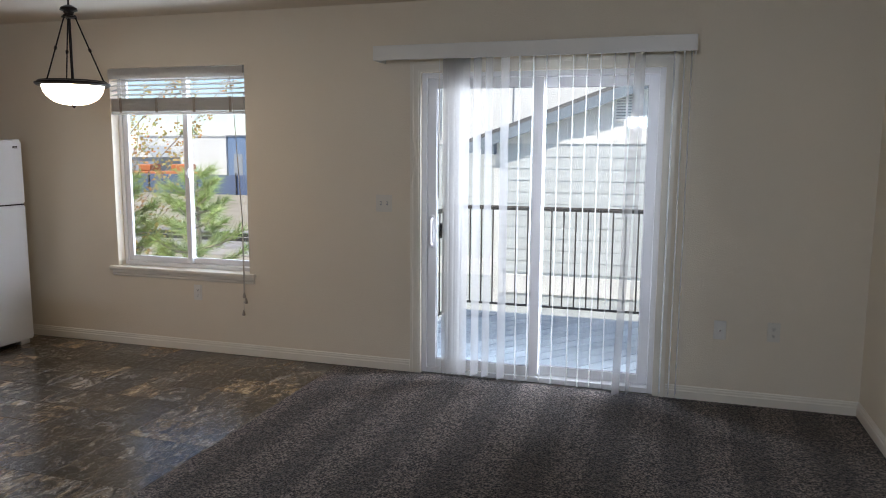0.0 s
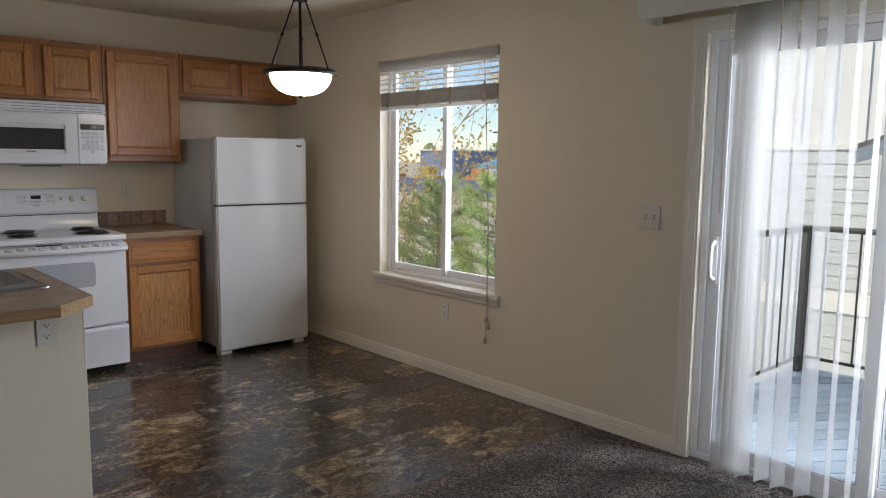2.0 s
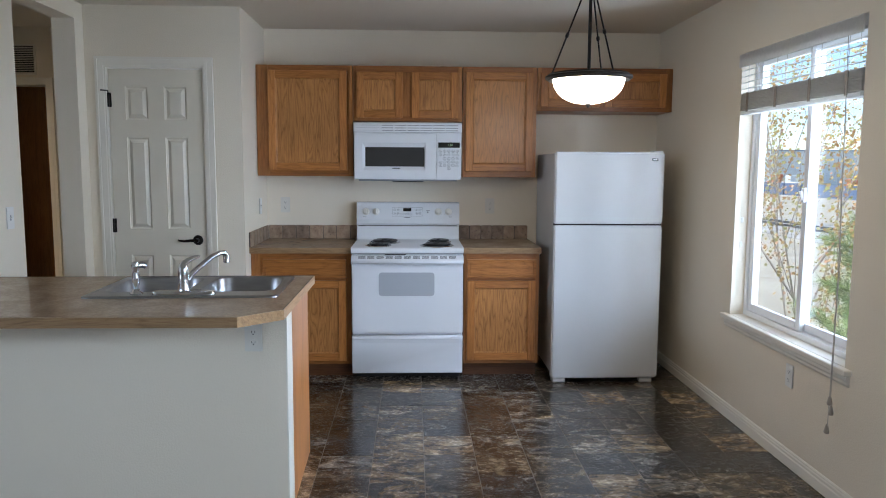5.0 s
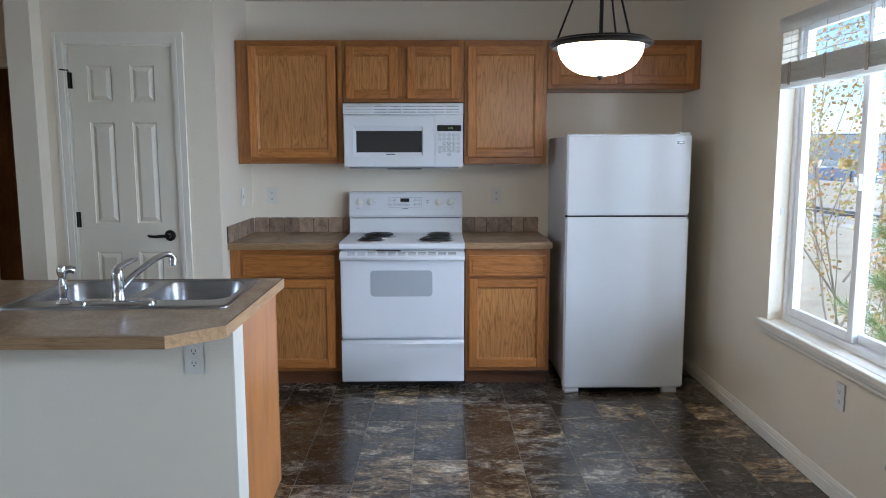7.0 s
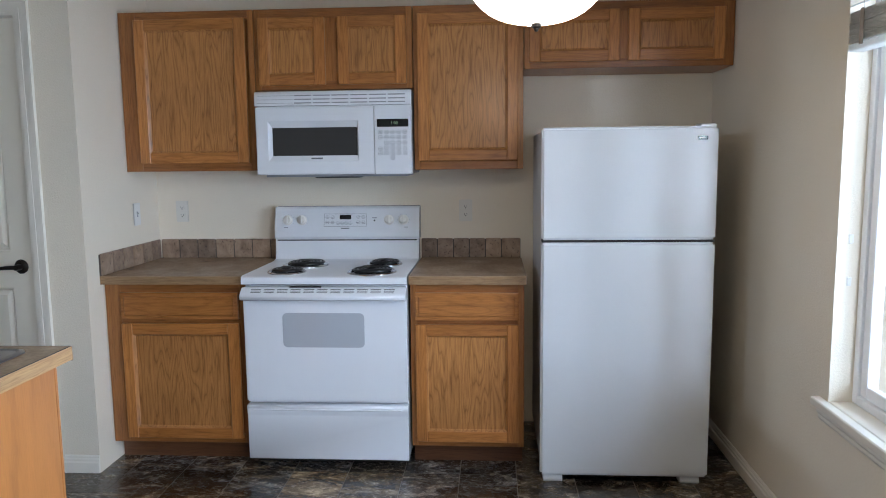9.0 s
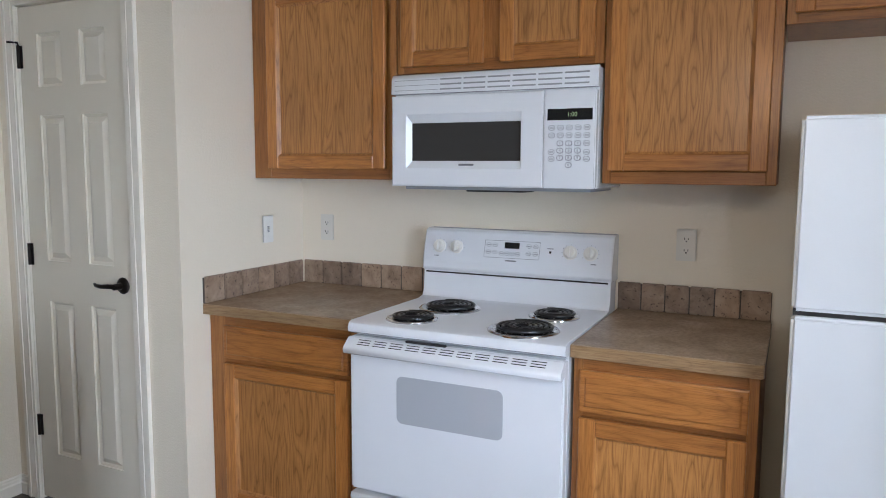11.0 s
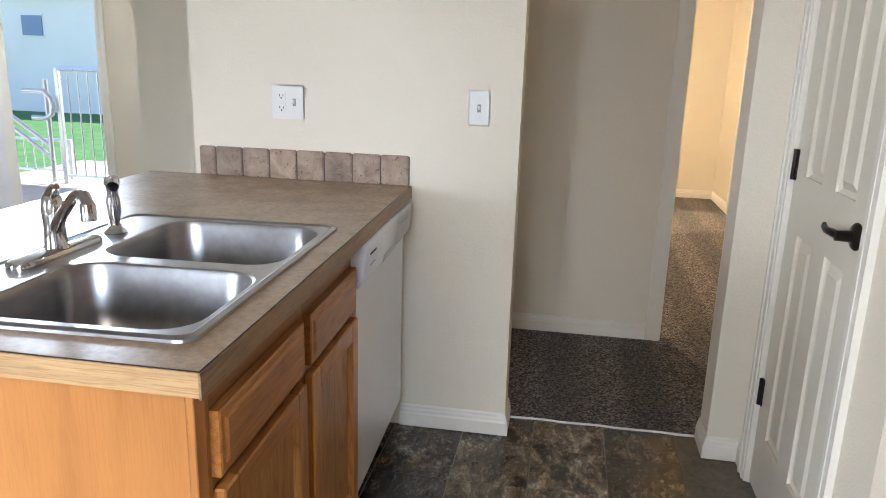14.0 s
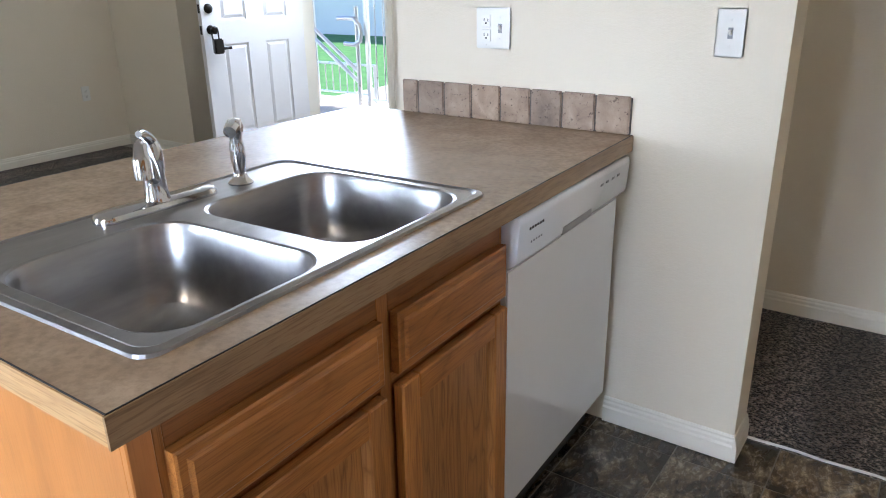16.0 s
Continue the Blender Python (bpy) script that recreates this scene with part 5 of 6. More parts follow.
# peninsula top with a hole for the sink
pt = thing("peninsula_top", (0, 0, 0), "tan mottled laminate peninsula top with oak edge", "worktop", "kitchen worktops")
SX0, SX1, SY0, SY1 = -3.600, -3.032, 1.568, 2.372
bm = boxes(((SX0 + 0.02, SOUTH_Y, 0.869), (SX1 - 0.02, SY0 + 0.02, 0.908)), ((SX0 + 0.02, SY1 - 0.02, 0.869), (SX1 - 0.02, 2.448, 0.908)))
prism(bm, [(-3.668, 2.448), (-3.625, SOUTH_Y), (SX0 + 0.02, SOUTH_Y), (SX0 + 0.02, 2.448)], "z", 0.869, 0.908)
prism(bm, [(SX1 - 0.02, SOUTH_Y), (-2.654, SOUTH_Y), (-2.654, 2.306), (-2.790, 2.448), (SX1 - 0.02, 2.448)], "z", 0.869, 0.908)
part("top", bm, LAMINATE, pt)
bm = bmesh.new()
prism(bm, [(-3.672, 2.452), (-3.629, SOUTH_Y), (-3.625, SOUTH_Y), (-3.668, 2.448), (-3.668, 2.452)], "z", 0.865, 0.9068)
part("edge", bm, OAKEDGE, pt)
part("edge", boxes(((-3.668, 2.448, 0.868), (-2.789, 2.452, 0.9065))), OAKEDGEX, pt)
bm = bmesh.new()
prism(bm, [(-2.790, 2.448), (-2.789, 2.452), (-2.788, 2.452), (-2.650, 2.308), (-2.650, 2.306), (-2.654, 2.306)], "z", 0.868, 0.9065)
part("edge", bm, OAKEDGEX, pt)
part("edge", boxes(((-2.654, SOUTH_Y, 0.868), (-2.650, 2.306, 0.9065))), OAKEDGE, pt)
bm = bmesh.new()
prism(bm, [(-3.6695, 2.4495), (-3.6265, SOUTH_Y), (-3.6250, SOUTH_Y), (-3.6680, 2.4480)], "z", 0.9060, 0.9083)
prism(bm, [(-3.6680, 2.4480), (-2.790, 2.4480), (-2.790, 2.4495), (-3.6695, 2.4495)], "z", 0.9060, 0.9083)
part("seam", bm, DARK, pt, "thin dark joint along the edge")


# ---------- sink ----------
def rounded(x0, x1, y0, y1, r, n=7):
    out = []
    for cx_, cy_, a0 in ((x1 - r, y1 - r, 0), (x0 + r, y1 - r, 90), (x0 + r, y0 + r, 180), (x1 - r, y0 + r, 270)):
        out += [(cx_ + r * math.cos(radians(a0 + 90 * k / (n - 1))), cy_ + r * math.sin(radians(a0 + 90 * k / (n - 1)))) for k in range(n)]
    return out


sink = askew("sink", -3.325, 1.97, "stainless steel double-bowl drop-in sink", "sink")
DZ = 0.9135
basins = [(-3.578, -3.165, 2.006, 2.338), (-3.578, -3.165, 1.602, 1.958)]
bm = bmesh.new()
oxy = rounded(SX0, SX1, SY0, SY1, 0.03)
rim = [[bm.verts.new((x, y, z)) for x, y in rounded(SX0 + e, SX1 - e, SY0 + e, SY1 - e, 0.03)] for e, z in ((0.0, 0.9082), (0.001, DZ), (0.010, DZ + 0.0035), (0.016, DZ))]
ring_faces(bm, rim, caps=False)
inner = rim[-1]
deck_edges = [bm.edges.get((inner[k], inner[(k + 1) % len(inner)])) for k in range(len(inner))]
for bx0, bx1, by0, by1 in basins:
    loop = [bm.verts.new((x, y, DZ)) for x, y in rounded(bx0, bx1, by0, by1, 0.075)]
    deck_edges += [bm.edges.new((loop[k], loop[(k + 1) % len(loop)])) for k in range(len(loop))]
bmesh.ops.triangle_fill(bm, use_beauty=True, use_dissolve=False, edges=deck_edges)
bmesh.ops.recalc_face_normals(bm, faces=bm.faces)
if sum(f.normal.z for f in bm.faces) < 0:
    bmesh.ops.reverse_faces(bm, faces=bm.faces)
part("sink_deck", bm, STEEL, sink)
for bx0, bx1, by0, by1 in basins:
    bm = bmesh.new()
    prof = [(0.0, DZ + 0.0002, 0.075), (0.004, DZ - 0.002, 0.075), (0.008, DZ - 0.012, 0.075), (0.016, DZ - 0.10, 0.078), (0.024, DZ - 0.145, 0.08), (0.045, DZ - 0.168, 0.085), (0.085, DZ - 0.176, 0.07), (0.14, DZ - 0.179, 0.02)]
    rings = [[bm.verts.new((x, y, z)) for x, y in rounded(bx0 + e, bx1 - e, by0 + e, by1 - e, r)] for e, z, r in prof]
    fs = ring_faces(bm, rings, caps=False) + [bm.faces.new(rings[-1])]
    bmesh.ops.recalc_face_normals(bm, faces=fs)
    if bm.faces[-1].normal.z < 0:
        bmesh.ops.reverse_faces(bm, faces=bm.faces)
    bs = part("basin", bm, STEEL, sink, "", True)
    cx_, cy_ = (bx0 + bx1) / 2, (by0 + by1) / 2
    bm = bmesh.new()
    lathe(bm, [(0.001, 0.002), (0.030, 0.001), (0.036, 0.004), (0.045, 0.004), (0.048, 0.0), (0.001, 0.0)], (cx_, cy_, DZ - 0.1785), n=28)
    part("drain", bm, CHROME, bs, "", True)

faucet = thing("faucet", (0, 0, 0), "chrome single-lever kitchen faucet", "faucet")
FXc, FYc = -3.100, 1.980
bm = bmesh.new()
plate = rounded(FXc - 0.030, FXc + 0.030, 1.848, 2.112, 0.028)
rings = [[bm.verts.new((FXc + (x - FXc) * s, FYc + (y - FYc) * (1 - (1 - s) * 0.3), z)) for x, y in plate] for s, z in ((1.0, DZ), (1.0, DZ + 0.006), (0.9, DZ + 0.013), (0.7, DZ + 0.016))]
ring_faces(bm, rings)
part("deck_plate", bm, CHROME, faucet, "", True)
bm = bmesh.new()
lathe(bm, [(0.026, 0.014), (0.023, 0.022), (0.021, 0.060), (0.022, 0.085), (0.0225, 0.105), (0.019, 0.122), (0.012, 0.132), (0.001, 0.134)], (FXc, FYc, DZ), n=28)
part("faucet_body", bm, CHROME, faucet, "", True)
bm = bmesh.new()
sd = Vector((-0.80, 0.60, 0)).normalized()
pts = [Vector((FXc, FYc, DZ)) + sd * a + Vector((0, 0, h)) for a, h in ((0.012, 0.060), (0.055, 0.092), (0.105, 0.122), (0.150, 0.146), (0.190, 0.158), (0.213, 0.157), (0.222, 0.147), (0.224, 0.143), (0.226, 0.112))]
tube(bm, pts, [0.014, 0.0125, 0.0115, 0.011, 0.011, 0.0112, 0.0115, 0.0145, 0.0145], 16)
part("spout", bm, CHROME, faucet, "", True)
bm = bmesh.new()
hdv = Vector((-0.72, 0.69, 0)).normalized()
pts = [Vector((FXc, FYc, DZ)) + hdv * a + Vector((0, 0, h)) for a, h in ((-0.004, 0.120), (0.006, 0.132), (0.026, 0.143), (0.052, 0.152), (0.076, 0.156))]
tube(bm, pts, [0.015, 0.014, 0.011, 0.009, 0.006], 12)
part("lever", bm, CHROME, faucet, "", True)
spray = thing("sink_sprayer", (0, 0, 0), "chrome side sprayer in its holder", "sprayer")
sxc, syc = -3.105, 1.780
bm = bmesh.new()
lathe(bm, [(0.026, 0.0), (0.027, 0.004), (0.016, 0.014), (0.014, 0.022), (0.001, 0.022)], (sxc, syc, DZ), n=24)
part("holder", bm, CHROME, spray, "", True)
bm = bmesh.new()
lathe(bm, [(0.011, 0.018), (0.012, 0.03), (0.0165, 0.055), (0.0155, 0.080), (0.0125, 0.098), (0.016, 0.110), (0.018, 0.122), (0.014, 0.136), (0.001, 0.14)], (sxc, syc, DZ), n=22)
tube(bm, [(sxc, syc, DZ + 0.12), (sxc - 0.016, syc + 0.022, DZ + 0.124), (sxc - 0.024, syc + 0.034, DZ + 0.118)], [0.014, 0.0145, 0.0135], 12)
part("spray_head", bm, CHROME, spray, "", True)

# ---------- pendant lamp ----------
lamp = thing("pendant_lamp", (-3.502, 3.774, 0), "bronze pendant with frosted glass bowl, switched on", "lamp")
bm = bmesh.new()
lathe(bm, [(0.001, CZ - 0.002), (0.062, CZ - 0.002), (0.062, CZ - 0.010), (0.040, CZ - 0.030), (0.008, CZ - 0.036), (0.001, CZ - 0.036)], n=28)
part("canopy", bm, BRONZE, lamp, "", True)
bm = bmesh.new()
tube(bm, [(0, 0, CZ - 0.036), (0, 0, 2.32)], 0.006, 8)
lathe(bm, [(0.001, 2.325), (0.020, 2.325), (0.045, 2.310), (0.048, 2.296), (0.030, 2.288), (0.022, 2.268), (0.040, 2.262), (0.042, 2.255), (0.001, 2.25)], n=24)
part("hub", bm, BRONZE, lamp, "", True)
bm = bmesh.new()
tube(bm, [(0, 0, 2.25), (0, 0, 1.80)], 0.008, 10)
part("stem", bm, BRONZE, lamp, "", True)
for k in range(3):
    a = radians(25 + 120 * k)
    c, s_ = math.cos(a), math.sin(a)
    bm = bmesh.new()
    p0, p1 = Vector((0.034 * c, 0.034 * s_, 2.258)), Vector((0.176 * c, 0.176 * s_, 1.885))
    tube(bm, [p0, p1], 0.0042, 8)
    for f in (0.0, 0.5, 1.0):
        q = p0.lerp(p1, f)
        d = (p1 - p0).normalized()
        tube(bm, [q - d * 0.014, q - d * 0.007, q + d * 0.007, q + d * 0.014], [0.003, 0.0085, 0.0085, 0.003], 8)
    part("arm", bm, BRONZE, lamp, "", True)
bm = bmesh.new()
lathe(bm, [(0.168, 1.868), (0.190, 1.862), (0.204, 1.872), (0.203, 1.882), (0.190, 1.886), (0.186, 1.893), (0.172, 1.893), (0.166, 1.885), (0.168, 1.868)], n=48)
part("ring", bm, BRONZE, lamp, "", True)
bm = bmesh.new()
R = []
for k in range(12):
    a = radians(90 * k / 11)
    R.append((0.168 * math.cos(a) ** 0.82 if k < 11 else 0.004, 1.872 - 0.118 * math.sin(a)))
rings = [[bm.verts.new((r * math.cos(2 * math.pi * j / 40), r * math.sin(2 * math.pi * j / 40), z)) for j in range(40)] for r, z in R]
ring_faces(bm, rings, caps=False)
part("bowl", bm, BOWL, lamp, "glowing frosted glass bowl", True)
bm = bmesh.new()
lathe(bm, [(0.001, 1.756), (0.013, 1.754), (0.012, 1.746), (0.006, 1.742), (0.005, 1.737), (0.001, 1.735)], n=16)
part("finial", bm, BRONZE, lamp, "", True)


# ---------- switches and sockets ----------
def wall_plate(pos, out, kinds, mat, lab, category, double=False):
    """A cover plate on a wall: kinds of 's' toggle, 'o' socket pair, 'j' coax jack, 'b' blank, 'g' ground-fault socket."""
    n = len(kinds)
    w, h = 0.070 + 0.046 * (n - 1), 0.115
    rz = {(0, -1): 0, (1, 0): 90, (0, 1): 180, (-1, 0): 270}[out]
    p = thing({"light switch": "light_switch", "outlet": "outlet", "wall plate": "jack_plate"}[category], pos, lab, category, "wall plates", rz=rz)
    part("plate", boxes(((-w / 2, -0.0055, -h / 2), (w / 2, 0.0, h / 2)), bev=0.003, seg=2), mat, p)
    for k, kind in enumerate(kinds):
        x = (k - (n - 1) / 2) * 0.046
        if kind == "s":
            part("slot", boxes(((x - 0.006, -0.0062, -0.013), (x + 0.006, -0.0045, 0.013))), GASKET, p)
            bm = bmesh.new()
            prism(bm, [(-0.0055, -0.006), (-0.016, 0.004), (-0.015, 0.009), (-0.0055, 0.006)], "x", x - 0.004, x + 0.004, 0.001)
            part("toggle", bm, mat, p)
        elif kind in "og":
            for z in (-0.0205, 0.0205):
                bm = bmesh.new()
                if kind == "o":
                    prism(bm, [(x + 0.0165 * math.cos(2 * math.pi * j / 20), z + max(-0.0135, min(0.0135, 0.017 * math.sin(2 * math.pi * j / 20)))) for j in range(20)], "y", -0.0075, -0.004)
                else:
                    box(bm, (x - 0.0155, -0.0075, z - 0.0165), (x + 0.0155, -0.004, z + 0.0165), 0.001)
                rec = part("receptacle", bm, mat, p)
                part("slots", boxes(((x - 0.0075, -0.0079, z - 0.002), (x - 0.0052, -0.007, z + 0.0065)), ((x + 0.0052, -0.0079, z - 0.002), (x + 0.0075, -0.007, z + 0.0055)), ((x - 0.0025, -0.0079, z - 0.0095), (x + 0.0025, -0.007, z - 0.0045))), DARK, rec)
        elif kind == "j":
            bm = bmesh.new()
            lathe(bm, [(0.001, 0.0), (0.006, 0.0), (0.006, 0.010), (0.003, 0.012), (0.001, 0.012)], n=12)
            for v in bm.verts:
                v.co = Vector((x + v.co.x, -0.0055 - v.co.z, v.co.y))
            part("jack", bm, CHROME, p, "", True)
        for z in ((-0.03, 0.03) if kind in "sj" else (0.0,)) if kind != "g" else (-0.047, 0.047):
            bm = bmesh.new()
            box(bm, (x - 0.0022, -0.0066, z - 0.0022), (x + 0.0022, -0.005, z + 0.0022), 0.0008)
            part("screw", bm, mat, p)
    return p


wall_plate((-3.426, NY, 0.447), (0, -1), "o", PLASTIC, "white duplex outlet below the window", "outlet")
wall_plate((-1.940, NY, 1.150), (0, -1), "ss", ALMOND, "cream double light switch beside the sliding door", "light switch")
wall_plate((0.214, NY, 0.449), (0, -1), "j", PLASTIC, "white coaxial cable wall plate", "wall plate")
wall_plate((0.510, NY, 0.457), (0, -1), "o", ALMOND, "cream duplex outlet on the living room wall", "outlet")
wall_plate((WX, 3.528, 1.158), (1, 0), "o", ALMOND, "cream duplex outlet beside the range", "outlet")
wall_plate((WX, 1.986, 1.162), (1, 0), "o", ALMOND, "cream duplex outlet above the corner worktop", "outlet")
wall_plate((-5.310, SIDE_Y, 1.166), (0, 1), "s", PLASTIC, "white light switch above the corner worktop", "light switch")
wall_plate((-3.188, SOUTH_Y, 1.175), (0, 1), "gs", PLASTIC, "white ground-fault outlet and switch plate", "outlet")
wall_plate((-3.852, SOUTH_Y, 1.180), (0, 1), "s", PLASTIC, "white light switch beside the hall opening", "light switch")
wall_plate((-2.885, 2.314, 0.778), (1, 0), "o", ALMOND, "cream duplex outlet on the peninsula wall", "outlet")
wall_plate((1.42, -0.475, 0.47), (-1, 0), "o", PLASTIC, "white duplex outlet on the living room wall", "outlet")
wall_plate((-1.13, ENTRY_Y, 1.15), (0, 1), "ss", PLASTIC, "white double light switch beside the entry door", "light switch")
wall_plate((-5.645, -2.20, 0.45), (1, 0), "j", PLASTIC, "white cable plate low on the bedroom wall", "wall plate")
wall_plate((-5.645, -1.80, 0.45), (1, 0), "o", PLASTIC, "white duplex outlet low on the bedroom wall", "outlet")


# ---------- bedroom, bathroom and hall details ----------
def ceiling_lamp(x, y, mat):
    c = thing("ceiling_lamp", (x, y, 0), "round ceiling lamp with warm glass, switched on", "lamp")
    bm = bmesh.new()
    lathe(bm, [(0.001, CZ - 0.001), (0.16, CZ - 0.001), (0.16, CZ - 0.03), (0.15, CZ - 0.032), (0.001, CZ - 0.032)], n=28)
    part("base", bm, TRIM, c)
    bm = bmesh.new()
    lathe(bm, [(0.145, CZ - 0.034), (0.13, CZ - 0.075), (0.08, CZ - 0.105), (0.001, CZ - 0.112)], n=28)
    part("glass", bm, mat, c, "warm glowing glass", True)


ceiling_lamp(-3.9, -2.6, WARMG)
ceiling_lamp(-6.6, -3.2, WARMG)
van = thing("bath_vanity", (-6.62, -3.95, 0), "oak bathroom vanity with pale top", "cabinet")
part("body", boxes(((-0.55, -0.53, 0.0), (0.55, 0.0, 0.80)), bev=0.002), BROWNW, van)
part("top", boxes(((-0.57, -0.545, 0.80), (0.57, 0.02, 0.835)), bev=0.004), LAMINATE, van)
for a, b in ((-0.53, -0.02), (0.02, 0.53)):
    part("door", boxes(((a, 0.0, 0.12), (b, 0.018, 0.76)), bev=0.004), BROWNW, van)
bath_door = thing("door_5", (-5.765, -3.655, 0.014), "warm lit six-panel bathroom door standing open", "door", kind="structure", rz=168)
lf = six_panel(bath_door, 0.70, 2.02, BROWNW)
lever(lf, 0.64, 0.955, -1)
linen = thing("linen_cabinet", (-6.35, -0.05, 0), "tall oak cabinet in the room at the end of the hall", "cabinet")
part("body", boxes(((-0.25, -0.19, 0.0), (0.25, 0.30, 2.10)), bev=0.003), BROWNW, linen)
part("door", boxes(((0.25, -0.18, 0.10), (0.268, 0.29, 2.06)), bev=0.004), BROWNW, linen)
vent = thing("return_vent", (-5.60, 0.04, 2.215), "dark return air grille above the doorway", "vent")
part("frame", boxes(((0, -0.15, -0.11), (0.008, -0.135, 0.11)), ((0, 0.135, -0.11), (0.008, 0.15, 0.11)), ((0, -0.135, 0.097), (0.008, 0.135, 0.11)), ((0, -0.135, -0.11), (0.008, 0.135, -0.097)), bev=0.001), TRIM, vent)
part("backing", boxes(((0.0, -0.135, -0.097), (0.002, 0.135, 0.097))), DARK, vent)
lv = bmesh.new()
box(lv, (0, -0.135, -0.001), (0.010, 0.135, 0.001))
lv_me = mesh_of("slat", lv, TRIM)
for k in range(15):
    piece("slat", lv_me, vent, pose(0.001, 0, -0.09 + 0.0128 * k, 0, 35, 0))

# ---------- outdoors: deck ----------
DKZ = -0.06
deck = thing("deck", (0, 0, 0), "grey deck with diagonal boards outside the sliding door", "deck")
part("joists", boxes(((-2.10, NY + 0.152, DKZ - 0.25), (1.60, 7.10, DKZ - 0.03))), FASCIA, deck)
fd = boxes(((-2.12, 7.10, DKZ - 0.26), (1.62, 7.13, DKZ)), ((-2.13, NY + 0.152, DKZ - 0.26), (-2.10, 7.13, DKZ)))
part("rim_board", fd, SIDTRIM, deck)
bw = 0.140
ang = radians(52)
dv, nv = Vector((math.cos(ang), math.sin(ang))), Vector((-math.sin(ang), math.cos(ang)))


def clip_band(lo, hi, x0, x1, y0, y1):
    """The part of a rectangle between two parallel lines across nv."""
    poly = [Vector(p) for p in ((x0, y0), (x1, y0), (x1, y1), (x0, y1))]
    for limit, sign in ((lo, 1), (hi, -1)):
        out = []
        for p, q in zip(poly, poly[1:] + poly[:1]):
            a, b = sign * (p.dot(nv) - limit), sign * (q.dot(nv) - limit)
            if a >= 0:
                out.append(p)
            if a * b < 0:
                out.append(p.lerp(q, a / (a - b)))
        poly = out
        if len(poly) < 3:
            return []
    return poly


for k in range(-30, 70):
    poly = clip_band(k * bw + 0.005, (k + 1) * bw - 0.005, -2.10, 1.60, NY + 0.155, 7.10)
    if len(poly) >= 3:
        bm = bmesh.new()
        prism(bm, [tuple(p) for p in poly], "z", DKZ - 0.026, DKZ + random.uniform(-0.001, 0.001))
        part("board", bm, DECK, deck)


def railing(name, lab, p, q, base, h, mat, step, post_r=0.022, bar=0.008, wide=0.03):
    """A straight railing: top and bottom rail, balusters and end posts."""
    r = thing(name, (0, 0, 0), lab, "railing", "railings")
    p, q = Vector(p), Vector(q)
    L = (q - p).length
    d = (q - p).normalized()
    for z, w, nm in ((base + h, wide, "top_rail"), (base + 0.10, 0.018, "bottom_rail")):
        bm = bmesh.new()
        a, b = Vector((p.x, p.y, z + (p.z if len(p) > 2 else 0))), Vector((q.x, q.y, z + (q.z if len(q) > 2 else 0)))
        tube(bm, [a, b], w * 0.72, 6)
        part(nm, bm, mat, r, "", False)
    n = int(L / step)
    bm = bmesh.new()
    tube(bm, [(0, 0, 0.10), (0, 0, h)], bar, 6)
    me = mesh_of("baluster", bm, mat)
    for k in range(1, n):
        e = p.lerp(q, k / n)
        piece("baluster", me, r, pose(e.x, e.y, base + e.z))
    bm = bmesh.new()
    box(bm, (-post_r, -post_r, 0), (post_r, post_r, h + 0.01), 0.003)
    me = mesh_of("post", bm, mat)
    for e in (p, q):
        piece("post", me, r, pose(e.x, e.y, base + e.z))
    return r


railing("deck_railing", "dark metal railing along the deck front", (-2.05, 7.03, 0), (1.55, 7.03, 0), DKZ, 1.03, IRON, 0.112)
railing("deck_railing", "dark metal railing at the deck side", (-2.05, 5.02, 0), (-2.05, 6.97, 0), DKZ, 1.03, IRON, 0.112)

# neighbouring house with lap siding, batten gable and roof
GZ = -2.8
HY = 11.0
nb = thing("neighbour_house", (0, 0, 0), "pale grey house with lap siding and a gable roof", "house")
hx0, hx1 = -2.62, 9.6
part("wall", boxes(((hx0, HY + 0.03, GZ), (hx1, HY + 9, 1.66))), SIDING, nb)
gb = bmesh.new()
pk = (hx0 + hx1) / 2
rise = 0.36
prism(gb, [(hx0, 1.66), (hx1, 1.66), (pk, 1.66 + (pk - hx0) * rise)], "y", HY + 0.02, HY + 9)
part("gable_wall", gb, SIDTRIM, nb)
bm = bmesh.new()
prism(bm, [(HY + 0.028, 0.0), (HY - 0.001, 0.0), (HY + 0.011, 0.205), (HY + 0.028, 0.205)], "x", hx0, hx1)
lap = mesh_of("siding_board", bm, SIDING)
for k in range(25):
    z = GZ + 0.1 + 0.172 * k
    if z < 1.5 and not -0.70 < z < -0.33:
        piece("siding_board", lap, nb, pose(0, 0, z))
part("belly_band", boxes(((hx0, HY - 0.02, -0.62), (hx1, HY + 0.03, -0.34))), SIDTRIM, nb, "white band board")
part("frieze_board", boxes(((hx0, HY - 0.015, 1.62), (hx1, HY + 0.03, 1.70))), SIDTRIM, nb)
part("corner_board", boxes(((hx0 - 0.012, HY - 0.015, GZ), (hx0 + 0.10, HY + 0.1, 1.62))), SIDTRIM, nb)
bm = bmesh.new()
box(bm, (-0.02, -0.012, 0), (0.02, 0.012, 1.0))
for k in range(28):
    x = hx0 + 0.2 + 0.42 * k
    top = 1.66 + (min(x - hx0, hx1 - x)) * rise
    if top > 1.75:
        bb = bmesh.new()
        box(bb, (x - 0.02, HY - 0.004, 1.70), (x + 0.02, HY + 0.02, top - 0.02))
        part("batten", bb, SIDTRIM, nb)
ov = 0.16
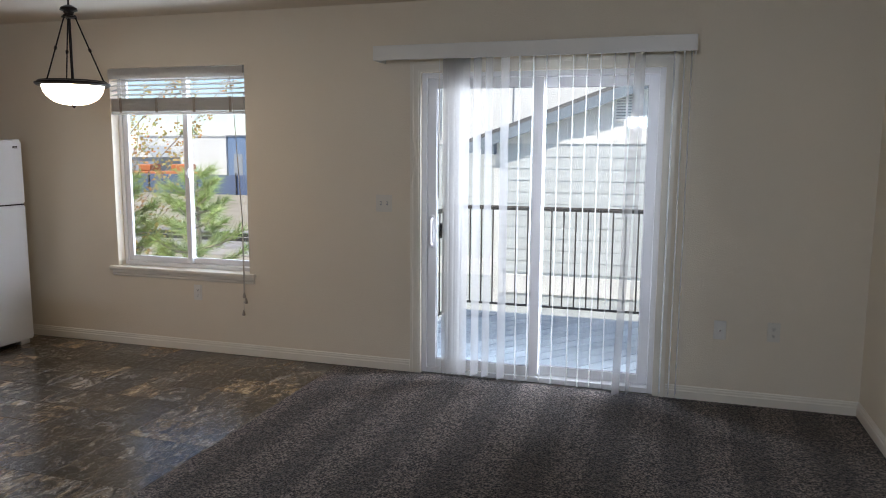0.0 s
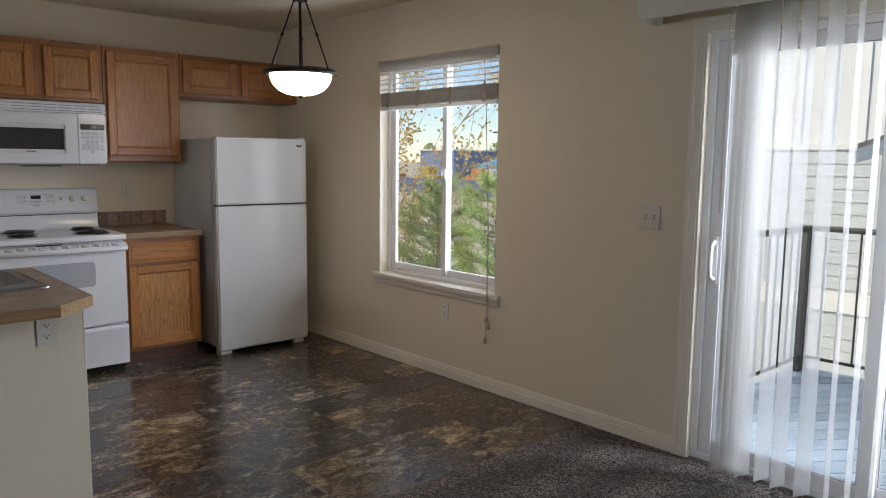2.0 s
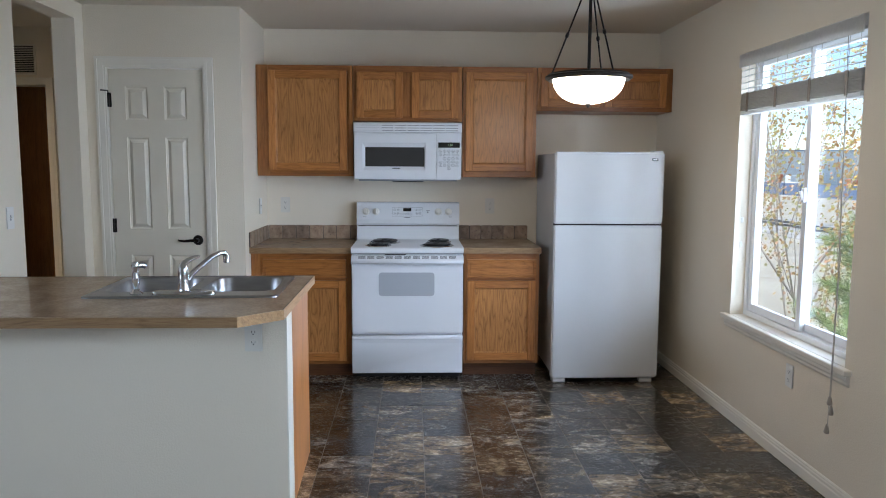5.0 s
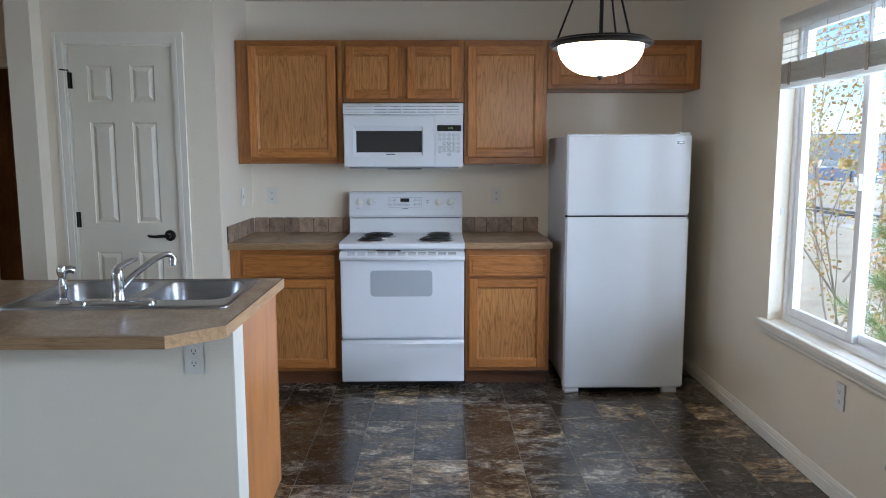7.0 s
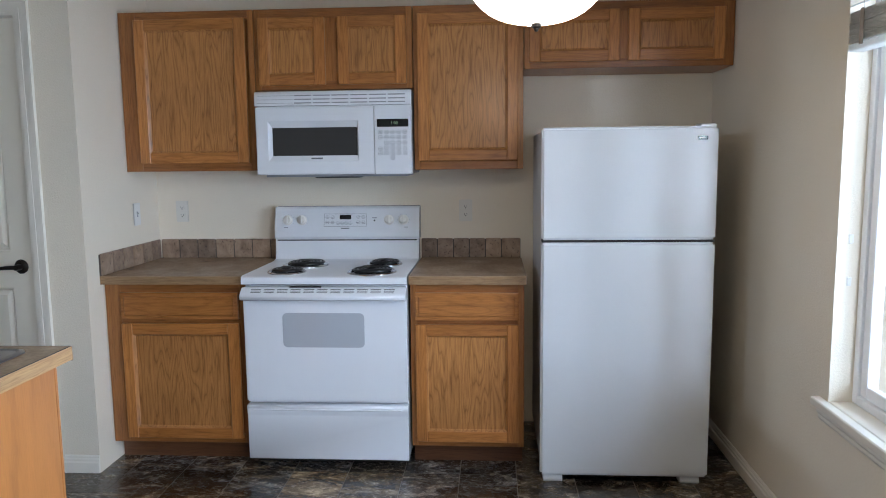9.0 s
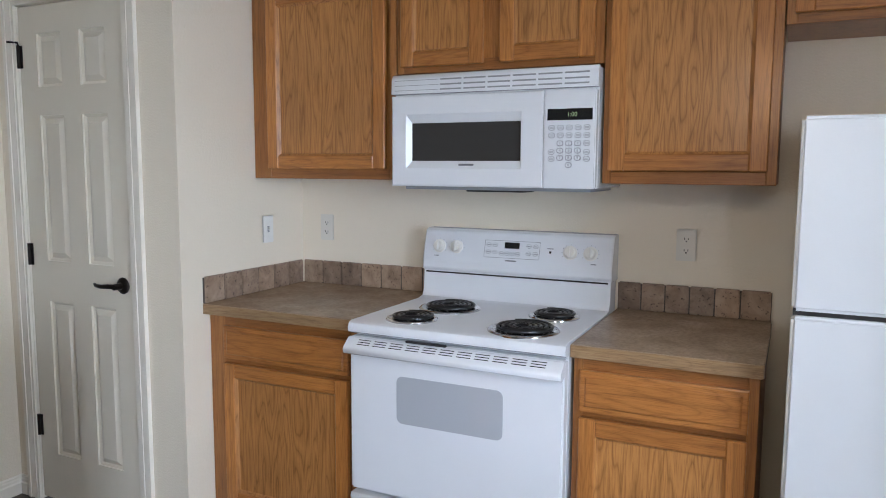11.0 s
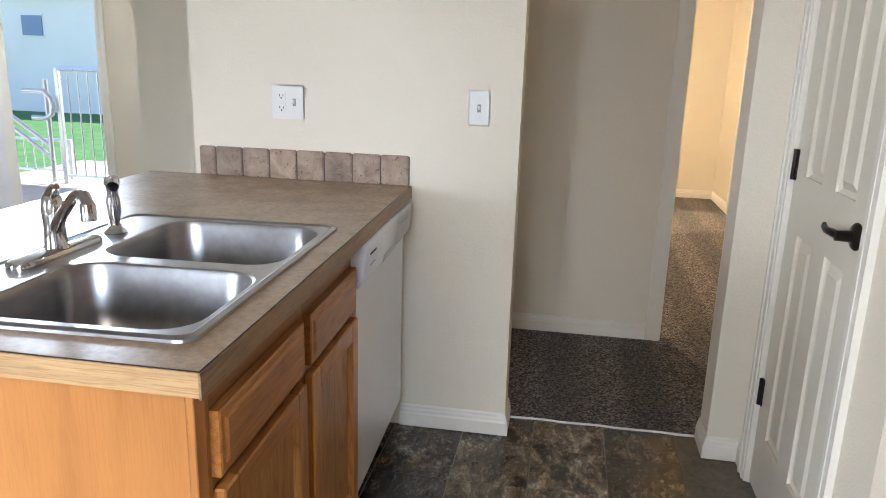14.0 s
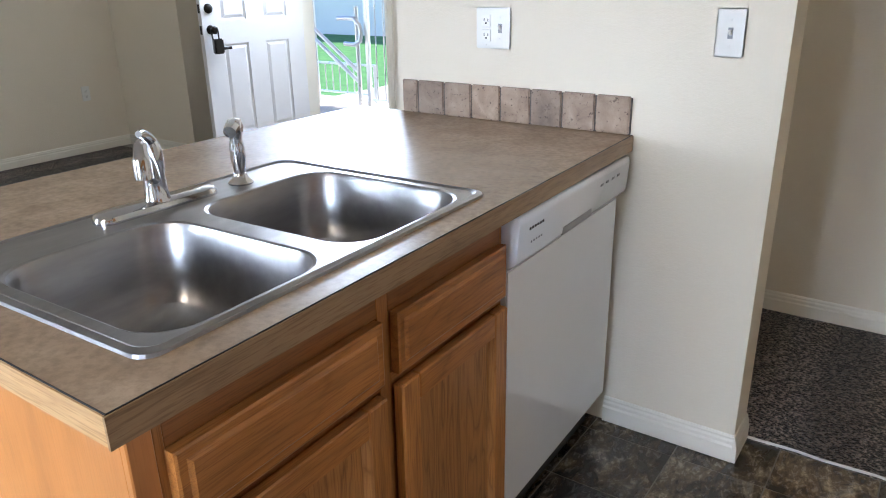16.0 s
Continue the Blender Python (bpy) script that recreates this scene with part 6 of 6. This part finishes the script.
for s in (-1, 1):
    e = hx0 if s < 0 else hx1
    bm = bmesh.new()
    ex = e + s * 0.45
    ez = 1.66 - 0.45 * rise
    pz = 1.66 + (pk - hx0) * rise
    prism(bm, [(ex, ez + 0.10), (pk, pz + 0.10), (pk, pz + 0.16), (ex, ez + 0.16)], "y", HY - ov, HY + 9.2)
    part("roof", bm, SHINGLE, nb, "dark shingle roof")
    bm = bmesh.new()
    prism(bm, [(ex, ez - 0.06), (pk, pz - 0.06), (pk, pz + 0.10), (ex, ez + 0.10)], "y", HY - ov - 0.02, HY - ov + 0.02)
    part("rake_board", bm, FASCIA, nb, "grey rake board")
    bm = bmesh.new()
    prism(bm, [(ex, ez + 0.04), (pk, pz + 0.04), (pk, pz + 0.10), (ex, ez + 0.10)], "y", HY - ov + 0.02, HY + 0.02)
    part("soffit", bm, SIDTRIM, nb)
part("corbel", boxes(((hx0 - 0.18, HY - ov, 1.46), (hx0 + 0.02, HY, 1.70)), bev=0.01), FASCIA, nb, "grey eave return")
lv = boxes(((-0.90, HY - 0.03, 1.94), (-0.60, HY + 0.02, 2.34)), bev=0.004)
gv = part("gable_vent", lv, SIDTRIM, nb)
for k in range(9):
    part("louvre", boxes(((-0.875, HY - 0.036, 1.97 + 0.040 * k), (-0.625, HY - 0.028, 1.985 + 0.040 * k))), GASKET, gv)

# the same house's set-back wing, taller, with battens over lap siding
WY, wgx = HY + 1.4, -5.75
part("wing_wall", boxes(((wgx, WY + 0.03, GZ), (pk, WY + 7, 3.9))), SIDTRIM, nb)
bm = bmesh.new()
prism(bm, [(WY + 0.028, 0.0), (WY - 0.001, 0.0), (WY + 0.011, 0.205), (WY + 0.028, 0.205)], "x", wgx, hx0 + 0.6)
lap = mesh_of("siding_board", bm, SIDING)
for k in range(25):
    z = GZ + 0.1 + 0.172 * k
    if z < 1.5 and not -0.70 < z < -0.33:
        piece("siding_board", lap, nb, pose(0, 0, z))
part("belly_band", boxes(((wgx, WY - 0.02, -0.62), (hx0 + 0.6, WY + 0.03, -0.34))), SIDTRIM, nb, "white band board")
part("frieze_board", boxes(((wgx, WY - 0.015, 1.62), (hx0 + 0.6, WY + 0.03, 1.70))), SIDTRIM, nb)
part("corner_board", boxes(((wgx - 0.012, WY - 0.015, GZ), (wgx + 0.10, WY + 0.1, 1.62))), SIDTRIM, nb)
for k in range(9):
    part("batten", boxes(((wgx + 0.1 + 0.42 * k, WY + 0.006, 1.70), (wgx + 0.14 + 0.42 * k, WY + 0.03, 3.85))), SIDTRIM, nb)
bm = bmesh.new()
prism(bm, [(WY - 0.4, 3.82), (WY + 3.5, 5.3), (WY + 7.4, 3.82), (WY + 7.4, 3.92), (WY + 3.5, 5.4), (WY - 0.4, 3.92)], "x", wgx - 0.4, pk)
part("wing_roof", bm, SHINGLE, nb, "dark shingle roof")

# own house skirt below the floor
structure("foundation_wall", boxes(((-7.85, -4.8, GZ), (-5.72, 0.9, -0.26)), ((-5.72, -4.8, GZ), (1.75, NY + 0.145, -0.26))), SIDING, "pale siding of the storey below")

# ground and distance
structure("ground", boxes(((-900, -900, GZ - 1), (900, 900, GZ))), SOIL, "dry stony ground with sparse grass")
structure("track_bed", boxes(((-300, 26, GZ - 0.2), (200, 33, GZ + 0.25)), bev=0.2), GRAVEL, "grey gravel track bed")
rb = bmesh.new()
for y in (28.6, 30.1):
    box(rb, (-300, y, GZ + 0.25), (200, y + 0.08, GZ + 0.42))
structure("rails", rb, IRON, "dark steel rails on the gravel bed")


def shed(name, lab, x0, x1, y0, y1, h, mat, roofmat, gable=0.0, wins=0):
    b = thing(name, (0, 0, 0), lab, "building")
    part("wall", boxes(((x0, y0, GZ), (x1, y1, GZ + h))), mat, b)
    if gable:
        bm = bmesh.new()
        c = (x0 + x1) / 2
        prism(bm, [(x0 - 0.4, GZ + h), (x1 + 0.4, GZ + h), (c, GZ + h + gable)], "y", y0 - 0.4, y1 + 0.4)
        part("roof", bm, roofmat, b)
    else:
        part("roof", boxes(((x0 - 0.2, y0 - 0.2, GZ + h), (x1 + 0.2, y1 + 0.2, GZ + h + 0.25))), roofmat, b)
    for k in range(wins):
        w = (x1 - x0) / (wins + 0.5)
        part("door", boxes(((x0 + w * (k + 0.35), y0 - 0.06, GZ), (x0 + w * (k + 0.85), y0 - 0.002, GZ + h * 0.55))), WAREG, b)
    return b


shed("warehouse", "long white industrial building far across the yard", -92, -74, 112, 130, 6.6, WARE, WARE, 0, 0)
shed("small_shed", "grey gabled metal shed in the yard", -75, -70, 88, 94, 3.2, WAREG, WARE, 1.6, 1)
shed("blue_warehouse", "blue metal industrial building with pale roof", -104, -95, 90, 110, 5.8, WAREB, WARE, 0, 1)
shed("blue_shed", "blue metal building beside the white one", -73, -68, 111, 120, 6.6, WAREB, WAREG, 0, 1)
shed("blue_roof_shed", "white yard building with bright blue roof", -89, -80.5, 90, 100, 3.0, WARE, BLUEROOF, 1.4, 2)
shed("far_warehouse", "white industrial building on the plain", -240, -160, 60, 120, 8.0, WARE, WAREB, 0, 4)
fc = thing("yard_fence", (0, 0, 0), "dark screened fence along the yard", "fence")
part("screen", boxes(((-260, 62, GZ), (40, 62.1, GZ + 1.9))), FENCE, fc)
for k in range(60):
    part("post", boxes(((-260 + 5 * k, 61.9, GZ), (-259.9 + 5 * k, 62.0, GZ + 2.1))), IRON, fc)
for k in range(26):
    x = -150 + 6.2 * k + random.uniform(-1.5, 1.5)
    mt, nm = random.choice(((ORANGE, "orange"), (YELLOW, "yellow"), (ORANGE, "orange"), (WARE, "white")))
    y = random.uniform(66, 78)
    e = thing("parked_machine", (x, y, GZ), nm + " machine parked in the yard", "vehicle", "yard machines")
    l_ = random.uniform(2.5, 5)
    part("body", boxes(((-l_ / 2, -1, 0.6), (l_ / 2, 1, 1.9)), ((-l_ / 4, -0.9, 1.9), (l_ / 6, 0.9, random.uniform(2.6, 3.2))), bev=0.1), mt, e)
    for wx_ in (-l_ * 0.32, l_ * 0.32):
        bm = bmesh.new()
        lathe(bm, [(0.001, -1.1), (0.55, -1.1), (0.6, -1.0), (0.6, 1.0), (0.55, 1.1), (0.001, 1.1)], (wx_, 0, 0.6), "y", 14)
        part("wheel", bm, BLACK, e)
for x, y, h in ((-45.5, 74, 10.5), (-70, 75, 8.0), (-30, 88, 9.5)):
    pl = thing("yard_light", (x, y, GZ), "tall light pole in the yard", "street lamp")
    bm = bmesh.new()
    tube(bm, [(0, 0, 0), (0, 0, h)], [0.14, 0.07], 8)
    part("pole", bm, IRON, pl)
    part("head", boxes(((-0.9, -0.12, h - 0.1), (0.9, 0.12, h + 0.12)), bev=0.03), IRON, pl)

# ---------- trees ----------
def pine(loc, h, spread, seed):
    rng_ = random.Random(seed)
    t = thing("pine_tree", loc, "young green pine with long needles", "tree", "pines")
    bm = bmesh.new()
    tube(bm, [(0, 0, 0), (0.05, 0.02, h * 0.4), (0.0, 0.05, h * 0.97)], [0.09, 0.06, 0.012], 8)
    nd = bmesh.new()
    tips = []
    for k in range(80):
        f = 0.10 + 0.88 * k / 79
        z = h * f
        r = spread * (1.02 - f) ** 0.75 * rng_.uniform(0.65, 1.1) + 0.12
        a = k * 2.399 + rng_.uniform(-0.4, 0.4)
        d = Vector((math.cos(a), math.sin(a), 0))
        p0 = Vector((0, 0, z))
        p1 = p0 + d * r * 0.55 + Vector((0, 0, r * 0.12))
        p2 = p0 + d * r + Vector((0, 0, r * 0.42))
        tube(bm, [p0, p1, p2], [0.018, 0.011, 0.005], 5)
        tips += [(p2, (p2 - p1).normalized()), (p1, (p1 - p0).normalized())]
        for j in range(4):
            b0 = p0.lerp(p2, rng_.uniform(0.35, 0.95))
            dd = (d + Vector((rng_.uniform(-0.9, 0.9), rng_.uniform(-0.9, 0.9), rng_.uniform(0.1, 0.9)))).normalized()
            b1 = b0 + dd * r * rng_.uniform(0.2, 0.38)
            tube(bm, [b0, b1], [0.006, 0.003], 4)
            tips.append((b1, dd))
    part("trunk", bm, BARK, t)
    for p, d in tips:
        side = d.orthogonal().normalized()
        up = d.cross(side)
        for j in range(46):
            a = rng_.uniform(0, 6.283)
            b = rng_.uniform(0.25, 1.0)
            o = p - d * rng_.uniform(0.0, 0.20)
            e = o + (d * rng_.uniform(0.5, 1.1) + (side * math.cos(a) + up * math.sin(a)) * b).normalized() * rng_.uniform(0.10, 0.17)
            w = (e - o).cross(Vector((rng_.uniform(-1, 1), rng_.uniform(-1, 1), rng_.uniform(-1, 1)))).normalized() * 0.0032
            nd.faces.new((nd.verts.new(o - w), nd.verts.new(o + w), nd.verts.new(e)))
    part("crown", nd, NEEDLE, t)
    return t


def broadleaf(loc, h, seed):
    rng_ = random.Random(seed)
    t = thing("young_tree", loc, "slender tree with fresh orange-green spring leaves", "tree")
    bm = bmesh.new()
    lf_ = bmesh.new()

    def limb(p, d, length, r, depth):
        pts = [p]
        for k in range(4):
            d = (d + Vector((rng_.uniform(-0.16, 0.16), rng_.uniform(-0.16, 0.16), 0.06))).normalized()
            pts.append(pts[-1] + d * length / 4)
        tube(bm, pts, [r * (1 - 0.16 * k) for k in range(5)], 5)
        if depth:
            for k in range(5 if depth > 1 else 4):
                q = pts[rng_.randint(1, 4)]
                dd = (d + Vector((rng_.uniform(-0.8, 0.8), rng_.uniform(-0.8, 0.8), rng_.uniform(-0.1, 0.6)))).normalized()
                limb(q, dd, length * rng_.uniform(0.5, 0.7), r * 0.5, depth - 1)
        if depth < 2:
            for k in range(48):
                o = pts[rng_.randint(1, 4)] + Vector((rng_.gauss(0, 0.05), rng_.gauss(0, 0.05), rng_.gauss(0, 0.05)))
                u = Vector((rng_.uniform(-1, 1), rng_.uniform(-1, 1), rng_.uniform(-1, 1))).normalized() * rng_.uniform(0.022, 0.045)
                w = u.orthogonal().normalized() * u.length * 0.45
                lf_.faces.new([lf_.verts.new(c) for c in (o, o + u * 0.5 + w, o + u, o + u * 0.5 - w)])
    limb(Vector((0, 0, 0)), Vector((0, 0, 1)), h * 0.5, 0.032, 0)
    for k in range(9):
        a = k * 2.4
        limb(Vector((0, 0, h * (0.22 + 0.035 * k))), Vector((0.55 * math.cos(a), 0.55 * math.sin(a), 0.85)).normalized(), h * 0.42, 0.011, 2)
    part("trunk", bm, BARK, t)
    part("crown", lf_, LEAF, t)
    return t


pine((-4.7, 6.55, GZ), 4.1, 1.15, 3)
pine((-5.75, 6.75, GZ), 4.0, 1.1, 8)
broadleaf((-6.95, 6.75, GZ), 6.2, 5)
for k in range(16):
    x = -260 + 22 * k + random.uniform(-8, 8)
    s = thing("distant_tree", (x, random.uniform(150, 190), GZ), "dark distant tree on the horizon", "tree", "distant trees")
    bm = bmesh.new()
    tube(bm, [(0, 0, 0), (0, 0, 4)], [0.4, 0.3], 6)
    part("trunk", bm, BARK, s)
    bm = bmesh.new()
    for j in range(260):
        a, rr = random.uniform(0, 6.28), random.uniform(0, 1) ** 0.5
        zz = random.uniform(0, 1)
        R_ = 3.6 * math.sin(math.pi * (0.15 + 0.8 * zz))
        c = Vector((rr * R_ * math.cos(a), rr * R_ * math.sin(a), 3 + 6.5 * zz))
        for q in range(2):
            u = Vector((random.uniform(-1, 1), random.uniform(-1, 1), random.uniform(-1, 1))) * 0.7
            v = Vector((random.uniform(-1, 1), random.uniform(-1, 1), random.uniform(-1, 1))) * 0.7
            bm.faces.new((bm.verts.new(c), bm.verts.new(c + u), bm.verts.new(c + v)))
    part("crown", bm, NEEDLE, s)

# ---------- entry side ----------
structure("landing", boxes(((-2.3, -3.6, -0.20), (2.4, ENTRY_Y - 0.152, -0.03)), bev=0.006), CONC, "sunlit concrete landing outside the entry door")
railing("landing_railing", "galvanised railing panel at the stair head", (0.84, -3.3, 0), (-0.9, -3.3, 0), -0.03, 1.15, ALU, 0.105, 0.022, 0.008, 0.03)
railing("landing_railing", "galvanised railing along the upper flight", (2.35, -3.55, 0), (0.96, -3.55, 0), -0.03, 0.42, ALU, 0.105, 0.02, 0.007, 0.02)
st = thing("stair_railing", (0, 0, 0), "galvanised stair handrail with looped end", "railing", "railings")
for x in (0.98, 1.60):
    bm = bmesh.new()
    tube(bm, [(x, -3.3, -0.03), (x, -3.3, 1.02 if x < 1.2 else 1.22)], 0.024, 10)
    part("post", bm, ALU, st, "", True)
bm = bmesh.new()
tube(bm, [(1.20, -3.25, 0.90), (1.08, -3.25, 0.905), (0.97, -3.25, 0.90), (0.90, -3.25, 0.84), (0.88, -3.25, 0.76), (0.90, -3.25, 0.68), (0.98, -3.25, 0.64), (1.12, -3.25, 0.645)], 0.023, 12)
part("loop_end", bm, ALU, st, "", True)
for h in (0.0, -0.11):
    bm = bmesh.new()
    tube(bm, [(2.3, -3.3, 1.27 + h), (1.62, -3.3, 0.80 + h), (0.98, -3.3, 0.35 + h)], 0.022, 10)
    part("sloped_rail", bm, ALU, st, "", True)
structure("path", boxes(((-40, -17, GZ - 0.1), (60, -3.62, GZ + 0.035))), CONC, "pale concrete court below the landing")
structure("lawn", boxes(((-40, -39, GZ - 0.1), (80, -17, GZ + 0.03))), GRASS, "green lawn across the court")
ob_ = thing("opposite_house", (0, 0, 0), "white house opposite the entry with small windows", "house")
part("wall", boxes(((-10, -52, GZ), (70, -39, 4.2))), WARE, ob_)
bm = bmesh.new()
prism(bm, [(-52.4, 4.2), (-38.6, 4.2), (-45.5, 7.6)], "x", -10.5, 70.5)
part("roof", bm, SHINGLE, ob_)
for k in range(6):
    x = 14 + 7.2 * k
    for z in (1.9,):
        w_ = part("window", boxes(((x, -39.0, z), (x + 1.4, -38.92, z + 1.2)), bev=0.01), WAREB, ob_)
        part("window_head", boxes(((x - 0.1, -38.99, z + 1.201), (x + 1.5, -38.94, z + 1.32))), SIDTRIM, w_)
        part("window_sill", boxes(((x - 0.1, -38.99, z - 0.12), (x + 1.5, -38.94, z - 0.001))), SIDTRIM, w_)


# ---------- floor tiles ----------
TS = 0.2575
tb = bmesh.new()
prism(tb, [(0.0019, 0.0019), (TS - 0.0019, 0.0019), (TS - 0.0019, TS - 0.0019), (0.0019, TS - 0.0019)], "z", -0.0045, 0.0, 0.0008)
tile_me = mesh_of("tile", tb, VINYL)
cuts = {}
x_first, y_first = -3.84 - 7 * TS, 3.26 - 10 * TS
for i in range(15):
    for j in range(17):
        x0, y0 = x_first + i * TS, y_first + j * TS
        a0, a1, b0, b1 = max(x0, WX), min(x0 + TS, EDGE_X), max(y0, 0.737), min(y0 + TS, NY)
        if a1 - a0 < 0.02 or b1 - b0 < 0.02:
            continue
        if a0 < PAN_X and b1 < SIDE_Y or (b1 < SOUTH_Y and not -4.72 < (a0 + a1) / 2 < -3.95) or (a0 > -2.90 and b1 < 2.44):
            continue
        if a1 - a0 > TS - 1e-6 and b1 - b0 > TS - 1e-6:
            me = tile_me
            at = (x0, y0)
        else:
            key = (round(a1 - a0, 4), round(b1 - b0, 4))
            if key not in cuts:
                cbm = bmesh.new()
                prism(cbm, [(0.0019, 0.0019), (key[0] - 0.0019, 0.0019), (key[0] - 0.0019, key[1] - 0.0019), (0.0019, key[1] - 0.0019)], "z", -0.0045, 0.0, 0.0008)
                cuts[key] = mesh_of("tile", cbm, VINYL)
            me = cuts[key]
            at = (a0, b0)
        piece("tile", me, vinyl_floor, pose(at[0], at[1], 0.0))
